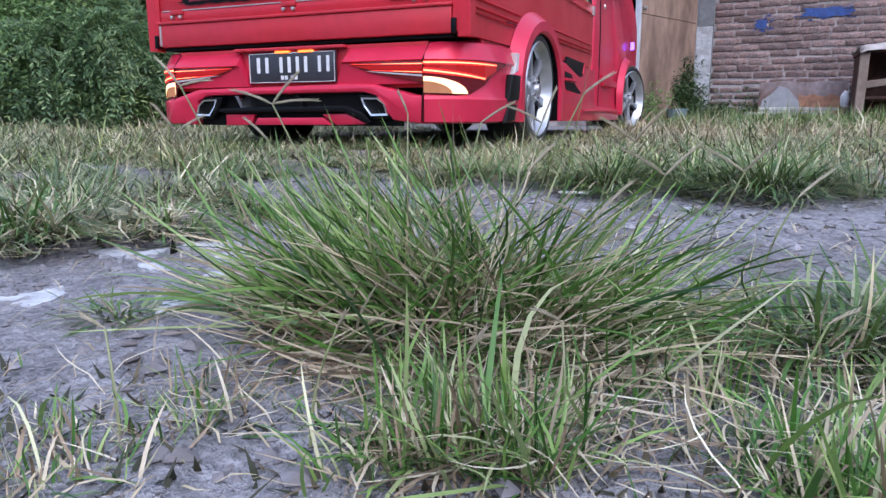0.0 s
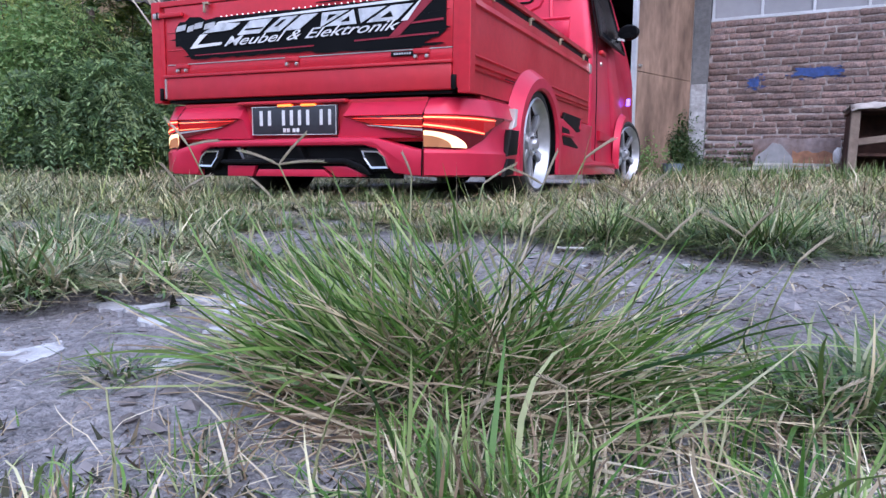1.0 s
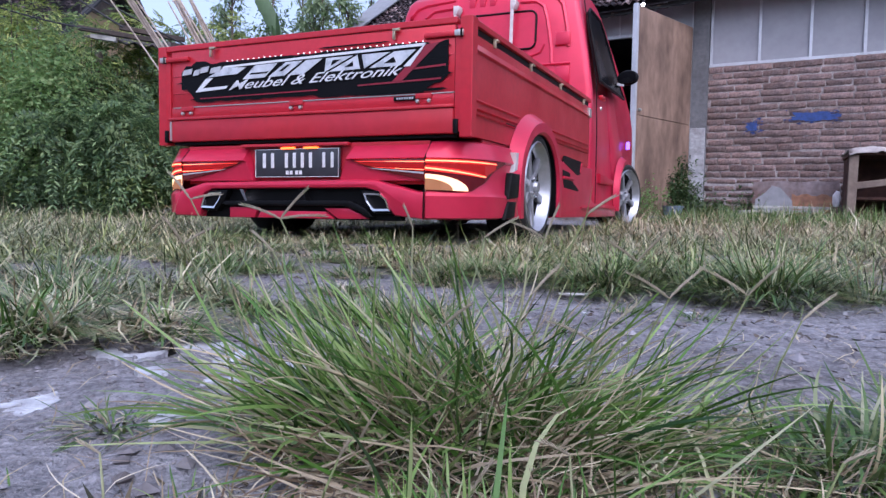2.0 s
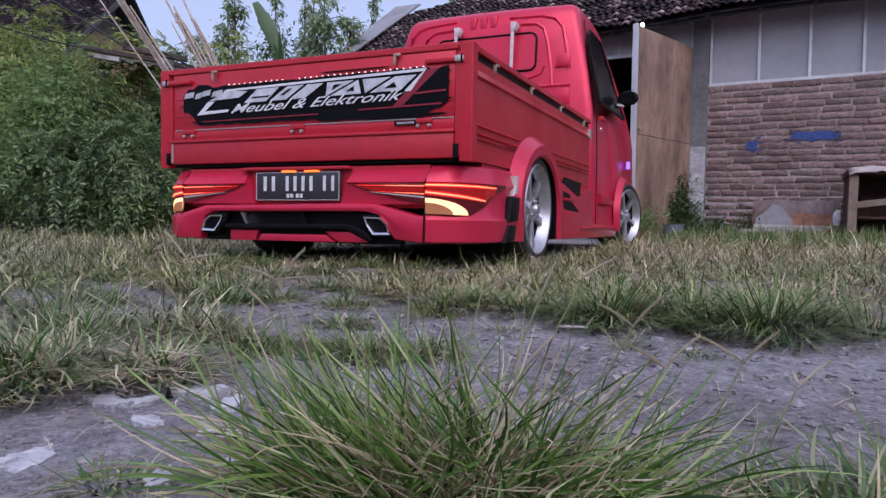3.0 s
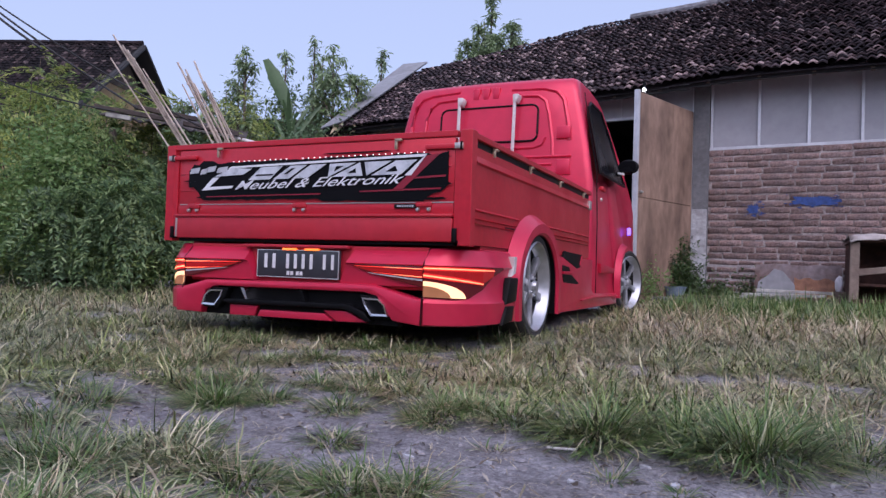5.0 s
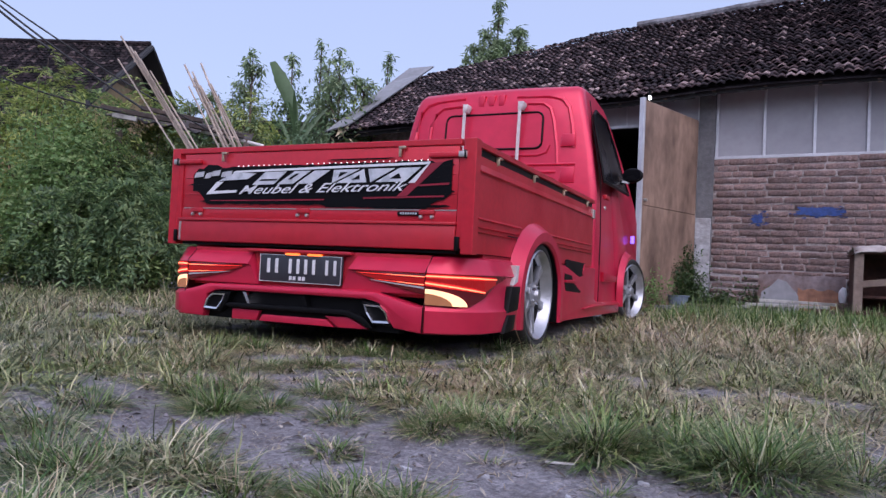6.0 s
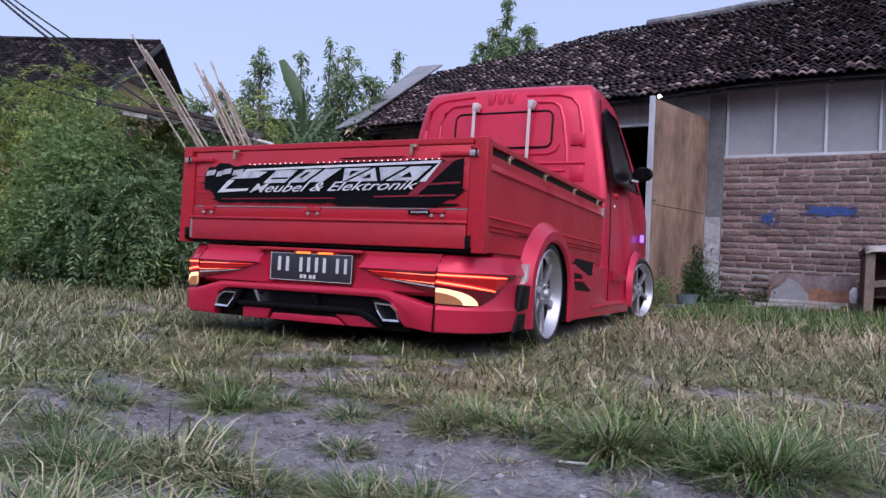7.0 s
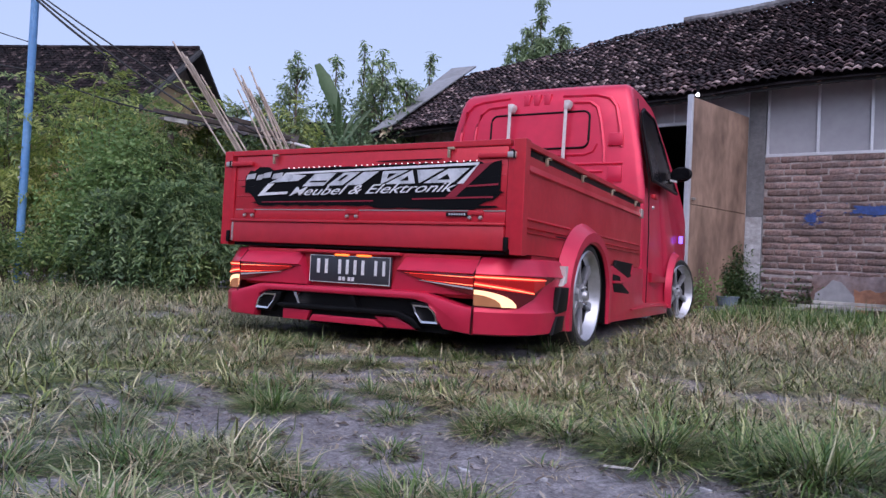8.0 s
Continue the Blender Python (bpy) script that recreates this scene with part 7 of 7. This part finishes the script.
yf = -2.335 + (xf - 1.36) * 0.30 + rngf.normal(-0.005, 0.045, 420)[cf] + rngf.normal(0, 0.012, nf)
xf = xf + rngf.normal(0, 0.014, nf)
okf = (np.hypot(xf - 1.82, yf + 2.53) > 0.30) & (rngf.random(nf) < np.clip(2.2 * wave(xf, yf, 26.0, 3) - 0.55, 0.03, 1) * np.clip((xf - 1.34) * 2.6, 0.30, 0.78))
xf, yf = xf[okf], yf[okf]
front = thing("grass_fringe", "short matted grass, green with dry tips", "grass", "grass tufts")
hf = (0.018 + 0.042 * rngf.random(len(xf)) ** 1.6) * np.clip(0.55 + (xf - 1.45) * 2.4, 0.55, 1.25)
tallf = rngf.random(len(xf)) < 0.02
hf[tallf] *= 2.0
mk = (rngf.random(len(xf)) < np.clip(0.44 + (xf - 1.55) * 0.4, 0.32, 0.60)) | tallf
# dark blades paint shade between the fringe's stems
nt = 1300
xt = rngf.uniform(1.38, 2.05, nt)
yt = -2.335 + (xt - 1.36) * 0.30 + rngf.normal(0, 0.05, nt)
tagged(blades("foot_shade", np.stack([xt, yt, z_of(xt, yt)], 1), rngf.uniform(0, 6.28, nt), rngf.uniform(0.6, 1.45, nt), rngf.normal(0.3, 0.3, nt), rngf.uniform(0.012, 0.03, nt), np.full(nt, 0.0045), SHADE_THATCH, front, "dark blades painting the shade at the foot", 2), kind="stuff")
for sel, mt, nm in ((mk, NEAR_GREEN, "green_grass"), (~mk, OLD_STRAW, "dry_grass")):
    c = int(sel.sum())
    dead = mt is OLD_STRAW
    tagged(blades(nm, np.stack([xf[sel], yf[sel], z_of(xf[sel], yf[sel])], 1), rngf.uniform(0, 2 * np.pi, c), np.abs(rngf.normal(0.9 if dead else 0.1, 0.6 if dead else 0.55, c)), rngf.normal(0.6 if dead else 0.7, 0.6, c), hf[sel] * (1.0 if dead else 1.1), rngf.uniform(0.0012, 0.0030, c) * np.sqrt(hf[sel] / 0.05), mt, front, segs=5, drift=rngf.normal(0, 0.7, c)), kind="stuff")
for i, (x, y, h, az, nh) in enumerate(((1.62, -2.25, 0.06, 1.0, 1), (1.74, -2.20, 0.065, 2.0, 1), (1.52, -2.28, 0.055, 2.6, 1), (1.84, -2.16, 0.07, 0.6, 1), (1.93, -2.12, 0.07, 0.2, 2), (1.45, -2.30, 0.06, 3.0, 2), (1.68, -2.22, 0.05, 0.3, 1))):
    seed_stalk(x, y, h, az, 40 + i, front, nh, 0.022)

rngl = np.random.default_rng(31)
kl = 1100
xl, yl = rngl.uniform(1.40, 2.05, kl), rngl.uniform(-2.25, -1.98, kl)
okl = (np.hypot(xl - 1.82, yl + 2.53) > 0.26) & (rngl.random(kl) < np.clip((xl - 1.42) * 4, 0.12, 1))
xl, yl = xl[okl], yl[okl]
kl = len(xl)
tagged(blades("straw_litter", np.stack([xl, yl, z_of(xl, yl) + rngl.uniform(0.003, 0.012, kl)], 1), rngl.uniform(0, 6.28, kl), rngl.uniform(1.15, 1.55, kl), rngl.normal(0.1, 0.25, kl), rngl.uniform(0.02, 0.09, kl), rngl.uniform(0.0008, 0.0019, kl), OLD_STRAW, segs=5, drift=rngl.normal(0, 0.9, kl)), "pale dead straw lying between the tufts", "straw", kind="stuff")

# ---- shrubs and trees ----
def shrub(name, x, y, h, spread, n_limb, n_leaf, size, material, seed, label, category="shrub", trunk=0.03, narrow=0.4, feather=False, droop=0.3, low=0.15, clump=0.12, group="shrubs", mound=0, flat=False):
    """Limbs from one foot; leaves in clumps along and at the ends of the limbs, with gaps between."""
    rng = np.random.default_rng(seed)
    th = thing(name, label, category, group, at=Matrix.Translation((x, y, 0)))
    bm = bmesh.new()
    cl = []
    for k in range(n_limb):
        a = 2 * np.pi * (k + rng.random()) / n_limb
        rr2 = spread * np.sqrt(rng.random())
        top = Vector((math.cos(a) * rr2, math.sin(a) * rr2, h * rng.uniform(0.6, 1.0) * (1.05 - 0.45 * (rr2 / spread) ** 2)))
        pts = [Vector((top.x * t ** 1.4 + rng.normal(0, 0.02), top.y * t ** 1.4 + rng.normal(0, 0.02), top.z * t)) for t in (0.0, 0.25, 0.5, 0.75, 1.0)]
        tube(bm, pts, trunk * rng.uniform(0.5, 1.0), trunk * 0.15, sides=5)
        for t in np.linspace(low, 1.0, 9):
            i = min(3, int(t * 4))
            p = pts[i].lerp(pts[i + 1], t * 4 - i)
            for q in range(2):
                off = rng.normal(0, spread * 0.22, 3)
                cl.append((p.x + off[0], p.y + off[1], max(0.08, p.z + off[2] * 0.6)))
    part("branchwork", bm, BARK, th, "brown stems", smooth=True)
    cl = np.array(cl)
    cl = cl[rng.random(len(cl)) < 0.85]
    nl = np.tile(np.array([0.0, 0.0, 1.0]), (len(cl), 1))
    if mound:
        # most foliage stands on the outside of rounded mounds and turns outwards to the light
        out, nrm = [], []
        for k in range(mound):
            a, q = rng.uniform(0, 2 * np.pi), np.sqrt(rng.random()) * 0.75
            c = np.array([math.cos(a) * q * spread, math.sin(a) * q * spread, h * rng.uniform(0.22, 0.80)])
            r = np.array([spread * 0.50, spread * 0.50, h * 0.24]) * rng.uniform(0.75, 1.25)
            v = rng.normal(size=(26, 3))
            v[:, 2] = np.abs(v[:, 2]) - 0.35
            v /= np.linalg.norm(v, axis=1)[:, None]
            out.append(c + v * r * rng.uniform(0.85, 1.08, (26, 1)))
            nrm.append(v + np.array([0, 0, 0.35]))
        cl, nl = np.concatenate([cl[::5]] + out), np.concatenate([nl[::5]] + nrm)
        cl[:, 2] = np.maximum(cl[:, 2], 0.08)
    nl = nl / np.linalg.norm(nl, axis=1)[:, None]
    per = max(3, n_leaf // len(cl))
    aim = face = None
    if feather:
        # feather leaves: flat leaflets in two ranks along drooping ribs
        m = max(1, n_leaf // (len(cl) * 32))
        c, nn = np.repeat(cl, m, 0), np.repeat(nl, m, 0)
        k = len(c)
        c = c + rng.normal(0, clump * 0.45, (k, 3))
        ln = clump * rng.uniform(1.8, 3.6, k)
        d = np.cross(nn, rng.normal(size=(k, 3)))
        d = d / np.linalg.norm(d, axis=1)[:, None] + nn * 0.45
        d[:, 2] += 0.15
        d /= np.linalg.norm(d, axis=1)[:, None]
        sd = np.cross(nn, d)
        sd /= np.linalg.norm(sd, axis=1)[:, None]
        pos, aim = [], []
        for j in range(16):
            t = (j + 1) / 16
            p = c + d * (ln * t)[:, None] - np.stack([np.zeros(k), np.zeros(k), ln * 0.7 * t * t], 1)
            for sg in (-1, 1):
                pos.append(p + rng.normal(0, 0.004, (k, 3)))
                aim.append(sd * sg * (1.15 - 0.6 * t) + d * 0.6 + np.array([0, 0, -0.25]) + rng.normal(0, 0.08, (k, 3)))
        pos, aim, face = np.concatenate(pos), np.concatenate(aim), np.tile(nn, (32, 1))
    else:
        pos = np.repeat(cl, per, 0) + rng.normal(0, clump, (len(cl) * per, 3))
        face = np.repeat(nl, per, 0) if mound else None
    pos[:, 2] = np.maximum(pos[:, 2], 0.04)
    leaves("crown", pos, size, material, th, narrow=narrow, rng=rng, droop=droop, aim=aim, face=face, flat=feather or flat)
    return th


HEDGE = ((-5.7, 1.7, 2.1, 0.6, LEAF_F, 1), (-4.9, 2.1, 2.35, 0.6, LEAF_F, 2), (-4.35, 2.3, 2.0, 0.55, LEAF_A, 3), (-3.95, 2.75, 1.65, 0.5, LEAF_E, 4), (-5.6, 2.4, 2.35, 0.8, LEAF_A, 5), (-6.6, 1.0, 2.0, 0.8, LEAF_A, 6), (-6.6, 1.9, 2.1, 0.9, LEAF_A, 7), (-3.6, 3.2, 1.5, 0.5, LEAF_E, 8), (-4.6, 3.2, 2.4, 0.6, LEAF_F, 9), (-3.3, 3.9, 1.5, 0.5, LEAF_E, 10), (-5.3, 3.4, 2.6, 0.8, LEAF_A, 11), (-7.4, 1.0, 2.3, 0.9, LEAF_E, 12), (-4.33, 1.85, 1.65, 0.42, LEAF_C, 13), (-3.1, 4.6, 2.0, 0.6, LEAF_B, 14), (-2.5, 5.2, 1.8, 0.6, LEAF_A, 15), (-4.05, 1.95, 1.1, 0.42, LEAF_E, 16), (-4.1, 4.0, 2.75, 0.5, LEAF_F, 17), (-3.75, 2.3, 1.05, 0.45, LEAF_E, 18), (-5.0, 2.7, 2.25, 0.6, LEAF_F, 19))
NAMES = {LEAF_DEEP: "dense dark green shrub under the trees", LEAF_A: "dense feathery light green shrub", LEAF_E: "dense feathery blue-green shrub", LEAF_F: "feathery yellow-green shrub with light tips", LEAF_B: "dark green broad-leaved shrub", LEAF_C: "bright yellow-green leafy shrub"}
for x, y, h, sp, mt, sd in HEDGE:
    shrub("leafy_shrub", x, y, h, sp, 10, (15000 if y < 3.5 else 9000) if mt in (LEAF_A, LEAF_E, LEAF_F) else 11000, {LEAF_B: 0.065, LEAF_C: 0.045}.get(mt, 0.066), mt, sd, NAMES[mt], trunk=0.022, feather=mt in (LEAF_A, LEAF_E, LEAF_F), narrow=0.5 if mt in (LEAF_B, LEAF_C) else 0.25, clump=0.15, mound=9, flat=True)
for i, (x, y) in enumerate(((-4.5, 1.35), (-4.0, 2.0), (-3.6, 2.5), (-3.3, 3.0), (-5.3, 1.0), (-5.9, 0.7), (-2.9, 3.4), (-4.25, 1.65), (-3.8, 2.25))):
    shrub("weed_clump", x, y, 0.55 + 0.15 * (i % 3), 0.45, 8, 5200, 0.046, LEAF_B if i % 2 else LEAF_A, 60 + i, "low leafy weeds at the edge of the grass", "weeds", 0.008, clump=0.07, low=0.05, group="weeds", mound=5, flat=True)
# trees behind, against the sky
def bunch_tree(x, y, h, sp, n, seed, label, leaf=0.13, low=0.5, material=None, per=30, group="trees behind"):
    """A slender tree whose leaves hang in bunches at the twig ends, fewer and closer to the stem towards the top."""
    rng = np.random.default_rng(seed)
    th = thing("slender_tree", label, "tree", group, at=Matrix.Translation((x, y, 0)))
    z = h * (low + (1 - low) * rng.random(n) ** 1.25)
    z[0] = h
    t = (z / h - low) / (1 - low)
    r = sp * np.sqrt(rng.random(n)) * (1.0 - 0.65 * t ** 2)
    a = rng.uniform(0, 2 * np.pi, n)
    c = np.stack([np.cos(a) * r, np.sin(a) * r, z], 1)
    bm = bmesh.new()
    tube(bm, [(0, 0, 0), (0.03 * rng.normal(), 0.03 * rng.normal(), h * 0.5), (0, 0, h)], 0.03 + 0.008 * h, 0.008, sides=7)
    for p in c[::2]:
        tube(bm, [(0, 0, max(0.2, p[2] - 0.2 - 0.6 * math.hypot(p[0], p[1]))), tuple(p * np.array([0.55, 0.55, 1]) - np.array([0, 0, 0.12])), tuple(p)], 0.012, 0.005, sides=4)
    part("branchwork", bm, BARK, th, "brown stem and twigs", smooth=True)
    k = n * per
    pos = np.repeat(c, per, 0) + rng.normal(0, 0.045, (k, 3))
    b5 = rng.uniform(0, 2 * np.pi, k)
    aim = np.stack([np.cos(b5), np.sin(b5), rng.uniform(-1.5, 0.35, k)], 1)
    leaves("crown", pos, leaf, material or LEAF_B, th, narrow=0.30, rng=rng, aim=aim, flat=True)
    return th


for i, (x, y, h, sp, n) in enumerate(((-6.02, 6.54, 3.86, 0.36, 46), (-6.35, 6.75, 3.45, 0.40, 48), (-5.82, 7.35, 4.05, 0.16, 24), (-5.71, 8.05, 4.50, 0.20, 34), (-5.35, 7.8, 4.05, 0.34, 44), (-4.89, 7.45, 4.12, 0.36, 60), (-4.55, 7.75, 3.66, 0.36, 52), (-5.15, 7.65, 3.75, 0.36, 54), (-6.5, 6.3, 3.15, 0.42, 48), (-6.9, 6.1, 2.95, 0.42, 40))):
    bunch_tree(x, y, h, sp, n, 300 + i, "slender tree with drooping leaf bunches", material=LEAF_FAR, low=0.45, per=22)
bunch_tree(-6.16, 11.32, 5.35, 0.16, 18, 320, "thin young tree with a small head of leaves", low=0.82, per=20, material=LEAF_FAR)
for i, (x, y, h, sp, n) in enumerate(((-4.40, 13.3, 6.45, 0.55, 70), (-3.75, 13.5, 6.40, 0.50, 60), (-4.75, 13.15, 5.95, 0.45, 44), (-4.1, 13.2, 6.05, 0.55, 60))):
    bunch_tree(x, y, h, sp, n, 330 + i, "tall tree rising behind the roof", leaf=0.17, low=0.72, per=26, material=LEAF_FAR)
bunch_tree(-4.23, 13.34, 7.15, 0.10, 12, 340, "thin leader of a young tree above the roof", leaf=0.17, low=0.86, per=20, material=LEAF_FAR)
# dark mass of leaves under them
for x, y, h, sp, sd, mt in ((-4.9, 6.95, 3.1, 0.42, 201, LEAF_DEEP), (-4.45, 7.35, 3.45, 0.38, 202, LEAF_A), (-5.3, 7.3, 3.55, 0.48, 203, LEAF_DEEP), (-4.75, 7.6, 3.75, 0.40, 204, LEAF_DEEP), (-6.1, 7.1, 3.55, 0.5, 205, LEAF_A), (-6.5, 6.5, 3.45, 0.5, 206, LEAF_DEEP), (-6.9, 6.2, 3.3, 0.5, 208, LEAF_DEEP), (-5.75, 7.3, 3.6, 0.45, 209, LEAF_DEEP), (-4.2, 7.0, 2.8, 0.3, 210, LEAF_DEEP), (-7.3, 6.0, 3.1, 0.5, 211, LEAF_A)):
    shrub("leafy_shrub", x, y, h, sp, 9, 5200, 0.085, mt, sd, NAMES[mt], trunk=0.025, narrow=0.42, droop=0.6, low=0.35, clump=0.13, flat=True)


def banana(x, y, h, seed):
    """One tall torn leaf and many strap-like young ones from one foot."""
    rr = random.Random(seed)
    th = thing("banana_plant", "banana plant with one tall torn upright leaf", "plant", at=Matrix.Translation((x, y, 0)))
    bm = bmesh.new()
    tube(bm, [(0, 0, 0), (0.01, 0, h * 0.5), (0.0, 0.02, h)], 0.07, 0.03, sides=10)
    part("stem", bm, LEAF_D, th, smooth=True)
    specs = [(3.85, 0.98, 0.135, 1.17, 1.45, h)] + [(rr.uniform(0, 6.28), rr.uniform(0.7, 1.05), rr.uniform(0.025, 0.045), rr.uniform(1.1, 1.5), rr.uniform(0, 3), h * rr.uniform(0.72, 0.85)) for k in range(11)]
    for k, (a, ln, w, rise, twist, z0) in enumerate(specs):
        bm = bmesh.new()
        d = Vector((math.cos(a) * math.cos(rise), math.sin(a) * math.cos(rise), math.sin(rise)))
        sd = Vector((-math.sin(a), math.cos(a), 0))
        sd = sd * math.cos(twist) + d.cross(sd) * math.sin(twist)
        up = d.cross(sd)
        rows = []
        n = 16
        for j in range(n + 1):
            t = j / n
            c = Vector((0, 0, z0)) + d * ln * t + Vector((math.cos(a), math.sin(a), -0.6)) * (0.06 if k == 0 else 0.16) * ln * t * t
            ww = w * math.sin(math.pi * min(1, 0.05 + t * 0.86)) ** 0.7
            l, r = (ww * (1 - 0.22 * rr.random()), ww * (1 - 0.22 * rr.random())) if k == 0 else (ww, ww)
            rows.append([bm.verts.new(c - sd * l + up * l * 0.25), bm.verts.new(c), bm.verts.new(c + sd * r + up * r * 0.25)])
        for p, q in zip(rows, rows[1:]):
            for i in (0, 1):
                bm.faces.new((p[i], p[i + 1], q[i + 1], q[i]))
        part("leaf", bm, LEAF_D, th, smooth=True)


banana(-5.30, 6.86, 2.85, 1)
shrub("dry_shrub", -4.25, 6.95, 3.1, 0.22, 6, 520, 0.16, DRY, 140, "withered yellow shrub by the roof's verge", "shrub", 0.02, narrow=0.3, droop=0.7, low=0.55, clump=0.13)
shrub("dry_shrub", -5.75, 6.6, 2.55, 0.22, 5, 300, 0.20, DRY, 141, "withered brown leaves beside the banana plant", "shrub", 0.02, narrow=0.2, droop=0.6, low=0.7, clump=0.16)
# weeds by the pillar and the door
for i, (s, d, h, n) in enumerate(((-0.28, -0.28, 1.00, 2600), (-0.42, -0.40, 0.75, 3000), (-0.12, -0.3, 0.50, 1400), (0.2, -0.32, 0.34, 1200), (-0.62, -1.10, 0.62, 1500), (0.5, -0.2, 0.62, 420), (-0.55, -0.5, 0.4, 900), (0.05, -0.5, 0.26, 700))):
    p = HOUSE @ Vector((s, d, 0))
    shrub("wall_weed", p.x, p.y, h, 0.12 if h > 1 else 0.34 if i == 4 else 0.22, 7, n, 0.050 if i == 4 else 0.052, LEAF_C if i == 4 else CREEPER, 120 + i, "yellowish weed by the door" if i == 4 else "dark creeping weed at the foot of the pillar", "weeds", 0.006, clump=0.06, low=0.05, group="weeds by the wall")

# ---- bricks and roof tiles ----
def brick_mesh(seed):
    """A hand-made brick: rounded arrises, face a little dented."""
    bm = bmesh.new()
    rr = random.Random(seed)
    box(bm, -0.155, 0.155, -0.03, 0.03, -0.034, 0.034, 0.013)
    for v in bm.verts:
        v.co += Vector((rr.uniform(-1, 1), rr.uniform(-1, 1), rr.uniform(-1, 1))) * 0.0042
    me = bpy.data.meshes.new("brick")
    bm.to_mesh(me)
    bm.free()
    me.polygons.foreach_set("use_smooth", [True] * len(me.polygons))
    me.materials.append(BRICK)
    return me


rb = random.Random(12)
shapes = [brick_mesh(i) for i in range(9)]
rest_v, rest_f, lump_v, lump_f = [], [], [], []
CUBE_F = [(0, 1, 3, 2), (4, 6, 7, 5), (0, 4, 5, 1), (2, 3, 7, 6), (0, 2, 6, 4), (1, 5, 7, 3)]
ROWS = 24
PITCH_Z = 1.98 / ROWS
for row in range(ROWS):
    x = 0.02 - (0.13 if row % 2 else 0.0) + rb.uniform(-0.03, 0.03)
    tall = rb.uniform(0.84, 0.94) if row < 7 else rb.uniform(0.98, 1.08)
    sink = 0.001 if row < 7 else 0.0
    while x < 5.8:
        ln = rb.uniform(0.78, 1.2)
        x0, x1 = x, x + 0.29 * ln
        if x1 > 0.03 and x0 > -0.2:
            z = PITCH_Z * (row + 0.5) + rb.uniform(-0.003, 0.003) + 0.006 * math.sin(x * 2.3 + row)
            m = Matrix.Translation((max(x0, 0.0) + (x1 - max(x0, 0.0)) / 2, 0.020 + sink + rb.uniform(-0.006, 0.006), z)) @ pose(0, 0, 0, 0, rb.uniform(-1.2, 1.2), rb.uniform(-1, 1)) @ Matrix.Diagonal(((x1 - max(x0, 0.0)) / 0.31, 1, tall * rb.uniform(0.93, 1.05), 1))
            me = shapes[rb.randrange(9)]
            if x0 < 3.0:
                ob = new("brick", me)
                ob.parent = core
                ob.matrix_basis = m
            else:
                n0 = len(rest_v)
                rest_v += [tuple(m @ v.co) for v in me.vertices]
                rest_f += [tuple(n0 + i for i in p.vertices) for p in me.polygons]
            # mortar squeezed out over the bed joint
            for k in range(2):
                if rb.random() < 0.45:
                    cx, w, hh, pr = rb.uniform(x0, x1), rb.uniform(0.03, 0.10), rb.uniform(0.005, 0.010), rb.uniform(0.004, 0.011)
                    n0 = len(lump_v)
                    for ax in (-1, 1):
                        for ay in (-1, 1):
                            for az in (-1, 1):
                                e2 = 0.5 if ay < 0 else 1.0
                                lump_v.append((max(0.01, cx + ax * w * e2 * rb.uniform(0.7, 1)), -pr if ay < 0 else 0.02, z + PITCH_Z / 2 + az * hh * e2 * rb.uniform(0.6, 1) + 0.003 * ax))
                    lump_f += [tuple(n0 + i for i in f) for f in CUBE_F]
        x = x1 + rb.uniform(0.010, 0.020)
tagged(raw("further_bricks", rest_v, rest_f, BRICK, core, smooth=True), "more of the same bricks", kind="stuff")
tagged(raw("mortar_lumps", lump_v, lump_f, PALE_MORTAR, core), "mortar squeezed out of the joints", kind="stuff")

# pantiles: a shallow S in section, laid in lapping courses
TW, TC = 0.096, 0.130
SECTION = [(0.0, 0.0), (0.25, 0.022), (0.5, 0.030), (0.72, 0.014), (1.0, -0.004)]


def tile_points(s, up, rr):
    out = []
    tilt, slip, rise = rr.uniform(-0.016, 0.016), rr.uniform(-0.026, 0.026), rr.uniform(0, 0.014) + (0.015 if rr.random() < 0.06 else 0)
    for e2 in (0, 1):
        for fx, fz in SECTION:
            out.append(roof_xyz(s + TW * 1.06 * fx + tilt * e2, up + slip + e2 * TC * 1.22, fz + (0.026 + rise if e2 == 0 else -0.004)))
    out += [p - (roof_xyz(s, up, 1.0) - roof_xyz(s, up, 0.0)) * 0.016 for p in out[:5]]
    return out


TF = [(i, i + 1, i + 6, i + 5) for i in range(4)] + [(10 + i, 11 + i, i + 1, i) for i in range(4)]
rt = random.Random(5)
rv, rf = [], []
made = 0
for row in range(31):
    s = -6.02 + rt.uniform(0, 0.05)
    while s < 5.9:
        up = row * TC
        if up < top_edge(s) - 0.05:
            pts = tile_points(s, up, rt)
            if made < 300 and -1.6 < s < 2.4 and row < 12:
                me = bpy.data.meshes.new("roof_tile")
                c = pts[2]
                me.from_pydata([tuple(p - c) for p in pts], [], TF)
                me.materials.append(TILE)
                ob = new("roof_tile", me)
                ob.parent = roof
                ob.location = c
                made += 1
            else:
                n0 = len(rv)
                rv += [tuple(p) for p in pts]
                rf += [tuple(n0 + i for i in q) for q in TF]
        s += TW
tagged(raw("further_tiles", rv, rf, TILE, roof), "more of the same old tiles", kind="stuff")
